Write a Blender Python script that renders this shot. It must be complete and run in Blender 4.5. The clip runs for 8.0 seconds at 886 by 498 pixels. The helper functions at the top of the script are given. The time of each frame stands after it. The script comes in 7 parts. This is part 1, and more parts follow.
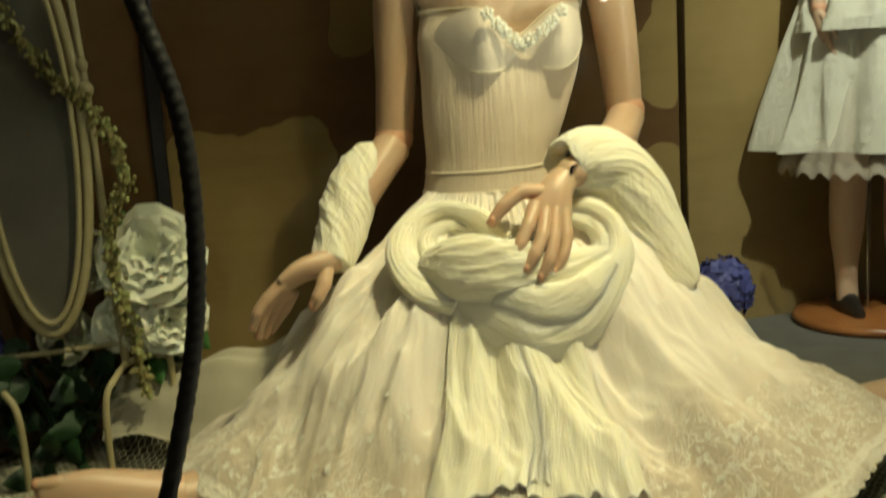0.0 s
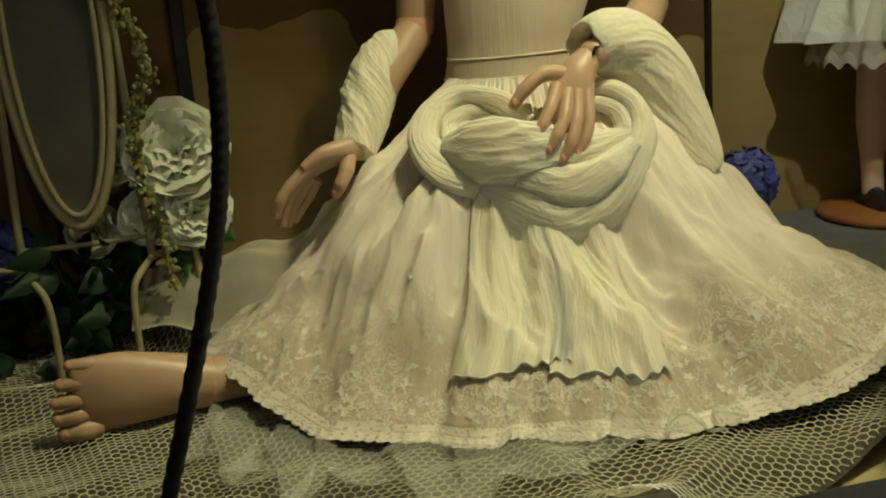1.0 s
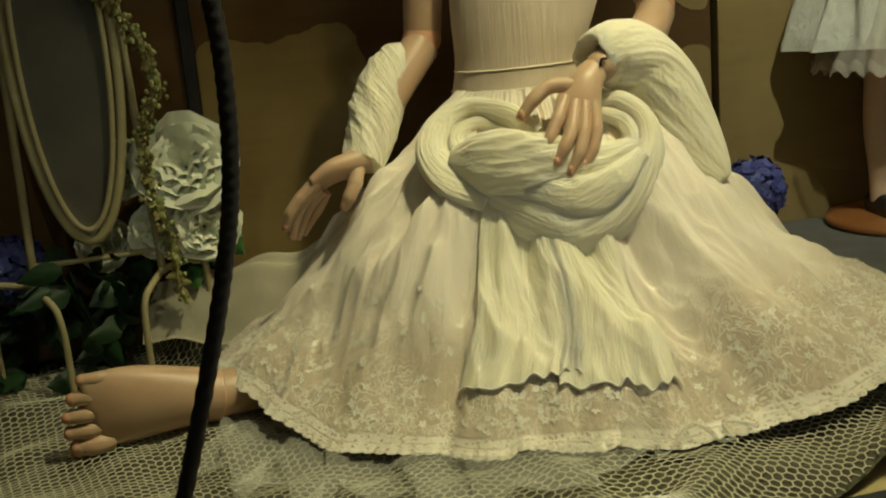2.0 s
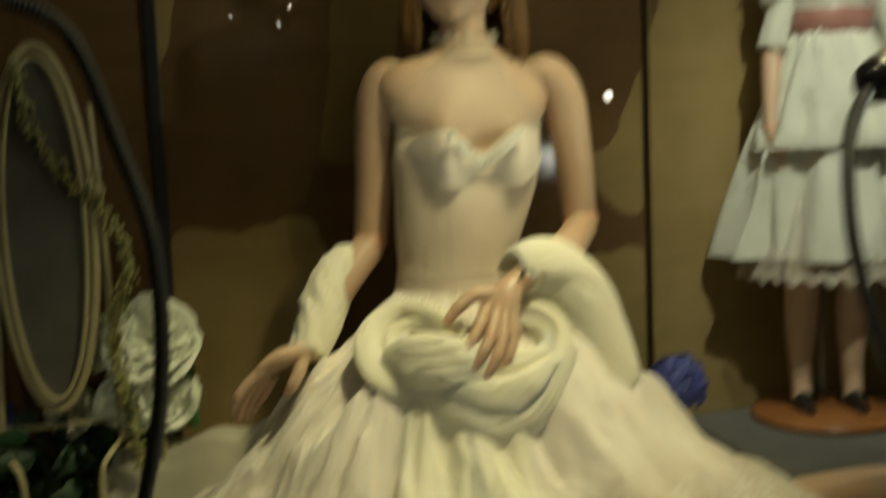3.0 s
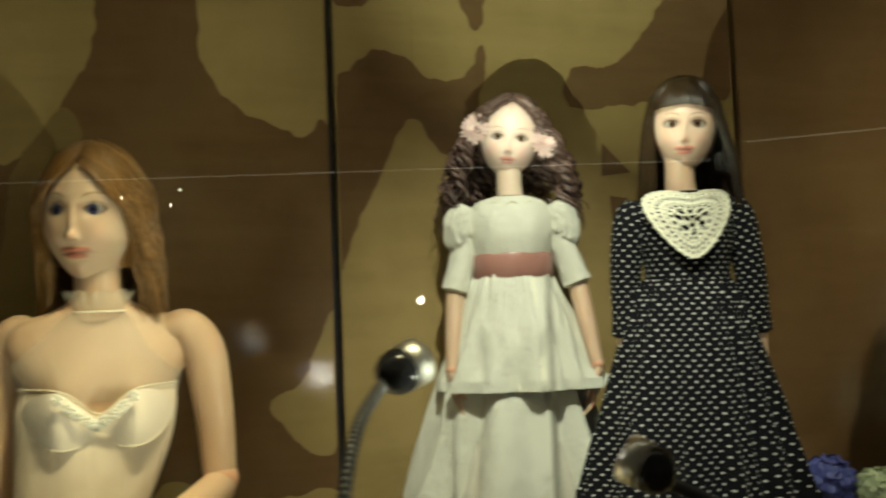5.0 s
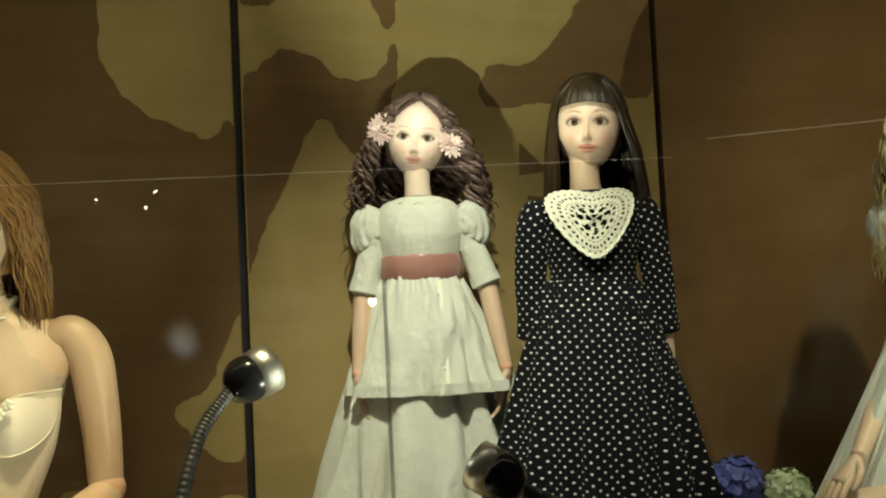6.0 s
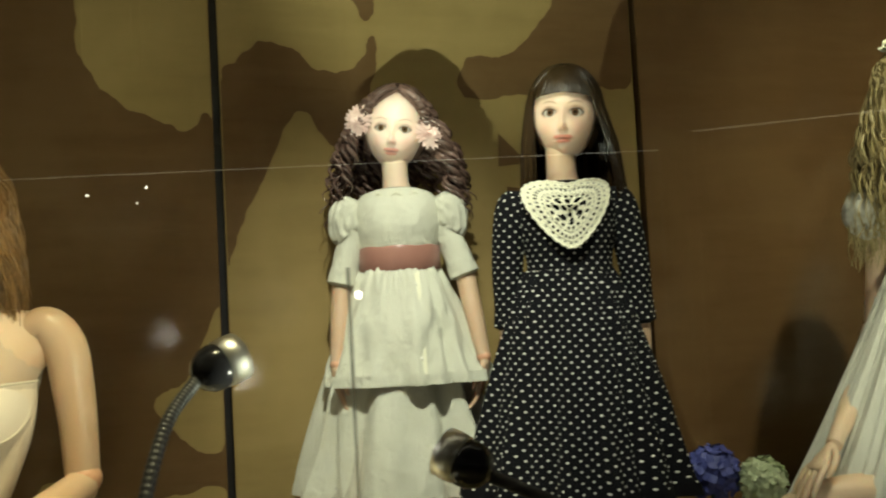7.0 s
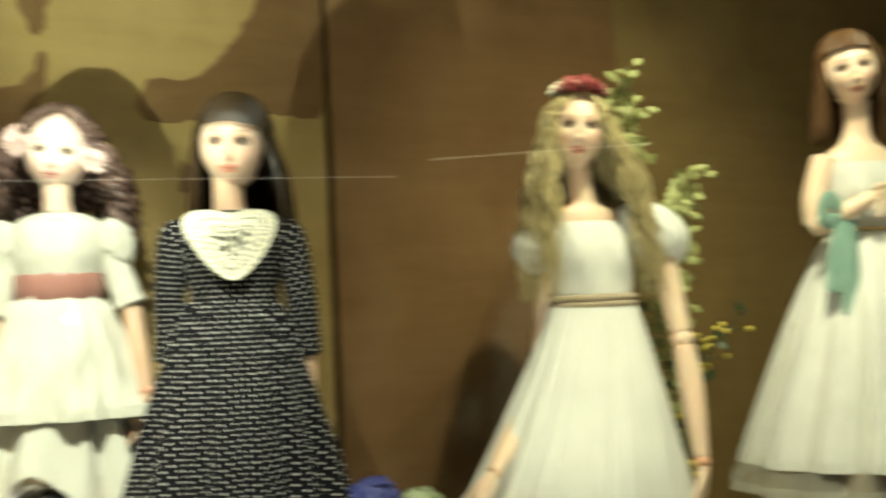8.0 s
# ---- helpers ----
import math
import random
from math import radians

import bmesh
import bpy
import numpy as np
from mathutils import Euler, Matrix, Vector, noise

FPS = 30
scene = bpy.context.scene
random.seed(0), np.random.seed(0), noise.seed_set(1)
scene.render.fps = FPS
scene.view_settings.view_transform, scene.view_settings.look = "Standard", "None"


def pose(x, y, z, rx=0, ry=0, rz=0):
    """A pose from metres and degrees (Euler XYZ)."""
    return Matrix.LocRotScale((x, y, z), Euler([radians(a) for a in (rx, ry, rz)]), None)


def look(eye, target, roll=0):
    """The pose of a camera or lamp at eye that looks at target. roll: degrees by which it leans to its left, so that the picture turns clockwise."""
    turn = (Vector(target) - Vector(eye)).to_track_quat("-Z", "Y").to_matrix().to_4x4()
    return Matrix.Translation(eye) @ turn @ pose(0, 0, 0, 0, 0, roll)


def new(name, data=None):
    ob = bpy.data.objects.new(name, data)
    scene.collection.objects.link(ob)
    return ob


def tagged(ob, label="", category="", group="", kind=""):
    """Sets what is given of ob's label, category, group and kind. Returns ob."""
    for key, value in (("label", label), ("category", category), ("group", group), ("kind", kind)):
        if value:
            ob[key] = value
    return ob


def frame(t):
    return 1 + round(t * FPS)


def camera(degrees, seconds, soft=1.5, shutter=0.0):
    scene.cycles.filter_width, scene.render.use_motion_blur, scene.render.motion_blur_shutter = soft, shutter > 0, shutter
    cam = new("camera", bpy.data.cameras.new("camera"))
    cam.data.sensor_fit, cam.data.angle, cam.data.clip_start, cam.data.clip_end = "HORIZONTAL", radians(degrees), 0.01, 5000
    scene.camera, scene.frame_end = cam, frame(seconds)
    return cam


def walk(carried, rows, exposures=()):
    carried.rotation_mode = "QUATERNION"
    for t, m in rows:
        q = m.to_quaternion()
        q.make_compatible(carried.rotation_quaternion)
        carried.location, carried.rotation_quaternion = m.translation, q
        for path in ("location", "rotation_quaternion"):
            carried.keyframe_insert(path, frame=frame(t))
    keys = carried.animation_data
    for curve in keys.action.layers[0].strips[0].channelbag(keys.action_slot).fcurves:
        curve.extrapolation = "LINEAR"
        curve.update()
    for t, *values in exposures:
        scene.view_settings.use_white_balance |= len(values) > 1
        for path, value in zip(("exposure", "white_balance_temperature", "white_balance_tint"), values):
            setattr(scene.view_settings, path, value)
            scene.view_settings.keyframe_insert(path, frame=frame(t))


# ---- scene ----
cam = camera(46.3, 8.0, 1.9, 0.7)
METRES, EYE, TILT, LEAN, TURN = 0.82, 0.345, -10.0, 3.5, 0.0
ROWS = [
    (0.0, 0.0, 0.0, 0.0, -0.0, 0.0, 0.0),
    (0.5, -0.0001, -0.0049, -0.0284, 0.35, -2.37, -0.54),
    (1.0, 0.0001, -0.0039, -0.0413, 1.23, -3.99, 0.5),
    (2.5, -0.001, -0.0146, -0.029, 1.71, -2.41, 0.97),
    (3.0, 0.075, -0.1175, 0.0223, 1.78, 4.15, -1.57),
    (3.5, 0.1369, -0.2088, 0.0625, -2.16, 9.84, -1.8),
    (4.0, 0.1624, -0.2432, 0.081, -5.1, 11.92, -1.93),
    (4.5, 0.2733, -0.1857, 0.1045, -3.54, 13.08, -1.54),
    (5.0, 0.4252, -0.1247, 0.1362, -1.68, 13.4, -1.06),
    (6.5, 0.5519, -0.1069, 0.1457, -2.07, 13.26, -0.18),
    (7.0, 0.5704, -0.1116, 0.14, -2.13, 13.08, -0.14),
    (7.5, 0.6489, -0.1186, 0.1519, -5.74, 14.23, 0.67),
    (8.0, 0.7148, -0.1239, 0.1568, -14.33, 13.98, 1.72),
]
walk(cam, [(t, pose(0, 0, EYE, TILT, LEAN, TURN) @ pose(METRES * x, METRES * y, METRES * z, 90 + pitch, roll, yaw)) for t, x, y, z, yaw, pitch, roll in ROWS], [(0.0, 0.0), (0.5, -0.50), (1.0, -0.52), (2.5, -0.40), (3.0, -0.45), (3.5, -0.42), (4.0, 0.0), (5.0, 0.0), (7.0, 0.0), (7.5, 0.38), (8.0, 0.90)])

# ---------------------------------------------------------------- light
world = bpy.data.worlds.new("world")
world.use_nodes = True
world.node_tree.nodes["Background"].inputs[0].default_value = (1.0, 0.90, 0.62, 1)
world.node_tree.nodes["Background"].inputs[1].default_value = 0.06
scene.world = world


def lamp(name, kind, m, watts, colour, size=0.02, spot=0, blend=0.5):
    d = bpy.data.lights.new(name, kind)
    d.energy, d.color = watts, colour
    if kind == "SPOT":
        d.spot_size, d.spot_blend, d.shadow_soft_size = radians(spot), blend, size
    elif kind == "POINT":
        d.shadow_soft_size = size
    else:
        d.size = size
    ob = new(name, d)
    ob.matrix_world = m
    return ob


LED, WARM, COOL, WHITE, WARM2 = (0.96, 1.0, 0.70), (1.0, 0.90, 0.49), (0.90, 1.0, 0.75), (0.96, 1.0, 0.80), (1.0, 0.95, 0.60)
LAMP1, LAMP2, LAMP0 = Vector((0.342, 0.652, 0.409)), Vector((0.510, 0.625, 0.338)), Vector((-0.215, 0.468, 0.458))
AIM1, AIM2 = Vector((0.66, 0.50, 0.30)), Vector((-0.72, 0.42, 0.36))
ADDED_LAMP, ADDED_AIM = Vector((0.93, 0.76, 0.20)), Vector((0.20, 0.50, 0.60))
LOW, LOW_AIM = Vector((0.095, 0.490, 0.010)), Vector((-0.06, 0.50, 0.80))
lamp("led_light", "SPOT", look(LAMP1 + AIM1.normalized() * 0.030, (0.67, 1.22, 1.05)), 21.0, COOL, 0.003, 60, 0.9)
lamp("led_light", "SPOT", look(LAMP2 + AIM2.normalized() * 0.030, (-0.30, 1.05, 0.84)), 4.6, LED, 0.004, 80, 0.9)
# Added spot with no seen source, brightens the right-hand wall and blonde doll.
lamp("led_light", "SPOT", look(ADDED_LAMP + ADDED_AIM.normalized() * 0.030, ADDED_LAMP + ADDED_AIM), 1.8, WARM2, 0.004, 110, 0.9)
# Uplight with no seen source, added low at the glass under the seated doll.
lamp("led_light", "SPOT", look(LOW + LOW_AIM.normalized() * 0.030, LOW + LOW_AIM), 2.8, LED, 0.005, 44, 0.8)
# Extra spot at the unlit tall lamp's head, added to brighten the peonies.
lamp("led_light", "SPOT", look(LAMP0 + Vector((-0.02, 0.025, -0.012)), (-0.32, 0.95, 0.12)), 0.7, LED, 0.004, 46, 0.6)
lamp("downlight_light", "SPOT", look((0.42, 0.50, 1.35), (-0.02, 0.70, 0.0)), 70.0, WARM, 0.03, 44, 1.0)
lamp("downlight_light", "SPOT", look((0.48, 0.46, 1.18), (0.50, 1.10, 0.36)), 47.0, WHITE, 0.010, 40, 1.0)
lamp("downlight_light", "SPOT", look((1.18, 0.64, 1.45), (1.34, 1.24, 0.32)), 33.0, WARM2, 0.02, 64, 1.0)

# Unseen soft overhead fill, added to lift the showcase's dark areas.
FILL = lamp("fill_light", "AREA", pose(0.44, 0.55, 1.62, 0, 0, 15.7), 2.2, (1.0, 0.93, 0.66), 2.6)
FILL.data.shape, FILL.data.size_y = "RECTANGLE", 0.10

# ---------------------------------------------------------------- materials


class Nodes:
    def __init__(self, name, rough=0.6, metal=0.0, spec=0.5):
        self.mat = bpy.data.materials.new(name)
        self.mat.use_nodes = True
        self.t = self.mat.node_tree
        self.b = self.t.nodes["Principled BSDF"]
        self.b.inputs["Roughness"].default_value = rough
        self.b.inputs["Metallic"].default_value = metal
        self.b.inputs["Specular IOR Level"].default_value = spec

    def n(self, kind, **kw):
        node = self.t.nodes.new(kind)
        for k, v in kw.items():
            if k in node.inputs:
                node.inputs[k].default_value = v
        return node

    def l(self, a, b):
        self.t.links.new(a, b)

    def coord(self, which="Object", scale=(1, 1, 1)):
        c = self.n("ShaderNodeTexCoord")
        m = self.n("ShaderNodeMapping", Scale=scale)
        self.l(c.outputs[which], m.inputs[0])
        return m.outputs[0]

    def noise(self, vec, scale, detail=4, rough=0.6):
        x = self.n("ShaderNodeTexNoise", Scale=scale, Detail=detail, Roughness=rough)
        self.l(vec, x.inputs["Vector"])
        return x.outputs["Fac"]

    def ramp(self, fac, stops):
        r = self.n("ShaderNodeValToRGB")
        e = r.color_ramp.elements
        while len(e) < len(stops):
            e.new(0.5)
        for q, (p, c) in zip(e, stops):
            q.position, q.color = p, (*c, 1) if len(c) == 3 else c
        self.l(fac, r.inputs[0])
        return r.outputs[0]

    def mix(self, fac, a, b, blend="MIX"):
        x = self.n("ShaderNodeMix")
        x.data_type, x.blend_type = "RGBA", blend
        for s, v in ((x.inputs[0], fac), (x.inputs[6], a), (x.inputs[7], b)):
            if isinstance(v, (int, float)):
                s.default_value = v
            elif isinstance(v, tuple):
                s.default_value = (*v, 1)
            else:
                self.l(v, s)
        return x.outputs[2]

    def math(self, op, a, b=0.0, c=0.0):
        x = self.n("ShaderNodeMath")
        x.operation = op
        for s, v in zip(x.inputs, (a, b, c)):
            if isinstance(v, (int, float)):
                s.default_value = v
            else:
                self.l(v, s)
        return x.outputs[0]

    def colour(self, c):
        if isinstance(c, tuple):
            self.b.inputs["Base Color"].default_value = (*c, 1)
        else:
            self.l(c, self.b.inputs["Base Color"])

    def bump(self, h, strength=0.3, dist=0.001):
        x = self.n("ShaderNodeBump", Strength=strength, Distance=dist)
        self.l(h, x.inputs["Height"])
        self.l(x.outputs[0], self.b.inputs["Normal"])

    def rough(self, r):
        self.l(r, self.b.inputs["Roughness"])


def two_tone(name, a, b, scale, rough=0.6, bump=0.2, dist=0.0006, fine=400, metal=0.0, spec=0.5, sheen=0.0, sss=0.0):
    """A surface whose colour wanders between a and b, with a fine relief."""
    k = Nodes(name, rough, metal, spec)
    v = k.coord()
    big = k.noise(v, scale, 5)
    small = k.noise(v, fine, 3)
    k.colour(k.mix(k.math("MULTIPLY", small, 0.35), k.ramp(big, [(0.3, a), (0.7, b)]), tuple(0.6 * q for q in a)))
    if bump:
        k.bump(small, bump, dist)
    if sheen:
        k.b.inputs["Sheen Weight"].default_value = sheen
    if sss:
        k.b.inputs["Subsurface Weight"].default_value = sss
        k.b.inputs["Subsurface Radius"].default_value = (0.006, 0.003, 0.0015)
        k.b.inputs["Subsurface Scale"].default_value = 0.6
    return k.mat


def cloth(name, a, b, weave=2600, wrinkle=60, rough=0.85, sheen=0.2, through_light=0.0, relief=0.55, depth=0.0016, stretch=0.25):
    """Woven cloth: threads, soft wrinkles, a little sheen."""
    k = Nodes(name, rough, 0, 0.3)
    v = k.coord()
    w = k.noise(v, weave, 2)
    big = k.noise(v, wrinkle, 4)
    crease = k.noise(k.coord(scale=(1, 1, stretch)), wrinkle * 4, 5, 0.65)
    k.colour(k.mix(k.math("MULTIPLY", w, 0.25), k.ramp(big, [(0.3, a), (0.7, b)]), tuple(0.75 * q for q in a)))
    k.bump(k.math("ADD", k.math("MULTIPLY", crease, 1.0), k.math("MULTIPLY", w, 0.15)), relief, depth)
    k.b.inputs["Sheen Weight"].default_value = sheen
    if through_light:
        k.b.inputs["Alpha"].default_value = through_light
    return k.mat


def wood_panel(name, deep, mid, light):
    """Lacquered panel: long faint horizontal grain, pores, clouding and a dappled gloss."""
    k = Nodes(name, 0.33, 0, 0.5)
    dark = tuple(0.68 * q for q in deep)
    grain = k.noise(k.coord(scale=(1.2, 1, 9)), 3.2, 8, 0.62)
    fine = k.noise(k.coord(scale=(3, 1, 60)), 6, 6, 0.7)
    c = k.ramp(grain, [(0.28, deep), (0.52, mid), (0.76, light)])
    c = k.mix(k.math("MULTIPLY", fine, 0.28), c, dark)
    c = k.mix(k.math("MULTIPLY", k.noise(k.coord(), 110, 4, 0.7), 0.35), c, dark)
    blot = k.ramp(k.noise(k.coord(scale=(1, 1, 1.6)), 5, 5, 0.65), [(0.35, (0, 0, 0)), (0.70, (1, 1, 1))])
    c = k.mix(k.math("MULTIPLY", blot, 0.30), c, deep)
    cloud = k.ramp(k.noise(k.coord(scale=(1.0, 1, 0.8)), 7.5, 4.0, 0.5), [(0.47, (0, 0, 0)), (0.60, (1, 1, 1))])
    k.colour(k.mix(k.math("MULTIPLY", cloud, 0.35), c, light))
    pores = k.noise(k.coord(), 150, 4, 0.6)
    k.bump(k.math("ADD", pores, k.math("MULTIPLY", fine, 0.3)), 0.14, 0.0010)
    k.rough(k.ramp(k.noise(k.coord(), 40, 4), [(0.3, (0.015,) * 3), (0.7, (0.045,) * 3)]))
    return k.mat


def dotted(name):
    """Black cotton with rows of small staggered white dots, laid out in metres on the cloth."""
    k = Nodes(name, 0.9, 0, 0.12)
    uv = k.n("ShaderNodeTexCoord").outputs["UV"]
    sep = k.n("ShaderNodeSeparateXYZ")
    k.l(uv, sep.inputs[0])
    P = 0.0114

    def dots(ox, oy):
        fx = k.math("SUBTRACT", k.math("FRACT", k.math("ADD", k.math("DIVIDE", sep.outputs[0], P), ox)), 0.5)
        fy = k.math("SUBTRACT", k.math("FRACT", k.math("ADD", k.math("DIVIDE", sep.outputs[1], P), oy)), 0.5)
        d = k.math("SQRT", k.math("ADD", k.math("MULTIPLY", fx, fx), k.math("MULTIPLY", fy, fy)))
        return k.math("LESS_THAN", d, 0.102)

    m = k.math("MAXIMUM", dots(0, 0), dots(0.5, 0.5))
    w = k.noise(k.coord(), 2500, 2)
    base = k.mix(k.math("MULTIPLY", w, 0.6), (0.003, 0.003, 0.004), (0.012, 0.012, 0.015))
    k.colour(k.mix(m, base, (0.78, 0.76, 0.68)))
    crease = k.noise(k.coord(scale=(1, 1, 0.3)), 110, 4)
    k.bump(k.math("ADD", crease, k.math("MULTIPLY", w, 0.1)), 0.4, 0.002)
    return k.mat


def lace_skirt(name):
    """Ivory batiste; towards the hem embroidered net with sprigs and dense scrolls. UV: x along the hem in metres, y from waist (0) to hem (1)."""
    k = Nodes(name, 0.8, 0, 0.35)
    uv = k.n("ShaderNodeTexCoord").outputs["UV"]
    sep = k.n("ShaderNodeSeparateXYZ")
    k.l(uv, sep.inputs[0])
    s = sep.outputs[1]
    m = k.n("ShaderNodeMapping", Scale=(1, 0.26, 1))
    k.l(uv, m.inputs[0])
    wob = k.n("ShaderNodeTexNoise", Scale=28, Detail=3)
    k.l(m.outputs[0], wob.inputs["Vector"])
    v = k.n("ShaderNodeTexVoronoi", Scale=105)
    k.l(k.mix(0.06, m.outputs[0], wob.outputs["Color"], "ADD"), v.inputs["Vector"])
    ring = k.math("SINE", k.math("MULTIPLY", v.outputs["Distance"], 24))
    edge = k.n("ShaderNodeTexVoronoi", Scale=60)
    edge.feature = "DISTANCE_TO_EDGE"
    k.l(k.mix(0.10, m.outputs[0], wob.outputs["Color"], "ADD"), edge.inputs["Vector"])
    vine = k.math("LESS_THAN", edge.outputs["Distance"], 0.045)
    scroll = k.math("MAXIMUM", k.ramp(ring, [(0.62, (0, 0, 0)), (0.85, (1, 1, 1))]), vine)
    v2 = k.n("ShaderNodeTexVoronoi", Scale=34)
    k.l(m.outputs[0], v2.inputs["Vector"])
    sprig = k.math("LESS_THAN", v2.outputs["Distance"], 0.10)
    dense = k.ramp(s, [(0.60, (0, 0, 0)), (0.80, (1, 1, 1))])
    some = k.ramp(s, [(0.42, (0, 0, 0)), (0.52, (1, 1, 1))])
    patch = k.ramp(k.noise(k.coord(), 26, 2), [(0.40, (0, 0, 0)), (0.55, (1, 1, 1))])
    mask = k.math("MAXIMUM", k.math("MULTIPLY", k.math("MULTIPLY", scroll, dense), k.math("ADD", k.math("MULTIPLY", patch, 0.65), 0.2)), k.math("MULTIPLY", sprig, some))
    eyelet = k.n("ShaderNodeTexVoronoi", Scale=260)
    k.l(m.outputs[0], eyelet.inputs["Vector"])
    border = k.math("MULTIPLY", k.ramp(s, [(0.968, (0, 0, 0)), (0.976, (0.8,) * 3)]), k.ramp(eyelet.outputs["Distance"], [(0.26, (0.0,) * 3), (0.42, (1, 1, 1))]))
    mask = k.math("MAXIMUM", mask, border)
    thread = k.noise(k.coord(), 1500, 2)
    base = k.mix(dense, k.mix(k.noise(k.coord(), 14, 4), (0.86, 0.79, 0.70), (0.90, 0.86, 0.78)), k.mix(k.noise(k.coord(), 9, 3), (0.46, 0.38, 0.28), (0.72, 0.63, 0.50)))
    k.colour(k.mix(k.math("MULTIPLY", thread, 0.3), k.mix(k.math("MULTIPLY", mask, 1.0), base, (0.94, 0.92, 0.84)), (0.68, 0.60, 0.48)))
    m2 = k.n("ShaderNodeMapping", Scale=(1, 0.07, 1))
    k.l(uv, m2.inputs[0])
    soft = k.noise(k.mix(0.02, m2.outputs[0], wob.outputs["Color"], "ADD"), 120, 5, 0.62)
    k.bump(k.math("ADD", k.math("ADD", k.math("MULTIPLY", mask, 0.75), k.math("ADD", soft, k.math("MULTIPLY", k.noise(m.outputs[0], 48, 4, 0.6), 0.9))), k.math("MULTIPLY", thread, 0.15)), 0.65, 0.0020)
    k.rough(k.math("SUBTRACT", 0.85, k.math("MULTIPLY", mask, 0.50)))
    k.b.inputs["Subsurface Weight"].default_value = 0.5
    k.b.inputs["Subsurface Radius"].default_value = (0.006, 0.0052, 0.0042)
    k.b.inputs["Subsurface Scale"].default_value = 0.9
    k.b.inputs["Sheen Weight"].default_value = 0.2
    return k.mat


def gauze(name, a, b):
    """Thin crinkled cotton gauze: fine creases run along the cloth's length (UV in metres)."""
    k = Nodes(name, 0.85, 0, 0.25)
    warp = k.n("ShaderNodeTexNoise", Scale=45, Detail=2)
    uv = k.coord("UV", (1, 0.32, 1))
    k.l(uv, warp.inputs["Vector"])
    bent = k.mix(0.010, uv, warp.outputs["Color"], "ADD")
    fine = k.noise(bent, 330, 4, 0.6)
    soft = k.noise(bent, 110, 3, 0.55)
    weave = k.noise(k.coord(), 2400, 2)
    k.colour(k.mix(k.math("MULTIPLY", weave, 0.18), k.ramp(soft, [(0.3, a), (0.7, b)]), tuple(0.82 * q for q in a)))
    k.bump(k.math("ADD", k.math("MULTIPLY", fine, 1.05), k.math("ADD", soft, k.math("MULTIPLY", weave, 0.08))), 0.72, 0.0022)
    k.b.inputs["Sheen Weight"].default_value = 0.15
    k.b.inputs["Subsurface Weight"].default_value = 0.55
    k.b.inputs["Subsurface Radius"].default_value = (0.007, 0.0064, 0.0048)
    k.b.inputs["Subsurface Scale"].default_value = 1.1
    return k.mat


def plain(name, c, rough=0.5, metal=0.0, spec=0.5, emit=0.0, alpha=1.0):
    k = Nodes(name, rough, metal, spec)
    k.colour(c)
    if emit:
        k.b.inputs["Emission Color"].default_value = (*c, 1)
        k.b.inputs["Emission Strength"].default_value = emit
    k.b.inputs["Alpha"].default_value = alpha
    return k.mat


def glass_mat(name):
    k = Nodes(name, 0.0)
    k.b.inputs["Base Color"].default_value = (0.98, 1, 0.99, 1)
    k.b.inputs["Transmission Weight"].default_value = 1
    k.b.inputs["IOR"].default_value = 1.45
    return k.mat


SKIN = two_tone("doll_skin", (0.58, 0.395, 0.260), (0.66, 0.465, 0.320), 30, 0.42, 0.05, 0.0003, 700, sss=0.25)
SKIN_FAIR = two_tone("fair_doll_skin", (0.80, 0.61, 0.46), (0.85, 0.67, 0.52), 30, 0.42, 0.05, 0.0003, 700, sss=0.25)
BLUSH = two_tone("blushed_skin", (0.70, 0.36, 0.22), (0.78, 0.46, 0.30), 60, 0.45, 0.05, 0.0003, 700)
IRIS = plain("black_cord", (0.020, 0.016, 0.018), 0.2)
LASH = plain("dark_lash", (0.045, 0.024, 0.016), 0.6)
LASH_SOFT = plain("brown_lower_lash", (0.30, 0.17, 0.11), 0.6)


def eye_mat(name, iris, white=(0.46, 0.41, 0.36)):
    """A glass eye whose pole looks ahead: pupil, iris with a dark rim, white. UV y runs from the pole."""
    k = Nodes(name, 0.07, 0, 0.4)
    sep = k.n("ShaderNodeSeparateXYZ")
    k.l(k.n("ShaderNodeTexCoord").outputs["UV"], sep.inputs[0])
    rim = tuple(0.35 * q for q in iris)
    k.colour(k.ramp(sep.outputs[1], [(0.0, (0.006, 0.005, 0.005)), (0.040, (0.008, 0.007, 0.007)), (0.048, iris), (0.084, tuple(1.3 * q for q in iris)), (0.094, rim), (0.104, rim), (0.114, white), (0.26, tuple(0.6 * q for q in white))]))
    return k.mat


class Features:
    """Heights of a face's features on a head of unit radius (crown 1, chin -1), and its eyes' size."""

    def __init__(self, eye=-0.05, nose=-0.42, mouth=-0.64, wide=0.20, tall=0.06, apart=0.38, lips=1.6):
        self.eye, self.nose, self.mouth, self.wide, self.tall, self.apart, self.lips = eye, nose, mouth, wide, tall, apart, lips


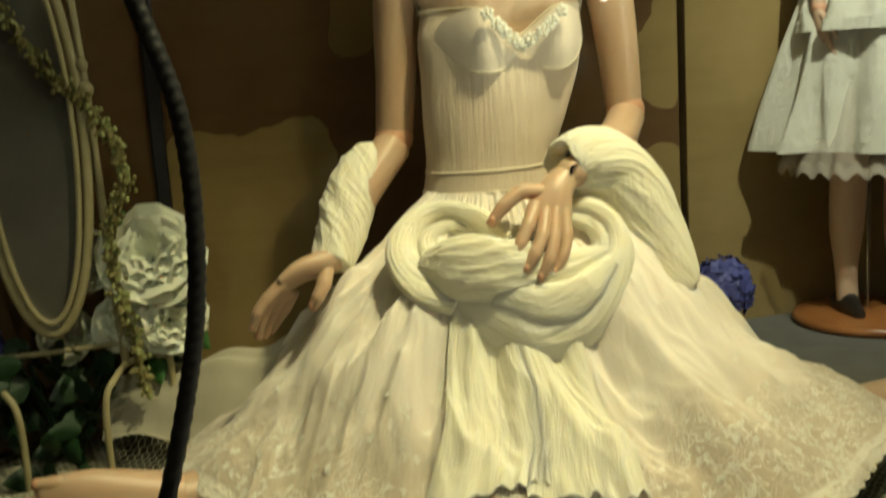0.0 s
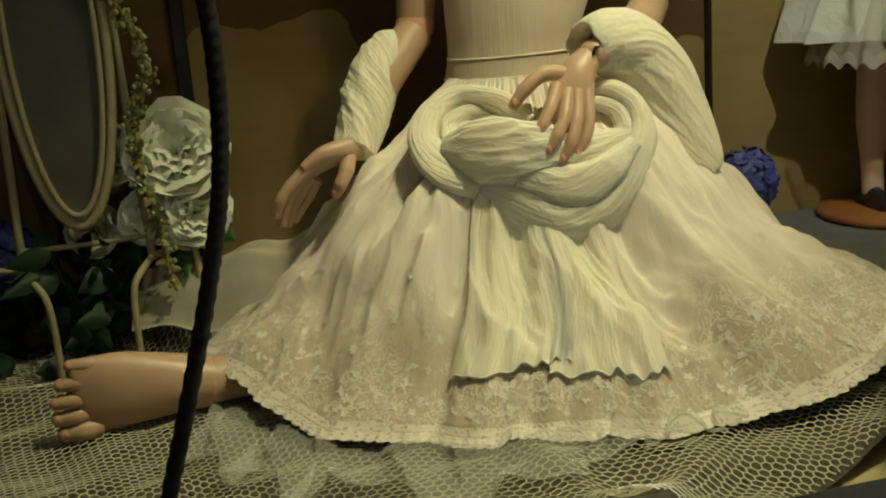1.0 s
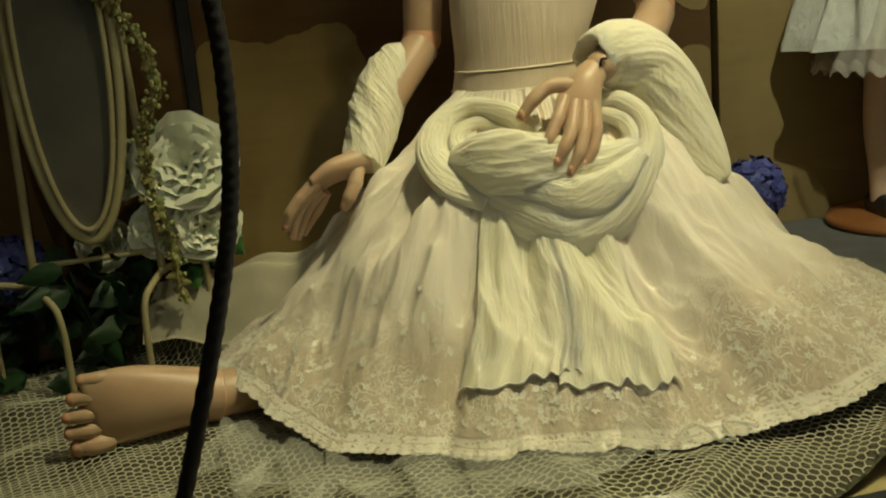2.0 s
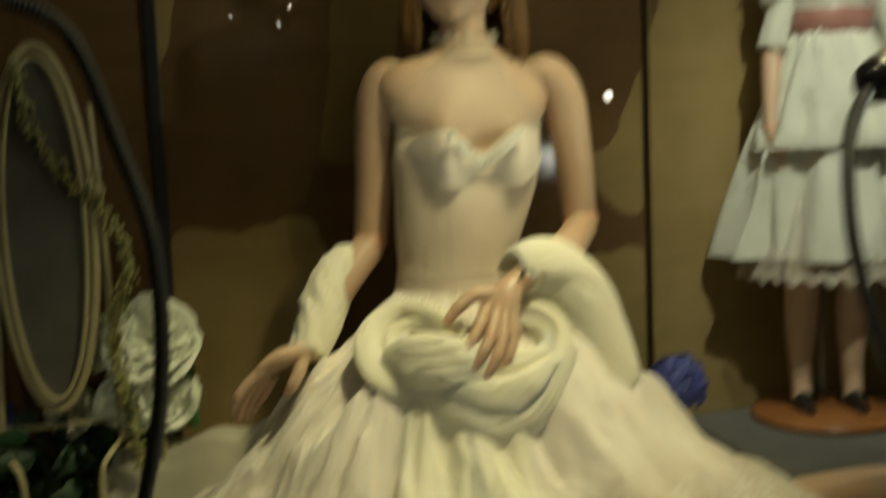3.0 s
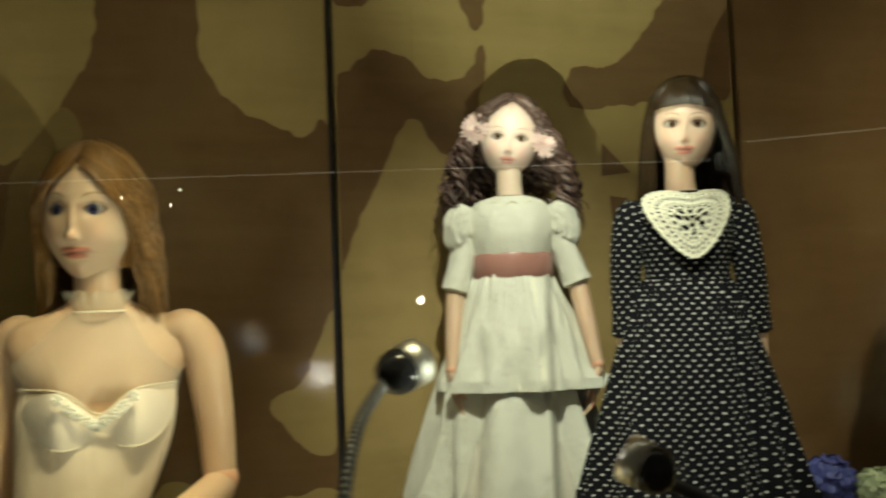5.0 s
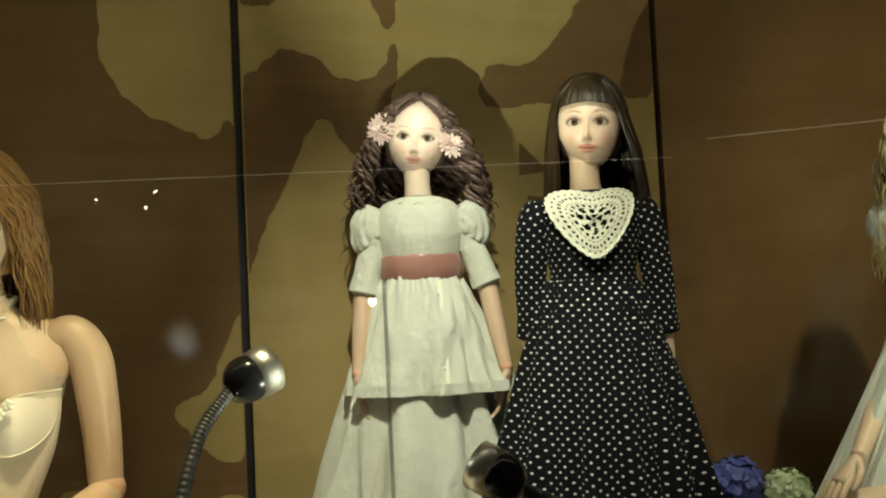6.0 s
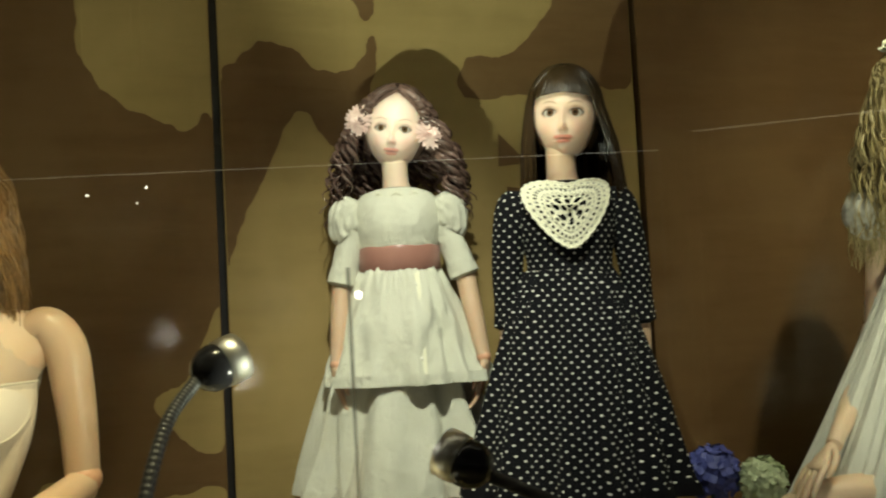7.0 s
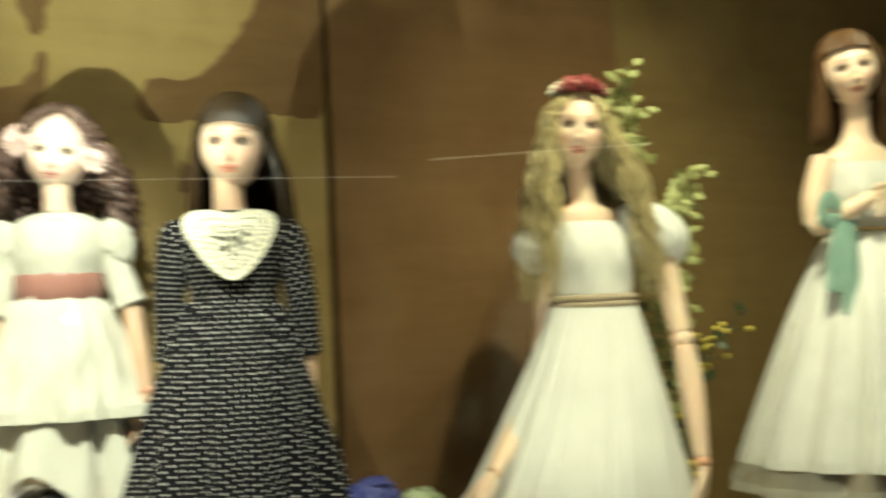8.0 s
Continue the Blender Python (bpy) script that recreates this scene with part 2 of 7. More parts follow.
def face_paint(name, low, high, f, lip, brow=(0.16, 0.085, 0.05), rouge=(0.78, 0.40, 0.30), shade=(0.40, 0.24, 0.17), shade_amount=0.55, rouge_amount=0.40):
    """Painted doll skin: lips, brows, rouge and soft shadow round the eyes. UV: x round the head (face at 0.75), y from crown to chin."""
    k = Nodes(name, 0.42, 0, 0.45)
    sep = k.n("ShaderNodeSeparateXYZ")
    k.l(k.n("ShaderNodeTexCoord").outputs["UV"], sep.inputs[0])
    th, ph = k.math("MULTIPLY", sep.outputs[1], math.pi), k.math("MULTIPLY", sep.outputs[0], 2 * math.pi)
    z = k.math("COSINE", th)
    x = k.math("MULTIPLY", k.math("SINE", th), k.math("COSINE", ph))
    side = k.math("ABSOLUTE", x)
    ahead = k.math("LESS_THAN", k.math("SINE", ph), 0.0)

    def spot(cx, cz, sx, sz, amount, across=None):
        a = k.math("DIVIDE", k.math("SUBTRACT", side if across is None else across, cx), sx)
        c = k.math("DIVIDE", k.math("SUBTRACT", z, cz), sz)
        return k.math("MULTIPLY", k.math("EXPONENT", k.math("MULTIPLY", k.math("ADD", k.math("MULTIPLY", a, a), k.math("MULTIPLY", c, c)), -1.0)), amount)

    def over(c, mask, tint):
        return k.mix(k.math("MULTIPLY", k.math("MINIMUM", mask, 1.0), ahead), c, tint)

    v = k.coord()
    c = k.mix(k.noise(v, 30, 4), low, high)
    m = f.mouth
    blush = k.math("ADD", spot(0.46, f.nose + 0.02, 0.20, 0.17, rouge_amount), k.math("ADD", spot(0, f.nose - 0.01, 0.10, 0.06, 0.30), spot(0, m - 0.24, 0.16, 0.09, 0.30)))
    c = over(c, k.math("MINIMUM", blush, 0.75), rouge)
    lids = k.math("ADD", spot(f.apart, f.eye + f.tall * 0.9, f.wide * 1.05, f.tall * 0.75, shade_amount), spot(f.apart, f.eye - f.tall * 1.1, f.wide * 0.9, f.tall * 0.55, shade_amount * 0.6))
    c = over(c, k.math("ADD", lids, spot(0.13, f.eye + 0.02, 0.05, 0.09, shade_amount * 0.5)), shade)
    # lid rims, painted dark inside the opening
    rim = k.ramp(spot(f.apart, f.eye, f.wide * 1.12, f.tall * 1.25, 1.0), [(0.34, (0, 0, 0)), (0.44, (1, 1, 1))])
    c = over(c, k.math("MULTIPLY", rim, 0.9), (0.13, 0.065, 0.045))
    # brows: a thin arch, faint at its ends
    bend = k.math("MULTIPLY", k.math("POWER", k.math("ABSOLUTE", k.math("SUBTRACT", side, f.apart + 0.03)), 2.0), -0.95)
    off = k.math("DIVIDE", k.math("SUBTRACT", z, k.math("ADD", bend, f.eye + 0.235)), 0.016)
    arch = k.math("MULTIPLY", k.math("EXPONENT", k.math("MULTIPLY", k.math("MULTIPLY", off, off), -1.0)), k.ramp(side, [(0.13, (0, 0, 0)), (0.22, (0.8,) * 3), (0.50, (0.7,) * 3), (0.64, (0, 0, 0))]))
    c = over(c, arch, brow)
    # nostrils
    c = over(c, spot(0.060, f.nose - 0.055, 0.030, 0.016, 0.85), (0.22, 0.09, 0.06))
    # lips: two upper lobes, a full lower lip, a dark parting
    w = f.lips
    soft = lambda mask: k.ramp(mask, [(0.28, (0, 0, 0)), (0.52, (1, 1, 1))])
    lips = k.math("MAXIMUM", soft(spot(0.072 * w, m + 0.040, 0.115 * w, 0.040, 1.0)), soft(spot(0, m - 0.040, 0.150 * w, 0.046, 1.0)))
    c = over(c, k.math("MULTIPLY", lips, 0.85), lip)
    c = over(c, spot(0, m + 0.002, 0.165 * w, 0.013, 0.8), tuple(0.40 * q for q in lip))
    k.colour(c)
    k.rough(k.math("SUBTRACT", 0.45, k.math("MULTIPLY", lips, 0.17)))
    k.bump(k.noise(v, 700, 3), 0.04, 0.0003)
    k.b.inputs["Subsurface Weight"].default_value = 0.25
    k.b.inputs["Subsurface Radius"].default_value = (0.006, 0.003, 0.0015)
    k.b.inputs["Subsurface Scale"].default_value = 0.6
    return k.mat


def hair_mat(name, a, b, rough=0.38):
    k = Nodes(name, rough, 0, 0.6)
    isl = k.n("ShaderNodeNewGeometry").outputs["Random Per Island"]
    fine = k.noise(k.coord(scale=(1, 1, 0.12)), 1500, 3)
    k.colour(k.mix(k.math("MULTIPLY", fine, 0.4), k.mix(isl, a, b), tuple(0.4 * q for q in a)))
    k.bump(fine, 0.4, 0.0006)
    k.b.inputs["Anisotropic"].default_value = 0.5
    return k.mat


HAIR_AUBURN = hair_mat("auburn_hair", (0.185, 0.090, 0.022), (0.290, 0.150, 0.042), 0.34)
HAIR_BROWN = hair_mat("brown_hair", (0.075, 0.042, 0.034), (0.21, 0.13, 0.105), 0.24)
HAIR_CHESTNUT = hair_mat("chestnut_hair", (0.070, 0.036, 0.016), (0.15, 0.080, 0.034), 0.26)
HAIR_DARK = hair_mat("dark_hair", (0.020, 0.011, 0.004), (0.040, 0.024, 0.010), 0.20)
HAIR_BLONDE = hair_mat("blonde_hair", (0.44, 0.36, 0.16), (0.64, 0.56, 0.32), 0.42)
GAUZE = gauze("cream_gauze", (0.88, 0.84, 0.66), (0.92, 0.89, 0.75))
BATISTE = cloth("ivory_batiste", (0.80, 0.72, 0.56), (0.85, 0.78, 0.63), 2600, 50)
SATIN = cloth("white_satin", (0.70, 0.69, 0.56), (0.78, 0.77, 0.65), 3000, 17, 0.45, 0.1, relief=0.8, depth=0.0075, stretch=0.7)
CHIFFON = cloth("white_chiffon", (0.66, 0.69, 0.67), (0.75, 0.78, 0.76), 2600, 30, 0.8, 0.2, relief=0.7, depth=0.0030, stretch=0.10)
ORGANZA = cloth("sheer_organza", (0.74, 0.66, 0.52), (0.80, 0.72, 0.58), 2600, 40, 0.7, 0.2, 0.32)
CUP_SATIN = cloth("pale_satin_cup", (0.74, 0.64, 0.54), (0.80, 0.71, 0.60), 2600, 22, 0.6, 0.15, relief=0.3)
GATHERED_GAUZE = cloth("gathered_sheer_gauze", (0.66, 0.60, 0.50), (0.74, 0.68, 0.58), 2600, 40, 0.8, 0.2, 0.24)
BODICE = cloth("nude_satin_bodice", (0.72, 0.60, 0.47), (0.80, 0.69, 0.56), 2600, 40, 0.5, 0.15, relief=0.6, depth=0.0022, stretch=0.04)
VEIL = cloth("sheer_olive_veil", (0.62, 0.58, 0.44), (0.70, 0.66, 0.52), 2600, 40, 0.8, 0.2, 0.72)
TULLE = cloth("white_tulle", (0.76, 0.77, 0.68), (0.84, 0.85, 0.76), 2600, 40, 0.8, 0.2, 0.25)
LACE = cloth("cream_crochet_lace", (0.80, 0.77, 0.58), (0.86, 0.83, 0.66), 900, 120)
SILK_THREAD = cloth("white_silk_thread", (0.90, 0.88, 0.78), (0.93, 0.91, 0.82), 3000, 200, 0.22)
LACE_SKIRT, DOTTED = lace_skirt("embroidered_ivory_cloth"), dotted("black_dotted_cotton")
PANEL_TAN = wood_panel("tan_lacquered_panel", (0.250, 0.178, 0.070), (0.300, 0.215, 0.088), (0.340, 0.248, 0.106))
PANEL_RED = wood_panel("red_brown_lacquered_panel", (0.112, 0.063, 0.028), (0.138, 0.081, 0.036), (0.162, 0.099, 0.046))
# The same red-brown, a quarter brighter: the fourth panel's stronger light put into colour.
PANEL_RED_LIT = wood_panel("lit_red_brown_lacquered_panel", (0.140, 0.080, 0.036), (0.172, 0.102, 0.046), (0.200, 0.124, 0.058))
PANEL_OLIVE = wood_panel("olive_brown_lacquered_panel", (0.165, 0.112, 0.044), (0.195, 0.134, 0.054), (0.225, 0.158, 0.066))
TAUPE = cloth("taupe_cord", (0.34, 0.28, 0.20), (0.44, 0.37, 0.27), 2600, 60)
SASH = cloth("dusty_rose_satin", (0.30, 0.140, 0.110), (0.38, 0.190, 0.150), 3000, 25, 0.26, 0.1, relief=0.2, depth=0.001)
ROSE_PINK = two_tone("pink_petal", (0.66, 0.42, 0.38), (0.84, 0.68, 0.62), 120, 0.6, 0.3)
TEAL = cloth("teal_ribbon", (0.20, 0.36, 0.31), (0.28, 0.45, 0.38), 3000, 30, 0.4)
GOLD_RIBBON = cloth("gold_ribbon", (0.55, 0.36, 0.12), (0.65, 0.45, 0.18), 3000, 30, 0.4)
BLACK_RUBBER = two_tone("black_gooseneck", (0.010, 0.010, 0.012), (0.02, 0.02, 0.022), 60, 0.55, 0.2)
GLOSS_BLACK = two_tone("glossy_black_plastic", (0.008, 0.008, 0.010), (0.014, 0.014, 0.016), 60, 0.14, 0.02)
CHROME = two_tone("brushed_chrome", (0.76, 0.75, 0.72), (0.88, 0.87, 0.84), 80, 0.32, 0.1, metal=1.0)
LED_FACE = plain("lit_led_face", (1.0, 0.97, 0.86), 0.3, emit=45)
BLACK_JOINT = two_tone("black_joint", (0.006, 0.005, 0.005), (0.012, 0.010, 0.009), 40, 0.5)
NET = two_tone("cream_net_thread", (0.48, 0.47, 0.35), (0.60, 0.58, 0.45), 30, 0.75, 0.2)
FLOOR_CLOTH = cloth("olive_grey_cloth", (0.075, 0.072, 0.05), (0.13, 0.125, 0.085), 1600, 14)
YELLOW_CLOTH = cloth("pale_yellow_cloth", (0.46, 0.38, 0.18), (0.56, 0.47, 0.25), 1600, 14)
GREY_BOARD = two_tone("grey_felt_board", (0.10, 0.096, 0.078), (0.15, 0.145, 0.12), 25, 0.75, 0.4, 0.001, 300)
ORANGE_WOOD = two_tone("orange_varnished_wood", (0.24, 0.088, 0.024), (0.34, 0.14, 0.042), 18, 0.3, 0.1)
CREAM_METAL = two_tone("cream_painted_iron", (0.36, 0.31, 0.16), (0.47, 0.41, 0.24), 60, 0.42, 0.3)
LEAF = two_tone("dark_green_leaf", (0.010, 0.036, 0.012), (0.024, 0.066, 0.02), 80, 0.45, 0.3)
PEONY_LEAF = two_tone("fresh_green_leaf", (0.030, 0.110, 0.022), (0.060, 0.170, 0.040), 80, 0.45, 0.3)
LEAF_DRY = two_tone("olive_dried_leaf", (0.16, 0.14, 0.04), (0.28, 0.24, 0.08), 90, 0.6, 0.3)
LEAF_PALE = two_tone("pale_green_leaf", (0.26, 0.30, 0.10), (0.40, 0.42, 0.18), 90, 0.6, 0.3)
PETAL_WHITE = two_tone("white_silk_petal", (0.84, 0.86, 0.68), (0.90, 0.91, 0.80), 60, 0.55, 0.3, sss=0.12)
PETAL_BLUE = two_tone("blue_silk_petal", (0.045, 0.058, 0.25), (0.10, 0.115, 0.38), 90, 0.5, 0.3)
PETAL_RED = two_tone("deep_red_petal", (0.30, 0.04, 0.05), (0.45, 0.10, 0.10), 90, 0.5, 0.3)
PETAL_YELLOW = two_tone("yellow_petal", (0.55, 0.45, 0.05), (0.70, 0.60, 0.12), 90, 0.5, 0.3)
PETAL_PURPLE = two_tone("mauve_petal", (0.36, 0.16, 0.34), (0.52, 0.28, 0.48), 90, 0.5, 0.3)
PETAL_GREEN = two_tone("pale_green_petal", (0.50, 0.60, 0.36), (0.66, 0.74, 0.50), 90, 0.5, 0.3)
SHOE = two_tone("black_shoe_leather", (0.012, 0.010, 0.009), (0.03, 0.025, 0.02), 60, 0.3, 0.2)
STEEL = two_tone("polished_steel", (0.55, 0.53, 0.48), (0.68, 0.66, 0.6), 90, 0.2, 0.05, metal=1.0)
# Part-diffuse: the grey base stands in for a dim reflection.
MIRROR = two_tone("grey_silvered_mirror", (0.36, 0.34, 0.29), (0.46, 0.44, 0.38), 20, 0.10, 0.02, metal=0.72)
DARK_ROOM = two_tone("dark_room_paint", (0.03, 0.022, 0.018), (0.05, 0.036, 0.028), 2, 0.8, 0.2)
GLASS = glass_mat("clear_pane")

# ---------------------------------------------------------------- building tools
rng = np.random.default_rng(7)
U = lambda a, b: float(rng.uniform(a, b))


def spline(pts, n):
    """n points on a smooth line through pts (any dimension)."""
    p = np.asarray(pts, float)
    if len(p) < 3:
        return np.linspace(p[0], p[-1], n)
    q = np.vstack([2 * p[0] - p[1], p, 2 * p[-1] - p[-2]])
    u = np.linspace(0, len(p) - 1 - 1e-9, n)
    i = u.astype(int)
    f = (u - i)[:, None]
    a, b, c, d = q[i], q[i + 1], q[i + 2], q[i + 3]
    return 0.5 * (2 * b + (c - a) * f + (2 * a - 5 * b + 4 * c - d) * f ** 2 + (3 * b - a - 3 * c + d) * f ** 3)


def ripple(x, y, seed, scale):
    """Smooth wandering value in about -1..1."""
    r = np.random.default_rng(seed)
    out = 0
    for _ in range(6):
        a, k, p = r.uniform(0, 6.28), scale * r.uniform(0.5, 1.8), r.uniform(0, 6.28)
        out = out + np.sin(k * (x * math.cos(a) + y * math.sin(a)) + p)
    return out / 3.2


class Build:
    """Collects faces with materials and UVs for one mesh."""

    def __init__(self):
        self.v, self.f, self.m, self.uv, self.mats = [], [], [], [], []

    def slot(self, mat):
        if mat not in self.mats:
            self.mats.append(mat)
        return self.mats.index(mat)

    def grid(self, P, mat, wrap=False, uv=None, keep=None, flip=False):
        P = np.asarray(P, float)
        n, m = P.shape[:2]
        o, k = len(self.v), self.slot(mat)
        self.v += P.reshape(-1, 3).tolist()
        if uv is None:
            uu, vv = np.meshgrid(np.linspace(0, 1, m + 1), np.linspace(0, 1, n))
            uv = np.dstack([uu, vv])
        for i in range(n - 1):
            for j in range(m if wrap else m - 1):
                if keep is not None and not keep[i, j]:
                    continue
                j2 = (j + 1) % m
                q, t = [o + i * m + j, o + i * m + j2, o + (i + 1) * m + j2, o + (i + 1) * m + j], [uv[i, j], uv[i, j + 1], uv[i + 1, j + 1], uv[i + 1, j]]
                if flip:
                    q, t = q[::-1], t[::-1]
                self.f.append(q)
                self.m.append(k)
                self.uv += [(float(a[0]), float(a[1])) for a in t]

    def fan(self, ring, centre, mat, flip=False):
        o, k = len(self.v), self.slot(mat)
        self.v += [list(map(float, p)) for p in ring] + [list(map(float, centre))]
        n = len(ring)
        for j in range(n):
            q = [o + j, o + (j + 1) % n, o + n]
            self.f.append(q[::-1] if flip else q)
            self.m.append(k)
            self.uv += [(0.0033, 0)] * 3

    def tube(self, pts, rad, mat, n=10, steps=0, caps=True, ridge=None, wide=None):
        """A tube along pts; rad: one radius a point, or (wide, deep) pairs. ridge(u, angle): factor on the radius."""
        rad = np.array([r if isinstance(r, (tuple, list)) else (r, r) for r in rad], float)
        steps = steps or len(pts)
        both = spline(np.hstack([np.asarray([tuple(p) for p in pts], float), rad]), steps)
        C, Rr = both[:, :3], np.maximum(both[:, 3:], 1e-5)
        T = np.gradient(C, axis=0)
        T /= np.linalg.norm(T, axis=1)[:, None] + 1e-12
        ref = np.array([0, 1.0, 0]) if abs(T[0][1]) < 0.9 else np.array([1.0, 0, 0])
        rings, ang = [], np.linspace(0, 2 * math.pi, n, endpoint=False)
        a = np.cross(ref, T[0]) if wide is None else np.asarray(tuple(wide), float)
        a /= np.linalg.norm(a)
        for i in range(steps):
            a = a - T[i] * (a @ T[i])
            a /= np.linalg.norm(a) + 1e-12
            b = np.cross(T[i], a)
            k = 1 if ridge is None else ridge(i / max(1, steps - 1), ang)[:, None]
            rings.append(C[i] + k * (np.outer(np.cos(ang), a) * Rr[i, 0] + np.outer(np.sin(ang), b) * Rr[i, 1]))
        L = np.r_[0, np.cumsum(np.linalg.norm(np.diff(C, axis=0), axis=1))]
        circ = 2 * math.pi * float(Rr.mean())
        uv = np.dstack(np.meshgrid(np.linspace(0, circ, n + 1), L))
        self.grid(rings, mat, True, uv)
        if caps:
            self.fan(rings[0], C[0] - T[0] * Rr[0].mean() * 0.5, mat, True)
            self.fan(rings[-1], C[-1] + T[-1] * Rr[-1].mean() * 0.5, mat)

    def ball(self, c, r, mat, n=14, m=18, rot=None, shape=None):
        """An ellipsoid; shape(x, y, z) may move the unit points."""
        th, ph = np.linspace(0.02, math.pi - 0.02, n), np.linspace(0, 2 * math.pi, m, endpoint=False)
        T, F = np.meshgrid(th, ph, indexing="ij")
        x, y, z = np.sin(T) * np.cos(F), np.sin(T) * np.sin(F), np.cos(T)
        if shape:
            x, y, z = shape(x, y, z)
        P = np.dstack([x * r[0], y * r[1], z * r[2]])
        if rot is not None:
            P = P @ np.array(rot.to_3x3()).T
        P = P + np.asarray(tuple(c), float)
        self.grid(P, mat, True, flip=True)

    def box(self, lo, hi, mat):
        o, k = len(self.v), self.slot(mat)
        self.v += [[(lo, hi)[i & 1][0], (lo, hi)[i >> 1 & 1][1], (lo, hi)[i >> 2][2]] for i in range(8)]
        for q in ((0, 2, 3, 1), (4, 5, 7, 6), (0, 1, 5, 4), (2, 6, 7, 3), (0, 4, 6, 2), (1, 3, 7, 5)):
            self.f.append([o + i for i in q])
            self.m.append(k)
            self.uv += [(0, 0), (1, 0), (1, 1), (0, 1)]

    def mesh(self, name, smooth=True):
        me = bpy.data.meshes.new(name)
        me.from_pydata(self.v, [], self.f)
        for mat in self.mats:
            me.materials.append(mat)
        me.polygons.foreach_set("material_index", self.m)
        me.polygons.foreach_set("use_smooth", [smooth] * len(self.f))
        me.uv_layers.new(name="cloth").data.foreach_set("uv", np.asarray(self.uv, float).ravel())
        me.update()
        return me

    def thing(self, name, label, category, kind="", group="", smooth=True, parent=None, m=None):
        ob = new(name, self.mesh(name, smooth))
        if m is not None:
            ob.matrix_world = m
        return tagged(ob, label, category, group, kind)

    def part(self, name, parent, label="", smooth=True):
        ob = new(name, self.mesh(name, smooth))
        ob.parent = parent
        ob.matrix_parent_inverse = Matrix.Translation(-parent.location)
        return tagged(ob, label)


def bevelled(name, lo, hi, mat, bevel=0.002):
    """A box with rounded edges, as a mesh object."""
    bm = bmesh.new()
    bmesh.ops.create_cube(bm, size=1)
    lo, hi = Vector(lo), Vector(hi)
    for v in bm.verts:
        v.co = Vector((lo[i] + (v.co[i] + 0.5) * (hi[i] - lo[i]) for i in range(3)))
    if bevel:
        bmesh.ops.bevel(bm, geom=bm.edges[:], offset=bevel, segments=2, affect="EDGES", profile=0.5)
    me = bpy.data.meshes.new(name)
    bm.to_mesh(me)
    bm.free()
    me.materials.append(mat)
    return new(name, me)


def empty(name, at, label, category, group=""):
    ob = new(name)
    ob.location = at
    ob.empty_display_size = 0.02
    return tagged(ob, label, category, group)

# ---------------------------------------------------------------- the showcase
# local frame: origin on the back wall's face at its first joint, x along the wall, y into it
CASE = pose(0.262, 1.160, 0, 0, 0, 15.7)
JOINTS = (-1.30, -0.563, 0.0, 0.560, 1.068, 1.85)


def wall_panels():
    panels = []
    for i, (a, b) in enumerate(zip(JOINTS[:-1], JOINTS[1:])):
        lo, hi = 0.0008 if i == 4 else 0.0045, 0.0008 if i == 3 else 0.0045
        ob = bevelled(f"wall_panel_{i + 1}", (a + lo, 0, 0), (b - hi, 0.02, 1.62), (PANEL_RED, PANEL_RED, PANEL_TAN, PANEL_RED_LIT, PANEL_OLIVE)[i], 0.0012)
        ob.matrix_world = CASE
        panels.append(tagged(ob, "brown lacquered back panel, in places patched with another tone", "wall panel", kind="structure"))
    back = bevelled("wall_back", (-1.32, 0.0205, -0.3), (1.9, 0.06, 1.66), BLACK_JOINT, 0)
    back.matrix_world = CASE
    tagged(back, "black backing board behind the wall panels", "wall", kind="structure")
    post = bevelled("trim_1", (-0.570, -0.006, 0.0), (-0.556, -0.0005, 1.62), BLACK_JOINT, 0.002)
    post.matrix_world = CASE
    tagged(post, "black upright strip on the back wall", "trim", kind="structure")
    for name, lo, hi in (("wall_side_1", (-1.36, -0.72, -0.3), (-1.32, 0.02, 1.66)), ("wall_side_2", (1.86, -0.72, -0.3), (1.90, 0.0, 1.66))):
        ob = bevelled(name, lo, hi, PANEL_RED, 0)
        ob.matrix_world = CASE
        tagged(ob, "brown lacquered side wall of the showcase", "wall", kind="structure")
    top = bevelled("ceiling", (-1.36, -0.74, 1.66), (1.9, 0.06, 1.70), PANEL_RED, 0)
    top.matrix_world = CASE
    tagged(top, "brown showcase ceiling", "ceiling", kind="structure")
    base = bevelled("floor", (-1.36, -0.80, -0.06), (1.9, 0.0, -0.022), YELLOW_CLOTH, 0)
    base.matrix_world = CASE
    tagged(base, "showcase floor covered with pale yellow cloth", "floor", kind="structure")
    board = bevelled("display_board", (0.03, -0.27, -0.0215), (1.84, -0.004, 0.036), GREY_BOARD, 0.006)
    board.matrix_world = CASE
    tagged(board, "low grey felt-covered display board along the back wall", "display board")
    bar = bevelled("front_frame", (-1.36, -0.735, -0.06), (1.9, -0.540, 0.0), GLOSS_BLACK, 0.004)
    bar.matrix_world = CASE
    tagged(bar, "black metal front frame of the showcase", "frame", kind="structure")
    pane = bevelled("window_1", (-1.36, -0.614, 0.0015), (1.9, -0.608, 1.655), GLASS, 0)
    pane.matrix_world = CASE
    pane.visible_shadow = False
    tagged(pane, "large clear front pane of the showcase", "window pane", kind="structure")
    return panels


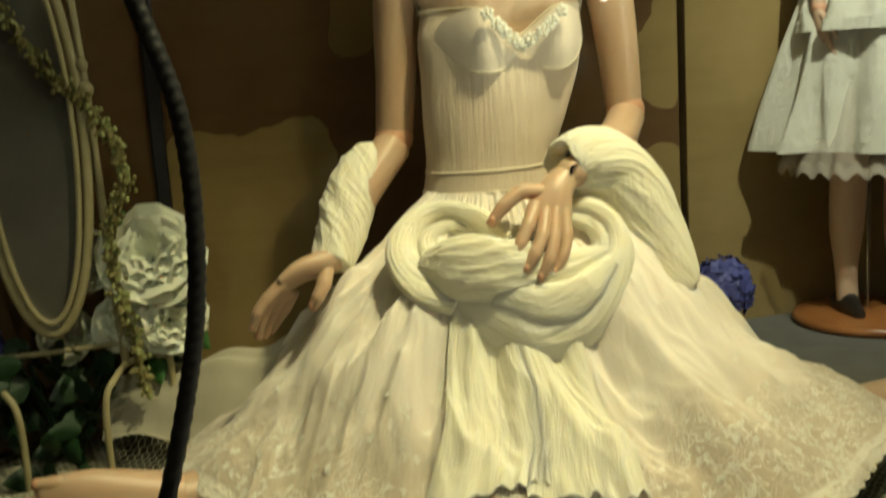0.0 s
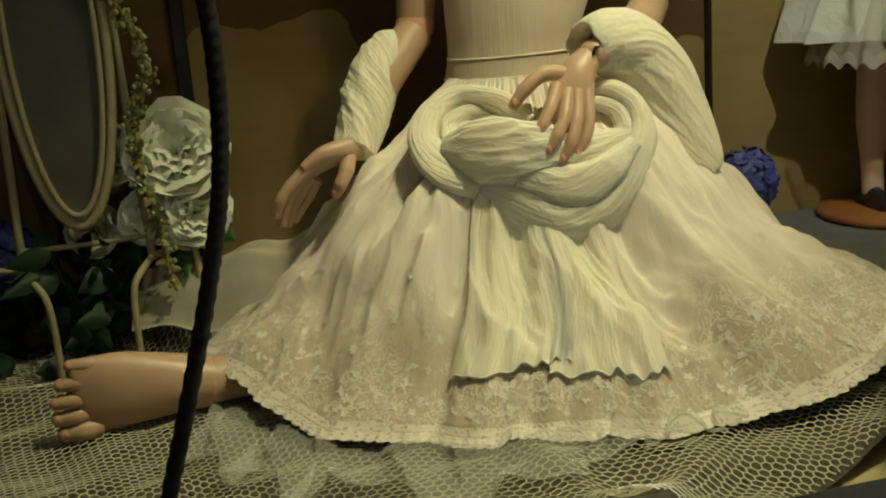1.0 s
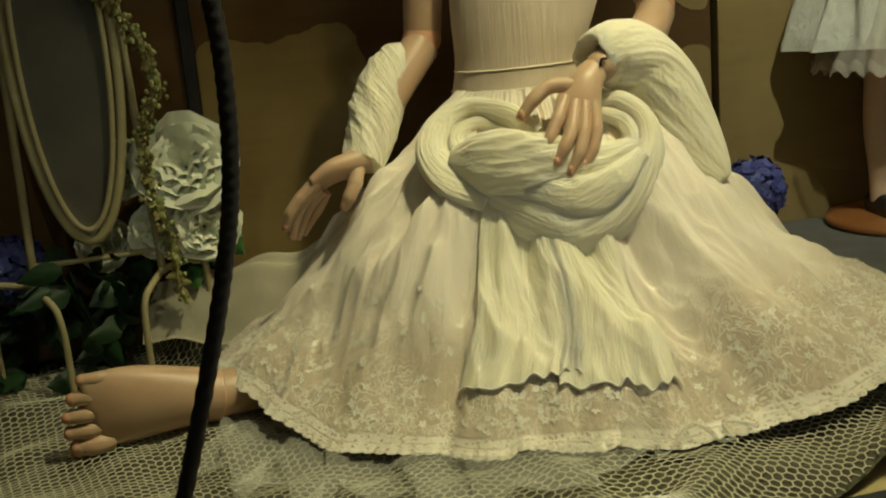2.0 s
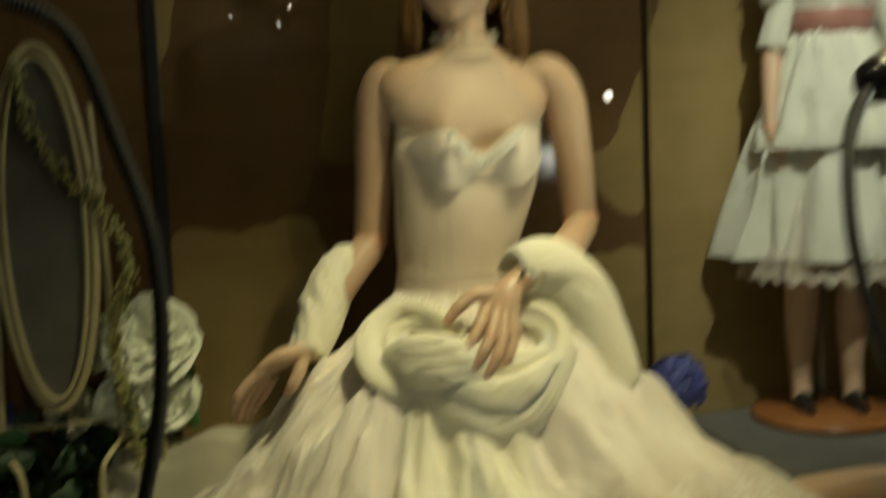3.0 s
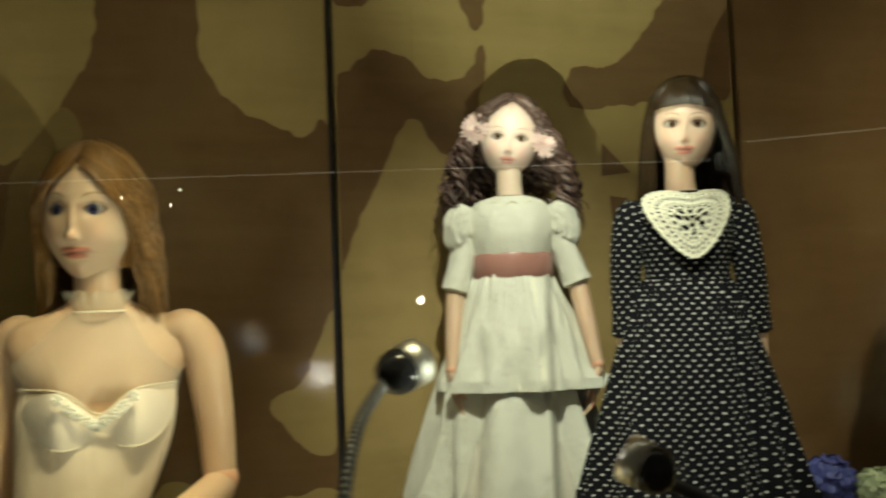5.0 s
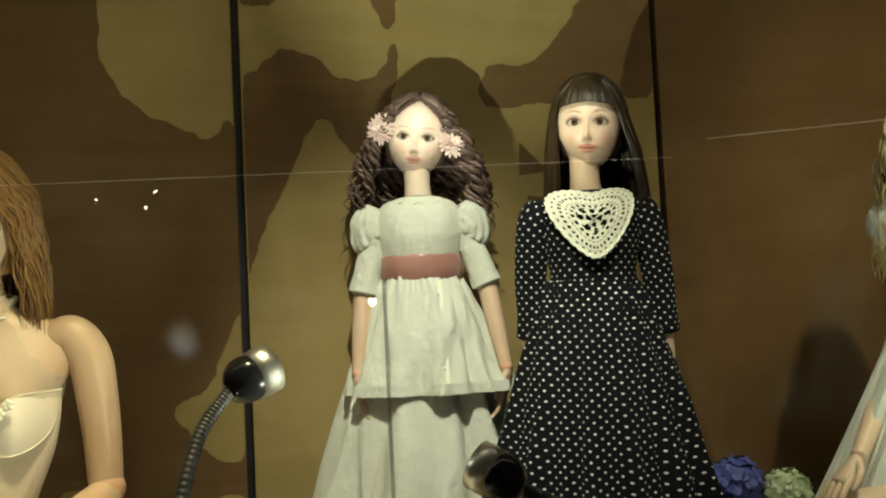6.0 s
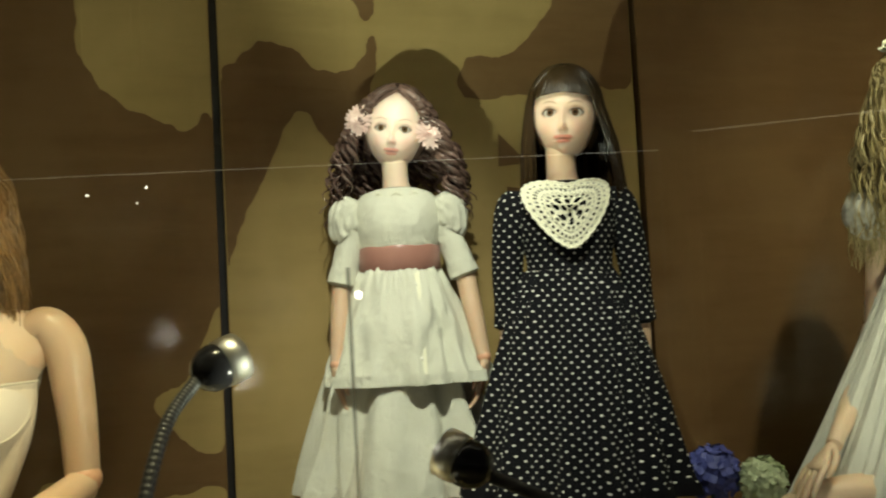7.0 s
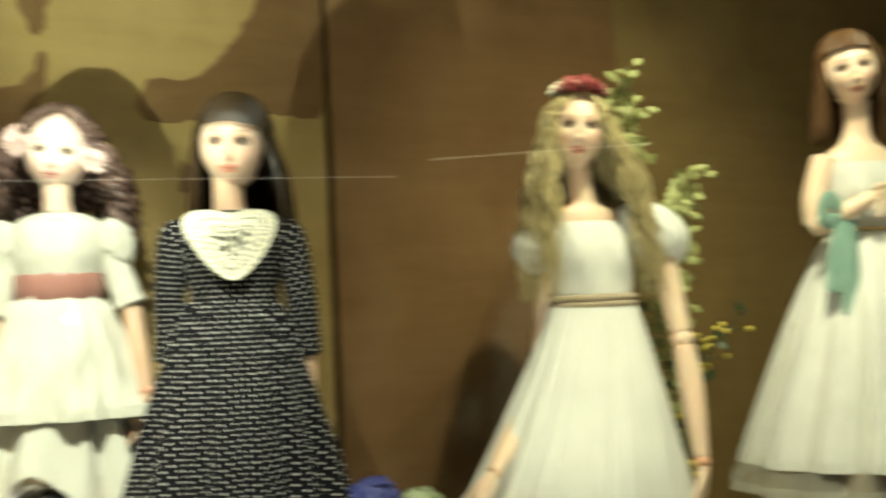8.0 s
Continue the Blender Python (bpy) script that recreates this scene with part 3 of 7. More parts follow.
def wall_patch(panel, mat, outline, seed, sharp=False):
    """One patch of another tone on the back wall: a thin sheet let into its panel, outline in (along, up)."""
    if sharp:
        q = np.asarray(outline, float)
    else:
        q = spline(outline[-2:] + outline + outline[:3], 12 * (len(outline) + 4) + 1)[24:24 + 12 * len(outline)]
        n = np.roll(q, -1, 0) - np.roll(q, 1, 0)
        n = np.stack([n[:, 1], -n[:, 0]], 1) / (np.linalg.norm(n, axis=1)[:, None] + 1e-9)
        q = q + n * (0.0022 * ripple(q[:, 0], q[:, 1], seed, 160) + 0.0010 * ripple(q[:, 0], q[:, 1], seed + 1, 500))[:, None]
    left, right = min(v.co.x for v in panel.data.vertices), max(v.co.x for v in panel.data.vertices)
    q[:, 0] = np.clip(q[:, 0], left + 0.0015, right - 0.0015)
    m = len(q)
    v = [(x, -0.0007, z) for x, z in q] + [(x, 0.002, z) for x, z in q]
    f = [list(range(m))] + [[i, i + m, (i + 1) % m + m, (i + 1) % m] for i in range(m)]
    me = bpy.data.meshes.new("panel_patch")
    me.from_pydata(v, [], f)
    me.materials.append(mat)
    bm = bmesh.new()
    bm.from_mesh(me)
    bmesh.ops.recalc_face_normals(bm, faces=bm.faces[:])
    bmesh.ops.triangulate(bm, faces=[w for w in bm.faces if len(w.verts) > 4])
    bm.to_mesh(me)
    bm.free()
    ob = new("panel_patch", me)
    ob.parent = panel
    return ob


PANELS = wall_panels()
SEATED_WALL, DOLL_WALL = PANELS[1], PANELS[2]
# tan patches on the red-brown panel behind the seated doll
wall_patch(SEATED_WALL, PANEL_TAN, [(-0.128, 1.20), (-0.150, 0.90), (-0.155, 0.79), (-0.147, 0.735), (-0.106, 0.694), (-0.060, 0.671), (-0.036, 0.661), (-0.014, 0.680), (-0.002, 0.700), (-0.002, 0.95), (-0.002, 1.20)], 201)
wall_patch(SEATED_WALL, PANEL_TAN, [(-0.50, 1.15), (-0.505, 0.84), (-0.497, 0.742), (-0.466, 0.666), (-0.438, 0.641), (-0.388, 0.626), (-0.350, 0.637), (-0.308, 0.695), (-0.272, 0.760), (-0.268, 0.86), (-0.255, 1.15)], 203)
wall_patch(SEATED_WALL, PANEL_OLIVE, [(-0.352, 0.630), (-0.304, 0.692), (-0.283, 0.650), (-0.292, 0.55), (-0.310, 0.45), (-0.345, 0.37), (-0.388, 0.372), (-0.372, 0.49), (-0.366, 0.58)], 205)
wall_patch(SEATED_WALL, PANEL_TAN, [(-0.560, 1.0), (-0.530, 0.98), (-0.532, 0.75), (-0.514, 0.644), (-0.536, 0.54), (-0.560, 0.50)], 207)
wall_patch(SEATED_WALL, PANEL_TAN, [(-0.560, 0.275), (-0.480, 0.290), (-0.430, 0.305), (-0.395, 0.285), (-0.390, 0.2), (-0.42, 0.03), (-0.560, 0.02)], 209)
wall_patch(SEATED_WALL, PANEL_TAN, [(-0.003, 0.455), (-0.045, 0.375), (-0.083, 0.350), (-0.064, 0.318), (-0.034, 0.290), (-0.003, 0.300)], 211)
wall_patch(SEATED_WALL, PANEL_TAN, [(-0.21, 0.262), (-0.14, 0.246), (-0.07, 0.240), (-0.003, 0.236), (-0.003, 0.10), (-0.10, 0.08), (-0.24, 0.12)], 212)
# red-brown patches on the tan panel behind the standing dolls
wall_patch(DOLL_WALL, PANEL_RED, [(0.004, 0.712), (0.024, 0.746), (0.058, 0.769), (0.093, 0.765), (0.119, 0.740), (0.150, 0.737), (0.178, 0.751), (0.192, 0.781), (0.200, 0.774), (0.195, 0.729), (0.165, 0.66), (0.138, 0.644), (0.096, 0.686), (0.055, 0.61), (0.018, 0.536), (0.004, 0.515)], 213)
wall_patch(DOLL_WALL, PANEL_RED, [(0.162, 0.870), (0.176, 0.815), (0.189, 0.802), (0.198, 0.822), (0.200, 0.870)], 215)
wall_patch(DOLL_WALL, PANEL_RED, [(0.475, 0.900), (0.451, 0.850), (0.418, 0.800), (0.371, 0.761), (0.320, 0.757), (0.312, 0.706), (0.412, 0.713), (0.480, 0.722), (0.556, 0.738), (0.556, 0.92), (0.556, 1.10), (0.52, 1.05)], 217)
wall_patch(DOLL_WALL, PANEL_RED, [(0.356, 0.659), (0.395, 0.621), (0.354, 0.616)], 219, True)
wall_patch(DOLL_WALL, PANEL_RED, [(0.364, 0.590), (0.389, 0.587), (0.384, 0.570), (0.366, 0.554)], 221, True)
wall_patch(DOLL_WALL, PANEL_RED, [(0.004, 0.90), (0.004, 0.832), (0.030, 0.826), (0.050, 0.838), (0.056, 0.90)], 223)


def room():
    for name, lo, hi in (("room_floor", (-4, -7, -0.95), (5, 1.2, -0.9)), ("room_wall_south", (-4, -7.1, -0.9), (5, -7, 2.4)), ("room_wall_west", (-4.1, -7, -0.9), (-4, 1.4, 2.4)), ("room_wall_east", (5, -7, -0.9), (5.1, 2.4, 2.4)), ("room_ceiling", (-4, -7, 2.4), (5, 2.4, 2.45))):
        tagged(bevelled(name, lo, hi, DARK_ROOM, 0), "dark exhibition room surface", "wall", kind="structure")
    # the wall into which the showcase is set: beside, above and below its pane
    for name, lo, hi in (("room_wall_north_1", (-5.2, -0.72, -0.95), (-1.37, -0.66, 2.4)), ("room_wall_north_2", (1.91, -0.72, -0.95), (6.0, -0.66, 2.4)), ("room_wall_north_3", (-1.37, -0.74, 1.71), (1.91, -0.68, 2.4)), ("room_wall_north_4", (-1.37, -0.72, -0.95), (1.91, -0.66, -0.065))):
        ob = bevelled(name, lo, hi, DARK_ROOM, 0)
        ob.matrix_world = CASE
        tagged(ob, "dark exhibition room wall round the showcase", "wall", kind="structure")


room()
joint = bevelled("window_joint", (0.0125, -0.6145, 0.0015), (0.0137, -0.6075, 0.47), plain("glass_edge", (0.55, 0.58, 0.50), 0.15, alpha=0.4), 0.0)
joint.matrix_world = CASE
joint.visible_shadow = False
tagged(joint, "clear polished upright joint between two front panes", "pane joint", kind="structure")


def hanging_bulb(x, y, z, r, power):
    """A bare little lamp on a black rod from the room's ceiling, across the aisle."""
    root = empty("hanging_spot", (x, y, z), "small bright lamp on a black rod", "lamp", "aisle lamps")
    b = Build()
    b.tube([(x, y, 2.4), (x, y, 1.5), (x, y, z + r)], [0.006] * 3, BLACK_RUBBER, 8, 6)
    b.part("rod", root)
    b = Build()
    b.ball((x, y, z), (r, r, r), plain("bulb_glow", (1.0, 0.93, 0.75), 0.3, emit=power), 12, 16)
    b.part("bulb", root, "glowing bulb")


def lit_shelf(a, c, r):
    """A shelf across the aisle: a thin lit edge on two black posts."""
    root = empty("aisle_shelf", a, "black shelf across the aisle with a thin lit edge", "shelf")
    b = Build()
    b.tube([a, c], [r, r], plain("lit_edge", (1.0, 0.95, 0.75), 0.4, emit=1.1), 8, 2)
    b.part("lit_edge", root, "thin glowing edge")
    for x, y, z in (a, c):
        b = Build()
        b.tube([(x, y - 0.03, -0.9), (x, y - 0.03, 0.2), (x, y - 0.02, z)], [0.02, 0.02, 0.018], BLACK_RUBBER, 8, 4)
        b.part("post", root)


lit_shelf((0.225, -2.401, 0.872), (2.398, -1.067, 0.868), 0.0018)
lit_shelf((2.492, -1.010, 0.92), (3.126, -0.621, 0.967), 0.0022)

for spot in ((1.309, -0.991, 0.474, 0.010, 60), (1.830, -5.302, 1.209, 0.010, 60), (2.122, -5.256, 1.163, 0.010, 60), (2.112, -5.039, 1.235, 0.010, 60)):
    hanging_bulb(*spot)


# ---------------------------------------------------------------- draped cloths on the floor
def drape(x, y):
    """Height of the net cloth over the showcase floor."""
    far = np.clip((0.74 - y) / 0.2, 0, 1)
    fold = 0.013 * far * ripple(x * 1.0, y * 0.45, 11, 30) + 0.006 * ripple(x * 0.5, y, 12, 40) + 0.003 * ripple(x, y, 13, 90)
    ridge = 0.020 * np.exp(-((x - 0.13 - 0.5 * (y - 0.62)) / 0.022) ** 2) * far + 0.016 * np.exp(-((x - 0.04 + 0.3 * (y - 0.62)) / 0.02) ** 2) * far
    lift = 0.045 * np.exp(-(((x + 0.285) / 0.05) ** 2 + ((y - 0.985) / 0.035) ** 2))
    return -0.004 + np.maximum(fold, -0.012) + ridge + lift


def under_cloth():
    b = Build()
    xs, ys = np.linspace(-0.95, 0.42, 90), np.linspace(0.42, 1.16, 60)
    X, Y = np.meshgrid(xs, ys)
    front = 0.525 + 0.10 * np.maximum(X - 0.02, 0) + 0.62 * np.maximum(X - 0.10, 0)
    Y = front + (Y - 0.42) / 0.74 * (1.16 + 0.12 * X - front)
    b.grid(np.dstack([X, Y, drape(X, Y) - 0.006]), FLOOR_CLOTH, flip=False)
    return b.thing("floor_cloth", "wrinkled olive grey cloth spread on the showcase floor", "cloth")


def net_cloth():
    """Hexagonal net: each thread is a thin strip, joined into one sheet."""
    b = Build()
    a = 0.0041
    w = 0.00062
    dx, dy = math.sqrt(3) * a, 1.5 * a

    def ok(x, y):
        front = 0.53 + 0.10 * max(x - 0.02, 0) + 0.66 * max(x - 0.10, 0)
        return y > front and -0.62 < x < 0.38 and y < 0.86 + 0.22 * (x < -0.2) + 0.02 * math.sin(40 * x) and not (-0.16 < x < 0.22 and y > 0.76)

    seg = []
    for j in range(int(0.60 / dy)):
        for i in range(int(1.04 / dx)):
            x, y = -0.64 + i * dx + (j % 2) * dx / 2, 0.50 + j * dy
            if not ok(x, y):
                continue
            top, tl, tr, bl = (x, y + a), (x - dx / 2, y + a / 2), (x + dx / 2, y + a / 2), (x - dx / 2, y - a / 2)
            seg += [(*top, *tl), (*top, *tr), (*tl, *bl)]
    s = np.array(seg)
    s = s + 0.0007 * np.dstack([ripple(s[:, 0::2], s[:, 1::2], 5, 300), ripple(s[:, 0::2], s[:, 1::2], 6, 300)]).reshape(len(s), 2, 2).reshape(len(s), 4)[:, [0, 1, 2, 3]]
    skew = lambda x, y: (x + 0.10 * (y - 0.6) + 0.012 * ripple(x, y, 21, 14), y + 0.012 * ripple(x, y, 22, 16))
    ax, ay = skew(s[:, 0], s[:, 1])
    bx, by = skew(s[:, 2], s[:, 3])
    d = np.stack([bx - ax, by - ay], 1)
    d /= np.linalg.norm(d, axis=1)[:, None]
    px, py = -d[:, 1] * w, d[:, 0] * w
    za, zb = drape(ax, ay) + 0.0012, drape(bx, by) + 0.0012
    q = np.stack([np.stack([ax + px, ay + py, za], 1), np.stack([ax, ay, za + 0.0006], 1), np.stack([ax - px, ay - py, za], 1), np.stack([bx + px, by + py, zb], 1), np.stack([bx, by, zb + 0.0006], 1), np.stack([bx - px, by - py, zb], 1)], 1)
    me = bpy.data.meshes.new("net_cloth")
    n = len(q)
    base = np.arange(n)[:, None] * 6
    f = np.concatenate([base + np.array([0, 3, 4, 1]), base + np.array([1, 4, 5, 2])])
    me.from_pydata(q.reshape(-1, 3).tolist(), [], f.tolist())
    me.materials.append(NET)
    ob = new("net_cloth", me)
    return tagged(ob, "cream hexagonal net cloth spread in soft folds", "net cloth", kind="stuff")


def tulle():
    """A crumpled strip of white tulle peeping out from under the hem, one sheet with a rolled edge."""
    b = Build()
    u, v = np.meshgrid(np.linspace(0, 1, 420), np.linspace(0, 1, 24))
    fold = np.sin(38 * u + 3 * np.sin(7 * u) + 4 * v) + 0.6 * np.sin(83 * u + 5 * np.sin(5 * u) - 3 * v)
    x = -0.225 + 0.40 * u + 0.011 * fold * v + 0.012 * ripple(u, v * 0.3, 73, 9) * v
    edge = 0.668 - 0.072 * np.sin(np.pi * u) ** 1.5 + 0.022 * ripple(u, 0 * u, 71, 9)
    y = 0.80 - 0.10 * np.sin(np.pi * u) ** 2 + (edge - (0.80 - 0.10 * np.sin(np.pi * u) ** 2)) * v
    z = 0.008 + drape(x, y) + 0.010 * np.maximum(np.cos(38 * u + 3 * np.sin(7 * u) + 4 * v) + 0.6 * np.cos(83 * u + 5 * np.sin(5 * u)) + 0.5 * ripple(u, v * 0.5, 72, 40), -0.5) * v ** 0.7
    b.grid(np.dstack([x, y, z]), TULLE)
    b.tube(np.dstack([x, y, z])[-1], [0.0011] * 420, TULLE, 5, 0, True)
    return b.thing("tulle_strip", "crumpled sheer white tulle under the lace hem", "tulle")


under_cloth()
net_cloth()
tulle()


# ---------------------------------------------------------------- doll making
def face_shape(f):
    """Shapes a unit ball that looks along -y into a head with the features f."""
    e, n, m = f.eye, f.nose, f.mouth

    def shape(x, y, z):
        low = np.clip(-z, 0, 1)
        X0 = x
        front = np.clip(-y, 0, 1)
        fade = np.clip(front * 6, 0, 1)
        g = lambda cx, cz, sx, sz: np.exp(-((X0 - cx) / sx) ** 2 - ((z - cz) / sz) ** 2) * fade
        two = lambda cx, cz, sx, sz: g(cx, cz, sx, sz) + g(-cx, cz, sx, sz)
        x = x * (1 - 0.30 * low ** 2.1) * (1 + 0.03 * np.exp(-((z - n) / 0.2) ** 2))
        y = y * (1 - 0.08 * low) - 0.10 * low * front
        y = y + 0.085 * two(f.apart - 0.02, e, 0.21, 0.13) - 0.025 * two(f.apart, e + 0.22, 0.26, 0.07)
        y = y - 0.070 * g(0, (e + n) / 2 + 0.03, 0.065, 0.17) - 0.175 * g(0, n, 0.082, 0.075) - 0.060 * two(0.095, n - 0.025, 0.045, 0.045)
        y = y + 0.045 * g(0, n - 0.095, 0.13, 0.035)
        w = f.lips
        y = y - 0.048 * two(0.06 * w, m + 0.040, 0.10 * w, 0.032) - 0.060 * g(0, m - 0.042, 0.13 * w, 0.038) + 0.040 * g(0, m, 0.18 * w, 0.014)
        y = y + 0.030 * g(0, m - 0.115, 0.15, 0.04) - 0.065 * g(0, m - 0.25, 0.18, 0.11) - 0.045 * two(0.47, n, 0.25, 0.21)
        # the opening of each eye, cut back to let the eyeball show
        for sgn in (-1, 1):
            u = (X0 * sgn - f.apart) / f.wide
            v = (z - e - 0.010 * u) / (f.tall * np.where(z > e, 1.05, 0.85))
            y = y + 0.110 * np.clip((1.0 - u * u - np.abs(v) ** 1.9) * 2.6, 0, 1) * fade
        return x, y, z

    return shape


def head(b, c, r, rot, f, skin, eye, gaze=(0, 0)):
    form = face_shape(f)
    b.ball(c, r, skin, 150, 200, rot, form)
    R3, c = np.array(rot.to_3x3()), np.asarray(tuple(c), float)

    def on(x, z, out=0.0):
        s = math.sqrt(max(0.02, 1 - x * x - z * z))
        X, Y, Z = form(np.array([[x]]), np.array([[-s]]), np.array([[z]]))
        return c + R3 @ np.array([float(X[0, 0]) * r[0], float(Y[0, 0]) * r[1] - out, float(Z[0, 0]) * r[2]])

    w = r[2] / 0.05
    for sgn in (-1, 1):
        corner_in, corner_out = on(sgn * (f.apart - f.wide * 1.04), f.eye), on(sgn * (f.apart + f.wide * 1.04), f.eye)
        e = (corner_in + corner_out) / 2
        ball = f.wide * r[0] * 1.6
        across = (corner_out - corner_in) * sgn
        out = np.cross(across, R3 @ np.array([0, 0, 1.0]))
        out = out / np.linalg.norm(out)
        turn = rot @ pose(0, 0, 0, 0, 0, sgn * 17 + gaze[0]) @ pose(0, 0, 0, 90 + gaze[1], 0, 0)
        b.ball(e - out * ball * 0.87, (ball, ball, ball), eye, 28, 32, turn)
        arc = lambda k, lift: [on(sgn * (f.apart + f.wide * u), f.eye + k * f.tall * max(0.0, 1 - u * u) ** 0.6 + lift, 0.0003) for u in (-1.0, -0.8, -0.4, 0.0, 0.4, 0.8, 1.08)]
        b.tube(arc(1.12, 0.0), [0.0003, 0.0005 * w, 0.0008 * w, 0.0010 * w, 0.0010 * w, 0.0009 * w, 0.0003], LASH, 7, 24)
        b.tube(arc(1.12, 0.048), [0.0002, 0.0002, 0.0003, 0.0004, 0.0004, 0.0003, 0.0002], LASH_SOFT, 5, 20)
        b.tube(arc(-0.95, 0.0), [0.0002, 0.0003, 0.0003, 0.0004, 0.0004, 0.0003, 0.0002], LASH_SOFT, 5, 20)


def scalp(c, r, rot, azimuth, polar, out=1.0):
    """A point on the head: azimuth 0 is the face, positive to +x; polar from the crown, in degrees."""
    a, p = radians(azimuth), radians(polar)
    d = np.array([math.sin(p) * math.sin(a) * r[0], -math.sin(p) * math.cos(a) * r[1], math.cos(p) * r[2]]) * out
    return np.asarray(tuple(c), float) + np.array(rot.to_3x3()) @ d


def hair_cap(b, c, r, rot, mat, front=58, out=1.05):
    """The hair that lies close to the head: everything but the face."""
    th, ph = np.linspace(0.02, 2.35, 70), np.linspace(0, 2 * math.pi, 150, endpoint=False)
    P, keep = np.zeros((70, 150, 3)), np.ones((70, 150), bool)
    for i, t in enumerate(th):
        for j, f in enumerate(ph):
            az = (math.degrees(f) + 180) % 360 - 180
            P[i, j] = scalp(c, r, rot, az, math.degrees(t), out + 0.012 * math.sin(41 * f))
            lim = 38 + max(0, abs(az) - 4) * 0.75
            keep[i, j] = abs(az) > front or math.degrees(t) < min(lim, 74)
    b.grid(P, mat, True, keep=keep, flip=False)


def hand(b, wrist, ahead, thumbward, curl, size, mat, drop=0.0, splay=0.10):
    """A doll's hand: palm and five slightly bent fingers. curl is the way in which the fingers bend."""
    w, d, s, n = Vector(wrist), Vector(ahead).normalized(), Vector(thumbward).normalized(), Vector(curl).normalized()
    k = w + d * size * 0.48 + n * size * 0.05
    b.tube([w, w + d * size * 0.2, k, k + d * size * 0.05 + n * size * 0.03], [(size * 0.11, size * 0.12), (size * 0.15, size * 0.10), (size * 0.21, size * 0.085), (size * 0.17, size * 0.06)], mat, 14, 14, wide=s)
    for i in range(4):
        off = (0.165 - 0.11 * i) * size
        ln = (0.52, 0.58, 0.54, 0.43)[i] * size
        base = k + s * off - d * size * 0.08
        bend = 0.35 + 0.10 * i
        b.tube([base, base + d * ln * 0.4 + n * ln * 0.10 + s * off * splay * 2, base + d * ln * 0.72 + n * ln * bend * 0.75 + s * off * splay * 4, base + d * ln * 0.93 + n * ln * bend * 1.45 + s * off * splay * 5], [size * 0.068, size * 0.060, size * 0.052, size * 0.034], mat, 10, 16)
    t0 = w + d * size * 0.14 + s * size * 0.11
    b.tube([t0, t0 + d * size * (0.14 - 0.1 * drop) + s * size * 0.14 + n * size * (0.06 + 0.10 * drop), t0 + d * size * (0.30 - 0.22 * drop) + s * size * 0.18 + n * size * (0.16 + 0.20 * drop), t0 + d * size * (0.40 - 0.26 * drop) + s * size * 0.17 + n * size * (0.22 + 0.36 * drop)], [size * 0.075, size * 0.066, size * 0.054, size * 0.032], mat, 9, 12)


def posed_hand(b, palm, rad, wide, digits, r, mat):
    """A hand with its own pose: a flat palm, four fingers and (last) the thumb, with nails."""
    b.tube(palm, rad, mat, 18, 20, wide=wide)
    for i, pts in enumerate(digits):
        k = r * ((1.0, 1.03, 1.0, 0.9, 1.16)[i])
        knuckle = lambda u, a: np.full(len(a), 1 + 0.10 * math.exp(-((u - 0.34) / 0.06) ** 2) + 0.07 * math.exp(-((u - 0.68) / 0.05) ** 2))
        b.tube(pts, [k * 1.15, k * 0.98, k * 0.90, k * 0.66], mat, 12, 26, True, knuckle)
        q = spline(pts, 20)
        tip, d = Vector(q[18]), (Vector(q[19]) - Vector(q[16])).normalized()
        b.ball(tip + Vector((0, -0.6, 0.35)) * k * 0.85, (k * 0.45, k * 0.35, k * 0.62), BLUSH, 7, 9)


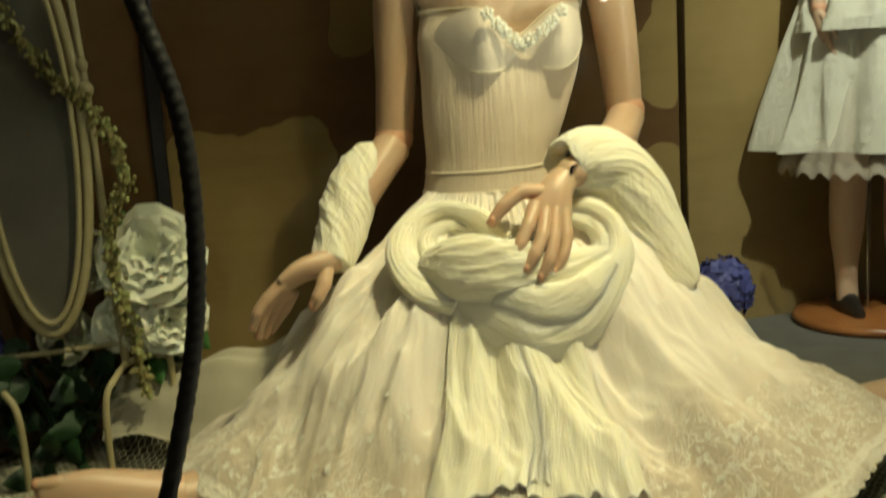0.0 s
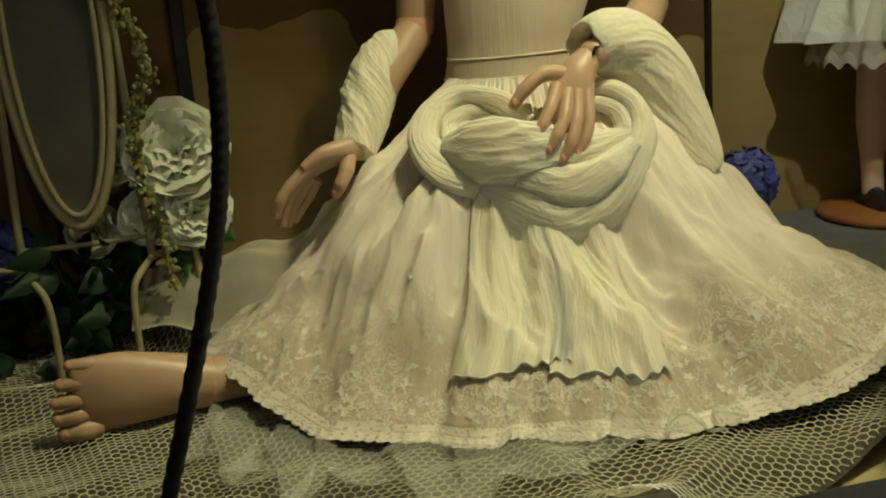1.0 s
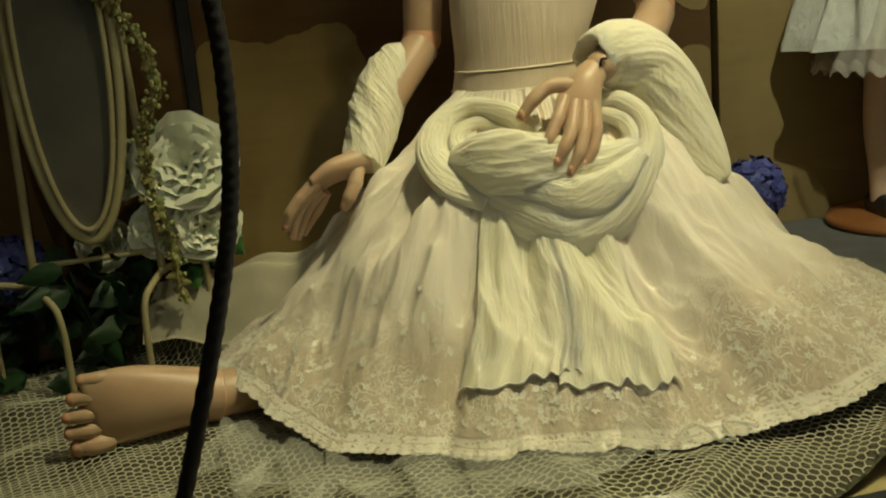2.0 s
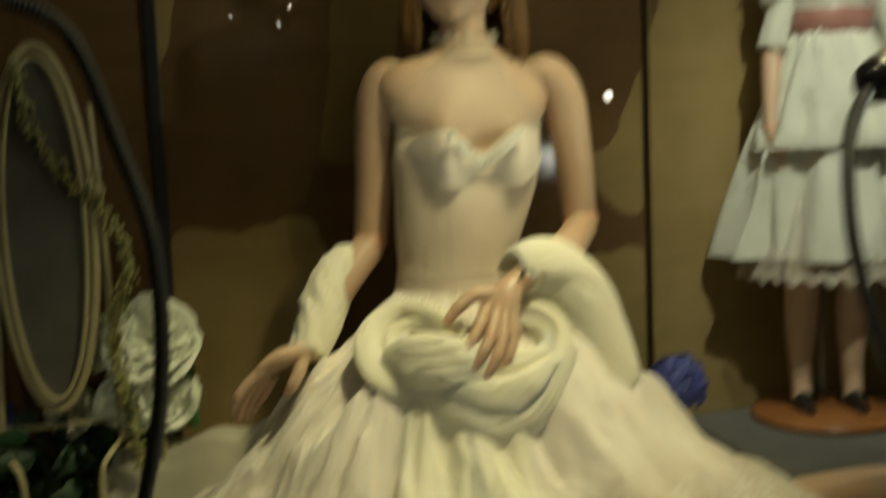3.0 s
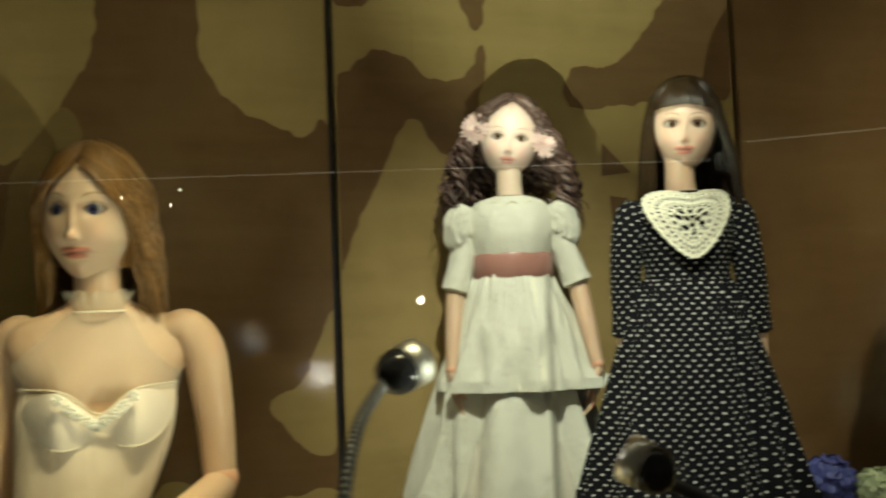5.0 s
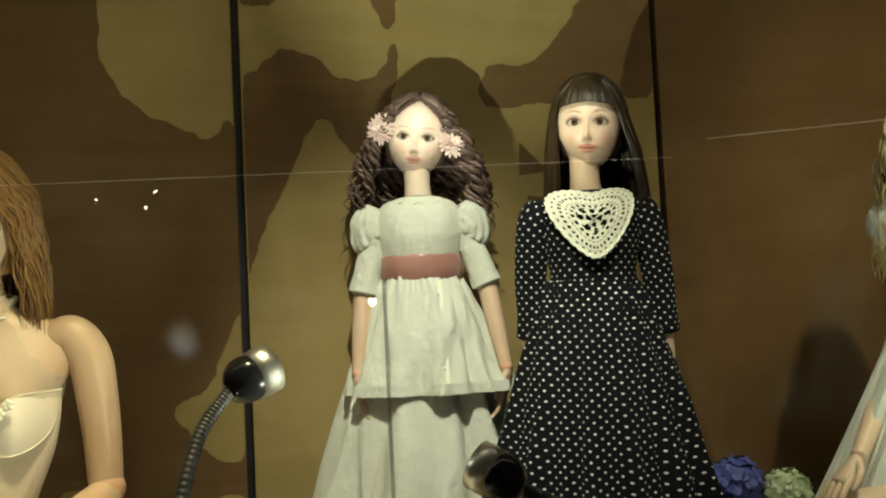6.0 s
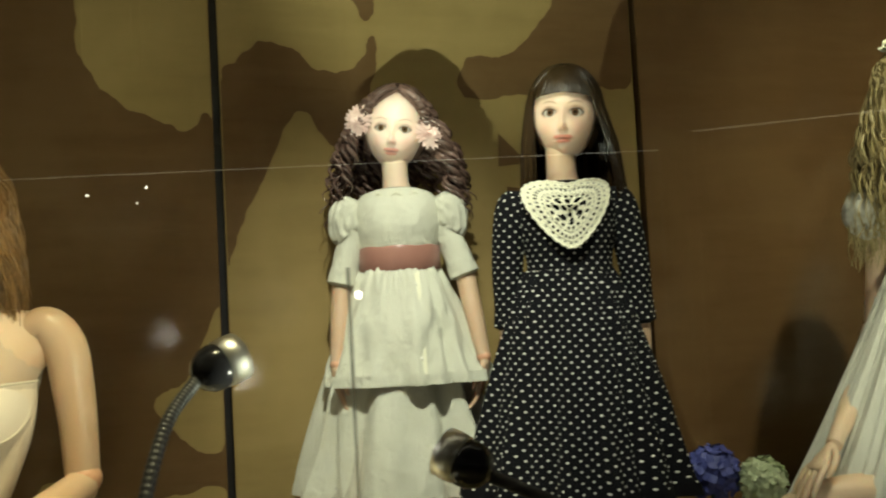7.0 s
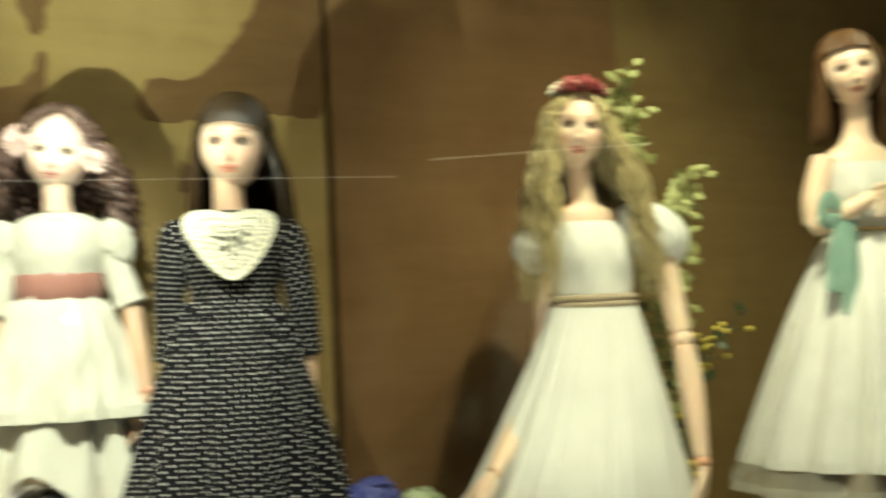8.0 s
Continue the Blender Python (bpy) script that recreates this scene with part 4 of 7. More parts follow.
def skirt(b, c, top, hem, r0, r1, mat, folds=14, depth=0.10, belly=0.9, seed=1, n=30, m=150, shift=(0, 0), squash=0.85, ruffle=0.0, inner=True, crumple=0.0):
    """A gathered skirt from a waist ring down to its hem. UV in metres along the cloth."""
    s, t = np.linspace(0, 1, n), math.pi / 2 + np.linspace(0, 2 * math.pi, m, endpoint=False)
    S, T = np.meshgrid(s, t, indexing="ij")
    r = r0 + (r1 - r0) * S ** belly
    q = folds * T + 1.3 * np.sin(3 * T + seed) + 0.8 * S
    wave = np.sin(q + 0.75 * np.sin(q)) + 0.5 * np.sin((folds * 1.7) * T + seed * 2.1) * (1 - 0.4 * S)
    r = r * (1 + depth * (0.25 + 0.75 * S) * wave * 0.55 + 0.03 * S * np.sin(2 * T + seed))
    r = r * (1 + crumple * (S ** 0.7 * ripple(np.cos(T) * 1.6 + 0.5 * S, np.sin(T) * 1.6 + 1.3 * S, seed + 300, 3.2) + 0.5 * ripple(np.cos(T) * 2, np.sin(T) * 2 + 2.2 * S, seed + 310, 7.0)))
    r = r * (1 + crumple * S ** 0.5 * (0.9 * (0.4 - np.abs(ripple(np.cos(T) * 2 + 0.4 * S, np.sin(T) * 2 + 0.9 * S, seed + 320, 5.0)))))
    r = r * (1 + 0.030 * np.exp(-(S / 0.22) ** 2) * np.sin(5 * folds * T + 2 * np.sin(7 * T)))
    z = top + (hem - top) * S + ruffle * S ** 4 * np.sin(folds * 2 * T + seed)
    X, Y = c[0] + shift[0] * S + r * np.cos(T), c[1] + shift[1] * S + r * np.sin(T) * squash
    P = np.dstack([X, Y, z])
    uu = np.linspace(-math.pi, math.pi, m + 1)[None, :] * (r0 + (r1 - r0) * s ** belly)[:, None] * 0.95
    vv = np.repeat((s * (top - hem) * 1.06)[:, None], m + 1, 1)
    b.grid(P, mat, True, np.dstack([uu, vv]), flip=True)
    if inner:
        Q = P[-1:].repeat(2, 0).copy()
        Q[1, :, 2] += 0.012
        Q[1, :, :2] = Q[1, :, :2] * 0.985 + np.array(c[:2]) * 0.015
        b.grid(Q, mat, True, np.full((2, m + 1, 2), (0.0033, 0.0)), flip=True)


def torso(b, rings, mat, m=40, sweet=0.0, turn=0.0):
    """Stacked ovals: (x, y, z, half width, half depth, bust)."""
    R_ = spline(rings, 40)
    t = math.pi / 2 + np.linspace(0, 2 * math.pi, m, endpoint=False)
    P = []
    for q, (x, y, z, a, d, bust) in enumerate(R_):
        front = np.clip(-np.sin(t), 0, 1)
        lobes = np.exp(-((np.abs(np.cos(t)) - 0.48) / 0.26) ** 2) * front
        P.append(np.stack([x + a * np.cos(t), y + d * np.sin(t) - bust * lobes, z - sweet * np.clip((q / 39 - 0.6) / 0.4, 0, 1) * np.exp(-(np.cos(t) / 0.30) ** 2) * (np.sin(t) < 0)], 1))
    uu = np.linspace(-math.pi, math.pi, m + 1)[None, :] * (0.5 * (R_[:, 3] + R_[:, 4]))[:, None]
    vv = np.repeat(R_[:, 2][:, None], m + 1, 1)
    if turn:
        ca, sa = math.cos(radians(turn)), math.sin(radians(turn))
        for q, ring in enumerate(P):
            dx, dy = ring[:, 0] - R_[q, 0], ring[:, 1] - R_[q, 1]
            ring[:, 0], ring[:, 1] = R_[q, 0] + dx * ca - dy * sa, R_[q, 1] + dx * sa + dy * ca
    b.grid(P, mat, True, np.dstack([uu, vv]), flip=False)


def fall(b, c, r, rot, start, to, end, mat, rad=0.0016, wave=0.0, turns=3.0, curl=0.0, steps=22, n=5, out=1.07, sag=0.25):
    """One lock of hair: over the head from start to 'to' (azimuth, polar), then down to end; wave bends it, curl winds it."""
    pts = []
    for u in np.linspace(0, 1, 6):
        az = start[0] + (to[0] - start[0]) * u
        po = start[1] + (to[1] - start[1]) * u
        pts.append(scalp(c, r, rot, az, po, out + 0.03 * u))
    last, end = pts[-1], np.asarray(end, float)
    for u in (0.33, 0.66, 1.0):
        p = last + (end - last) * np.array([u ** (1 - sag), u ** (1 - sag), u])
        pts.append(p)
    C = spline(pts, steps)
    u = np.linspace(0, 1, steps)
    ph, amp = U(0, 6.28), np.clip((u - 0.35) / 0.3, 0, 1)
    if wave:
        C[:, 0] += amp * wave * np.sin(turns * 6.28 * u + ph)
        C[:, 1] += amp * wave * 0.7 * np.cos(turns * 6.28 * u + ph * 1.7)
    if curl:
        C[:, 0] += amp * curl * np.cos(turns * 6.28 * u + ph)
        C[:, 1] += amp * curl * np.sin(turns * 6.28 * u + ph)
    prof = np.clip(np.minimum(1, 0.6 + 2 * u), 0, 1) * np.clip((1.02 - u) * 5, 0.25, 1)
    b.tube(C, list(rad * prof), mat, n, 0, True)


# ---------------------------------------------------------------- the seated doll
SEAT = np.array([0.035, 0.885])


def skirt_point(phi, s):
    """The seated doll's spread skirt: phi 0 is towards the glass, positive to +x; s from waist 0 to hem 1."""
    R_ = 0.203 + 0.088 * np.sin(phi) ** 2 + 0.030 * np.clip(np.sin(phi), 0, 1) ** 3
    r = 0.055 + (R_ - 0.055) * s
    side = np.clip(np.sin(phi), 0, 1) ** 2
    z = 0.238 * (1 - s) ** 1.12 + 0.008 * side * np.sin(np.pi * np.clip(s, 0, 1) ** 0.8) + 0.020 * np.exp(-((np.abs(phi) - 0.95) / 0.35) ** 2) * np.sin(np.pi * s)
    fold = np.sin(17 * phi + 1.2 * np.sin(4 * phi) + 0.7 * np.sin(17 * phi + 0.6 * s)) + 0.6 * np.sin(29 * phi + 2.0 * s + 1) + 0.3 * np.sin(53 * phi)
    gather = np.clip(s / 0.06, 0, 1) * np.exp(-((s - 0.09) / 0.13) ** 2) * (np.sin(61 * phi + 2 * np.sin(5 * phi)) + 0.7 * np.sin(97 * phi + 1))
    z, r = z + 0.0010 * gather, r + 0.0013 * gather
    amp = 0.0012 + 0.0036 * np.sin(np.pi * np.clip(s * 0.93 + 0.05, 0, 1)) ** 0.8
    bend = phi + 0.16 * ripple(phi * 0.5, s * 0.8, 400, 5)
    ridge = 0.014 * (0.5 - np.abs(ripple(bend, s * 0.30, 401, 7.5))) + 0.008 * (0.5 - np.abs(ripple(bend, s * 0.40, 402, 17))) + 0.0030 * (0.5 - np.abs(ripple(bend, s * 0.7, 403, 40)))
    puff = ripple(phi * 0.30, s * 0.55, 31, 17) + 0.5 * ripple(phi * 0.30, s * 0.4, 35, 42)
    z = z + ridge * np.sin(np.pi * np.clip(s * 0.95 + 0.02, 0, 1)) + 0.40 * amp * fold * (0.75 + 0.5 * ripple(phi * 0.3, s * 0.3, 36, 14)) + 0.015 * puff * np.sin(np.pi * np.clip(s, 0, 1)) + (0.0066 * ripple(phi * 0.25, s * 0.22, 37, 72) + 0.0022 * ripple(phi * 0.25, s * 0.16, 38, 190)) * np.sin(np.pi * np.clip(s, 0, 1))
    z = z + 0.022 * np.exp(-((phi - 1.02) / 0.16) ** 2) * np.sin(np.pi * np.clip(s, 0, 1)) ** 2 + 0.014 * np.exp(-((phi + 0.62) / 0.13) ** 2) * np.sin(np.pi * np.clip(s, 0, 1)) ** 2
    mid = np.sin(np.pi * np.clip(s, 0, 1))
    z = z - mid * (0.016 * np.exp(-((phi - 0.60 - 0.12 * (s - 0.5)) / 0.045) ** 2) - 0.008 * np.exp(-((phi - 0.71) / 0.06) ** 2) + 0.013 * np.exp(-((phi + 0.43 - 0.10 * (s - 0.5)) / 0.035) ** 2) - 0.007 * np.exp(-((phi + 0.52) / 0.05) ** 2))
    z = z - 0.015 * np.exp(-((phi + 0.80 + 0.3 * (s - 0.45)) / 0.075) ** 2 - ((s - 0.46) / 0.13) ** 2) - 0.010 * np.exp(-((phi - 1.28) / 0.09) ** 2 - ((s - 0.60) / 0.16) ** 2)
    r = r + 0.006 * fold * s * (1 - 0.6 * s) + 0.010 * ripple(phi * 0.2, s * 0.0, 33, 50) * s ** 2
    low = drape(SEAT[0] + r * np.sin(phi), SEAT[1] - r * np.cos(phi)) + 0.007
    knee = 0.037 * np.exp(-((phi + 1.16) / 0.36) ** 2) + 0.037 * np.exp(-((phi - 1.35) / 0.50) ** 2)
    z = z + knee * np.clip(s, 0, 1) ** 2
    z = np.maximum(z + 0.004, low + 0.0025 * (1 + np.sin(41 * phi)) * s)
    return np.stack([SEAT[0] + r * np.sin(phi), SEAT[1] - r * np.cos(phi), z], -1)


def seated_doll():
    b = Build()
    phi, s = np.meshgrid(np.linspace(-math.pi, math.pi, 820, endpoint=False), np.linspace(0, 1, 140))
    P = skirt_point(phi, s)
    uu, vv = np.meshgrid(np.linspace(0, 1.7, 821), np.linspace(0, 1, 140))
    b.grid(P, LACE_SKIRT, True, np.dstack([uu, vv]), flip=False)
    # scalloped lace edge round the hem
    ph = np.linspace(-math.pi, math.pi, 1500, endpoint=False)
    rim = skirt_point(ph, np.ones_like(ph))
    outw = np.stack([np.sin(ph), -np.cos(ph), 0 * ph], 1)
    rows = []
    for k in range(5):
        q = rim + outw * (0.0014 * k + 0.0028 * k / 4 * np.abs(np.sin(ph * 88 + 1.5 * np.sin(9 * ph)))[:, None])
        q[:, 2] = np.maximum(q[:, 2] - 0.0014 * k, drape(q[:, 0], q[:, 1]) + 0.004)
        rows.append(q)
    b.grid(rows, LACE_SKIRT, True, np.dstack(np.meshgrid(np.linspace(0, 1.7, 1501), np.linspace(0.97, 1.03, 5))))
    # embroidered sprigs standing a little proud of the cloth
    g = np.random.default_rng(8)
    for i in range(420):
        f, s0 = g.uniform(-1.75, 1.75), g.choice([0.64, 0.74, 0.81, 0.85, 0.89, 0.92, 0.94]) + g.normal() * 0.012
        c0 = skirt_point(np.array(f), np.array(s0))
        du = skirt_point(np.array(f + 0.01), np.array(s0)) - c0
        dv = skirt_point(np.array(f), np.array(s0 + 0.01)) - c0
        du, dv = du / np.linalg.norm(du), dv / np.linalg.norm(dv)
        nn = np.cross(dv, du)
        nn = nn if nn[2] > 0 else -nn
        tw, size = g.uniform(0, 6.28), g.uniform(0.0022, 0.0044)
        for q in range(g.integers(3, 6)):
            a = tw + 1.15 * q + g.normal() * 0.12
            e, w = du * math.cos(a) + dv * math.sin(a), -du * math.sin(a) + dv * math.cos(a)
            P = [[c0 + nn * (0.0005 + 0.0003 * v) + e * size * v + w * size * 0.30 * k * math.sin(math.pi * min(0.93, 0.2 + 0.75 * v)) for k in (-1, 0, 1)] for v in (0.1, 0.5, 1.0)]
            b.grid(P, SILK_THREAD)
    # torso, neck and shoulders, turned a little on the hips
    lean = 16.0

    def tw(*p):
        """A point of the upright body, carried round by its turn."""
        p = np.asarray(p[0] if len(p) == 1 else p, float)
        ca, sa = math.cos(radians(lean)), math.sin(radians(lean))
        dx, dy = p[..., 0] - 0.050, p[..., 1] - 0.918
        return np.stack([0.050 + dx * ca - dy * sa, 0.918 + dx * sa + dy * ca, p[..., 2]], -1)

    torso(b, [(0.035, 0.905, 0.228, 0.062, 0.048, 0), (0.036, 0.905, 0.262, 0.057, 0.043, 0), (0.042, 0.908, 0.300, 0.064, 0.044, 0), (0.048, 0.912, 0.335, 0.070, 0.044, 0.005), (0.050, 0.915, 0.365, 0.073, 0.042, 0.015), (0.052, 0.92, 0.391, 0.071, 0.040, 0.010)], BODICE, 120, sweet=0.024, turn=lean)
    torso(b, [(0.051, 0.918, 0.352, 0.064, 0.036, 0.012), (0.052, 0.920, 0.386, 0.067, 0.0375, 0.010), (0.053, 0.925, 0.410, 0.080, 0.038, 0.003), (0.054, 0.930, 0.432, 0.090, 0.034, 0), (0.053, 0.932, 0.451, 0.080, 0.028, 0), (0.051, 0.931, 0.464, 0.042, 0.026, 0), (0.050, 0.928, 0.478, 0.024, 0.024, 0), (0.050, 0.926, 0.505, 0.022, 0.023, 0)], SKIN, turn=lean)
    # bodice edge: fine seams, appliqué of small blossoms, waistband
    t = np.linspace(0, 2 * math.pi, 120)
    lobes = np.exp(-((np.abs(np.cos(t)) - 0.48) / 0.26) ** 2) * np.clip(-np.sin(t), 0, 1)
    b.tube(tw(np.stack([0.052 + 0.0713 * np.cos(t), 0.92 + 0.0403 * np.sin(t) - 0.0123 * lobes, 0.391 - 0.024 * np.exp(-(np.cos(t) / 0.30) ** 2) * (np.sin(t) < 0)], 1)), [0.0013] * 120, BATISTE, 6, 0, False)
    for sgn in (-1, 1):
        for u in np.linspace(0, 1, 7):
            p = tw(spline([(0.05, 0.866, 0.358), (0.05 + sgn * 0.016, 0.857, 0.369), (0.05 + sgn * 0.032, 0.853, 0.384)], 9)[int(u * 8)])
            for q in range(5):
                a = 6.28 * q / 5 + u * 3
                b.ball(p + np.array([0.0034 * math.cos(a), -0.001, 0.0034 * math.sin(a)]), (0.0026, 0.0014, 0.0026), SILK_THREAD, 5, 7)
            b.ball(p + np.array([0, -0.002, 0]), (0.0014, 0.0012, 0.0014), BATISTE, 5, 6)
    # paler satin cups with a curved seam below each
    for sgn in (-1, 1):
        th, ph = np.meshgrid(np.linspace(0.02, 1, 16), np.linspace(0, 2 * math.pi, 48, endpoint=False), indexing="ij")
        cx, cz = 0.051 + sgn * (0.0335 + 0.0330 * th * np.cos(ph)), 0.3635 + 0.0255 * th * np.sin(ph) + 0.004 * th * np.cos(ph)
        a = np.clip((cx - 0.0505) / 0.0735, -0.985, 0.985)
        lobe = np.exp(-((np.abs(a) - 0.48) / 0.26) ** 2)
        cy = 0.916 - 0.0425 * np.sqrt(1 - a * a) - 0.0145 * lobe - 0.0013 - 0.0048 * (1 - th ** 2) ** 1.2
        cz = np.minimum(cz, 0.391 - 0.024 * np.exp(-(a / 0.30) ** 2))
        b.grid(tw(np.dstack([cx, cy, cz])), CUP_SATIN, True, flip=sgn < 0)
        b.tube(tw(np.dstack([cx, cy, cz])[-1][25:48]), [0.0007] * 23, BATISTE, 5, 0, False)
    for z, a, d in ((0.240, 0.0612, 0.0470), (0.257, 0.0576, 0.0436)):
        t = np.linspace(0, 6.283, 40)
        ca, sa = math.cos(radians(lean)), math.sin(radians(lean))
        b.tube(np.stack([0.036 + a * np.cos(t) * ca - d * np.sin(t) * sa, 0.905 + a * np.cos(t) * sa + d * np.sin(t) * ca, np.full(40, z) + 0.001 * np.cos(t)], 1), [0.0010] * 40, BATISTE, 6, 0, False)
    # sheer yoke with a stand-up ruffled collar
    t = np.linspace(0, 2 * math.pi, 90, endpoint=False)
    yoke = spline([(0.052, 0.920, 0.378, 0.0700, 0.0400, 0.010), (0.052, 0.920, 0.393, 0.0745, 0.0425, 0.010), (0.051, 0.924, 0.412, 0.0780, 0.0425, 0.004), (0.051, 0.929, 0.432, 0.072, 0.0390, 0), (0.051, 0.930, 0.450, 0.050, 0.034, 0), (0.051, 0.928, 0.462, 0.030, 0.029, 0)], 30)
    tt, rows = math.pi / 2 + np.linspace(0, 2 * math.pi, 300, endpoint=False), []
    for q, (x, y, z, a, d, bust) in enumerate(yoke):
        front = np.exp(-((np.abs(np.cos(tt)) - 0.48) / 0.26) ** 2) * np.clip(-np.sin(tt), 0, 1)
        k = 1 + (0.005 + 0.014 * (q / 29) ** 2) * (np.sin(46 * tt + 2.5 * np.sin(5 * tt)) + 0.6 * np.sin(23 * tt + 3 * np.sin(4 * tt) + 0.05 * q))
        rows.append(tw(np.stack([x + a * k * np.cos(tt), y + d * k * np.sin(tt) - bust * front, np.full(300, z)], 1)))
    b.grid(rows, GATHERED_GAUZE, True)
    rows = []
    for u in np.linspace(0, 1, 8):
        k = 1 + (0.02 + 0.10 * u) * np.sin(17 * t + 2 * np.sin(3 * t)) * u
        rows.append(np.stack([0.051 + (0.028 + 0.003 * u) * k * np.cos(t), 0.927 + (0.028 + 0.003 * u) * k * np.sin(t), 0.461 + 0.019 * u + 0.002 * u * np.sin(9 * t)], 1))
    b.grid(rows, ORGANZA, True)
    b.tube(np.stack([0.051 + 0.0300 * np.cos(np.r_[t, t[:1]]), 0.927 + 0.0300 * np.sin(np.r_[t, t[:1]]), np.full(91, 0.461)], 1), [0.0011] * 91, BATISTE, 6, 0, False)
    # arms with ball joints
    b.tube([tw(0.116, 0.922, 0.440), tw(0.134, 0.919, 0.441), tw(0.149, 0.917, 0.421), tw(0.155, 0.915, 0.385), tw(0.159, 0.913, 0.345), tw(0.161, 0.910, 0.302)], [0.016, 0.0200, 0.0208, 0.0198, 0.0180, 0.0165], SKIN, 20, 30)
    b.ball(tw(0.162, 0.908, 0.296), (0.0174, 0.0174, 0.0165), BLUSH)
    b.tube([tw(0.161, 0.905, 0.290), (0.138, 0.872, 0.274), (0.101, 0.820, 0.259)], [0.0165, 0.0165, 0.0122], SKIN, 16, 16)
    b.ball((0.096, 0.816, 0.2565), (0.0126, 0.0126, 0.0126), SKIN)
    b.tube([(0.0985, 0.8030, 0.2630), (0.0945, 0.8033, 0.2622), (0.0936, 0.8022, 0.2572)], [0.0011] * 3, IRIS, 6, 8)
    posed_hand(b, [(0.090, 0.813, 0.2535), (0.082, 0.804, 0.246), (0.0765, 0.797, 0.235), (0.0745, 0.790, 0.223)], [(0.0112, 0.0105), (0.0135, 0.0095), (0.0165, 0.0085), (0.0165, 0.0060)], (-0.95, -0.10, 0.12), [
        [(0.0640, 0.794, 0.236), (0.0570, 0.781, 0.222), (0.0500, 0.773, 0.210), (0.0440, 0.770, 0.198)],
        [(0.0715, 0.792, 0.232), (0.0670, 0.777, 0.215), (0.0600, 0.768, 0.202), (0.0520, 0.766, 0.189)],
        [(0.0790, 0.792, 0.231), (0.0760, 0.778, 0.212), (0.0710, 0.769, 0.197), (0.0620, 0.767, 0.181)],
        [(0.0855, 0.795, 0.233), (0.0860, 0.783, 0.213), (0.0820, 0.776, 0.198), (0.0730, 0.774, 0.184)],
        [(0.0700, 0.801, 0.244), (0.0540, 0.796, 0.246), (0.0400, 0.790, 0.237), (0.0280, 0.788, 0.223)]], 0.0053, SKIN)
    b.tube([tw(-0.006, 0.938, 0.440), tw(-0.021, 0.942, 0.441), tw(-0.031, 0.946, 0.421), tw(-0.035, 0.948, 0.385), tw(-0.038, 0.946, 0.34), tw(-0.043, 0.944, 0.292)], [0.015, 0.0195, 0.0202, 0.0192, 0.0178, 0.0165], SKIN, 20, 30)
    b.ball(tw(-0.044, 0.943, 0.286), (0.0170, 0.0170, 0.0165), BLUSH)
    b.tube([tw(-0.046, 0.940, 0.280), (-0.080, 0.880, 0.238), (-0.099, 0.850, 0.200)], [0.0165, 0.0165, 0.0122], SKIN, 16, 16)
    b.ball((-0.100, 0.848, 0.197), (0.0122, 0.0122, 0.0122), SKIN)
    posed_hand(b, [(-0.099, 0.846, 0.195), (-0.112, 0.839, 0.191), (-0.127, 0.833, 0.187), (-0.141, 0.829, 0.178)], [(0.0110, 0.0110), (0.0135, 0.0100), (0.0155, 0.0085), (0.0145, 0.0060)], (0.15, -0.55, 0.40), [
        [(-0.139, 0.824, 0.181), (-0.153, 0.820, 0.169), (-0.162, 0.818, 0.158), (-0.168, 0.820, 0.144)],
        [(-0.140, 0.829, 0.177), (-0.153, 0.825, 0.164), (-0.161, 0.824, 0.150), (-0.165, 0.827, 0.135)],
        [(-0.138, 0.834, 0.173), (-0.149, 0.832, 0.160), (-0.157, 0.832, 0.146), (-0.162, 0.836, 0.133)],
        [(-0.135, 0.839, 0.170), (-0.143, 0.840, 0.156), (-0.152, 0.842, 0.144), (-0.158, 0.846, 0.134)],
        [(-0.106, 0.838, 0.189), (-0.108, 0.829, 0.177), (-0.113, 0.824, 0.167), (-0.119, 0.825, 0.157)]], 0.0053, SKIN)
    # legs under the cloth and bare feet
    for sgn, hip, ank, toe in ((-1, (0.0, 0.90), (-0.225, 0.765), (-0.325, 0.722)), (1, (0.09, 0.90), (0.352, 0.880), (0.46, 0.850))):
        hx, ax = Vector((*hip, 0.03)), Vector((*ank, 0.026))
        b.tube([hx, hx.lerp(ax, 0.55), ax], [0.028, 0.024, 0.0185], SKIN, 16, 18)
        b.ball(ax, (0.0185, 0.0185, 0.0185), BLUSH)
        d = (Vector((*toe, 0.030)) - ax)
        L, d = d.length, d.normalized()
        up = Vector((0, 0, 1))
        side = d.cross(up)
        b.tube([ax, ax + d * L * 0.25 + up * 0.003, ax + d * L * 0.60 + up * 0.005, ax + d * L * 0.84 + up * 0.004, ax + d * L * 0.92 + up * 0.003], [(0.0205, 0.0205), (0.0245, 0.019), (0.0305, 0.016), (0.0310, 0.010), (0.0270, 0.0065)], SKIN, 20, 26)
        for i in range(5):
            r = (0.0060, 0.0064, 0.0066, 0.0068, 0.0086)[i]
            base = ax + d * (L * 0.80 + (-0.010, -0.003, 0.002, 0.003, -0.001)[i])
            base.z = 0.0585 - 0.0126 * i
            tip = base + d * (0.024, 0.026, 0.026, 0.025, 0.025)[i]
            tip.z = base.z + (0.001, 0.0, -0.001, -0.001, -0.001)[i]
            b.tube([base, base.lerp(tip, 0.5) - side * 0.0025, tip - side * 0.0005], [r * 0.9, r, r * 0.80], SKIN, 12, 12)
            b.ball(tip - side * 0.0005, (r * 0.86, r * 0.84, r * 0.84), BLUSH, 8, 10)
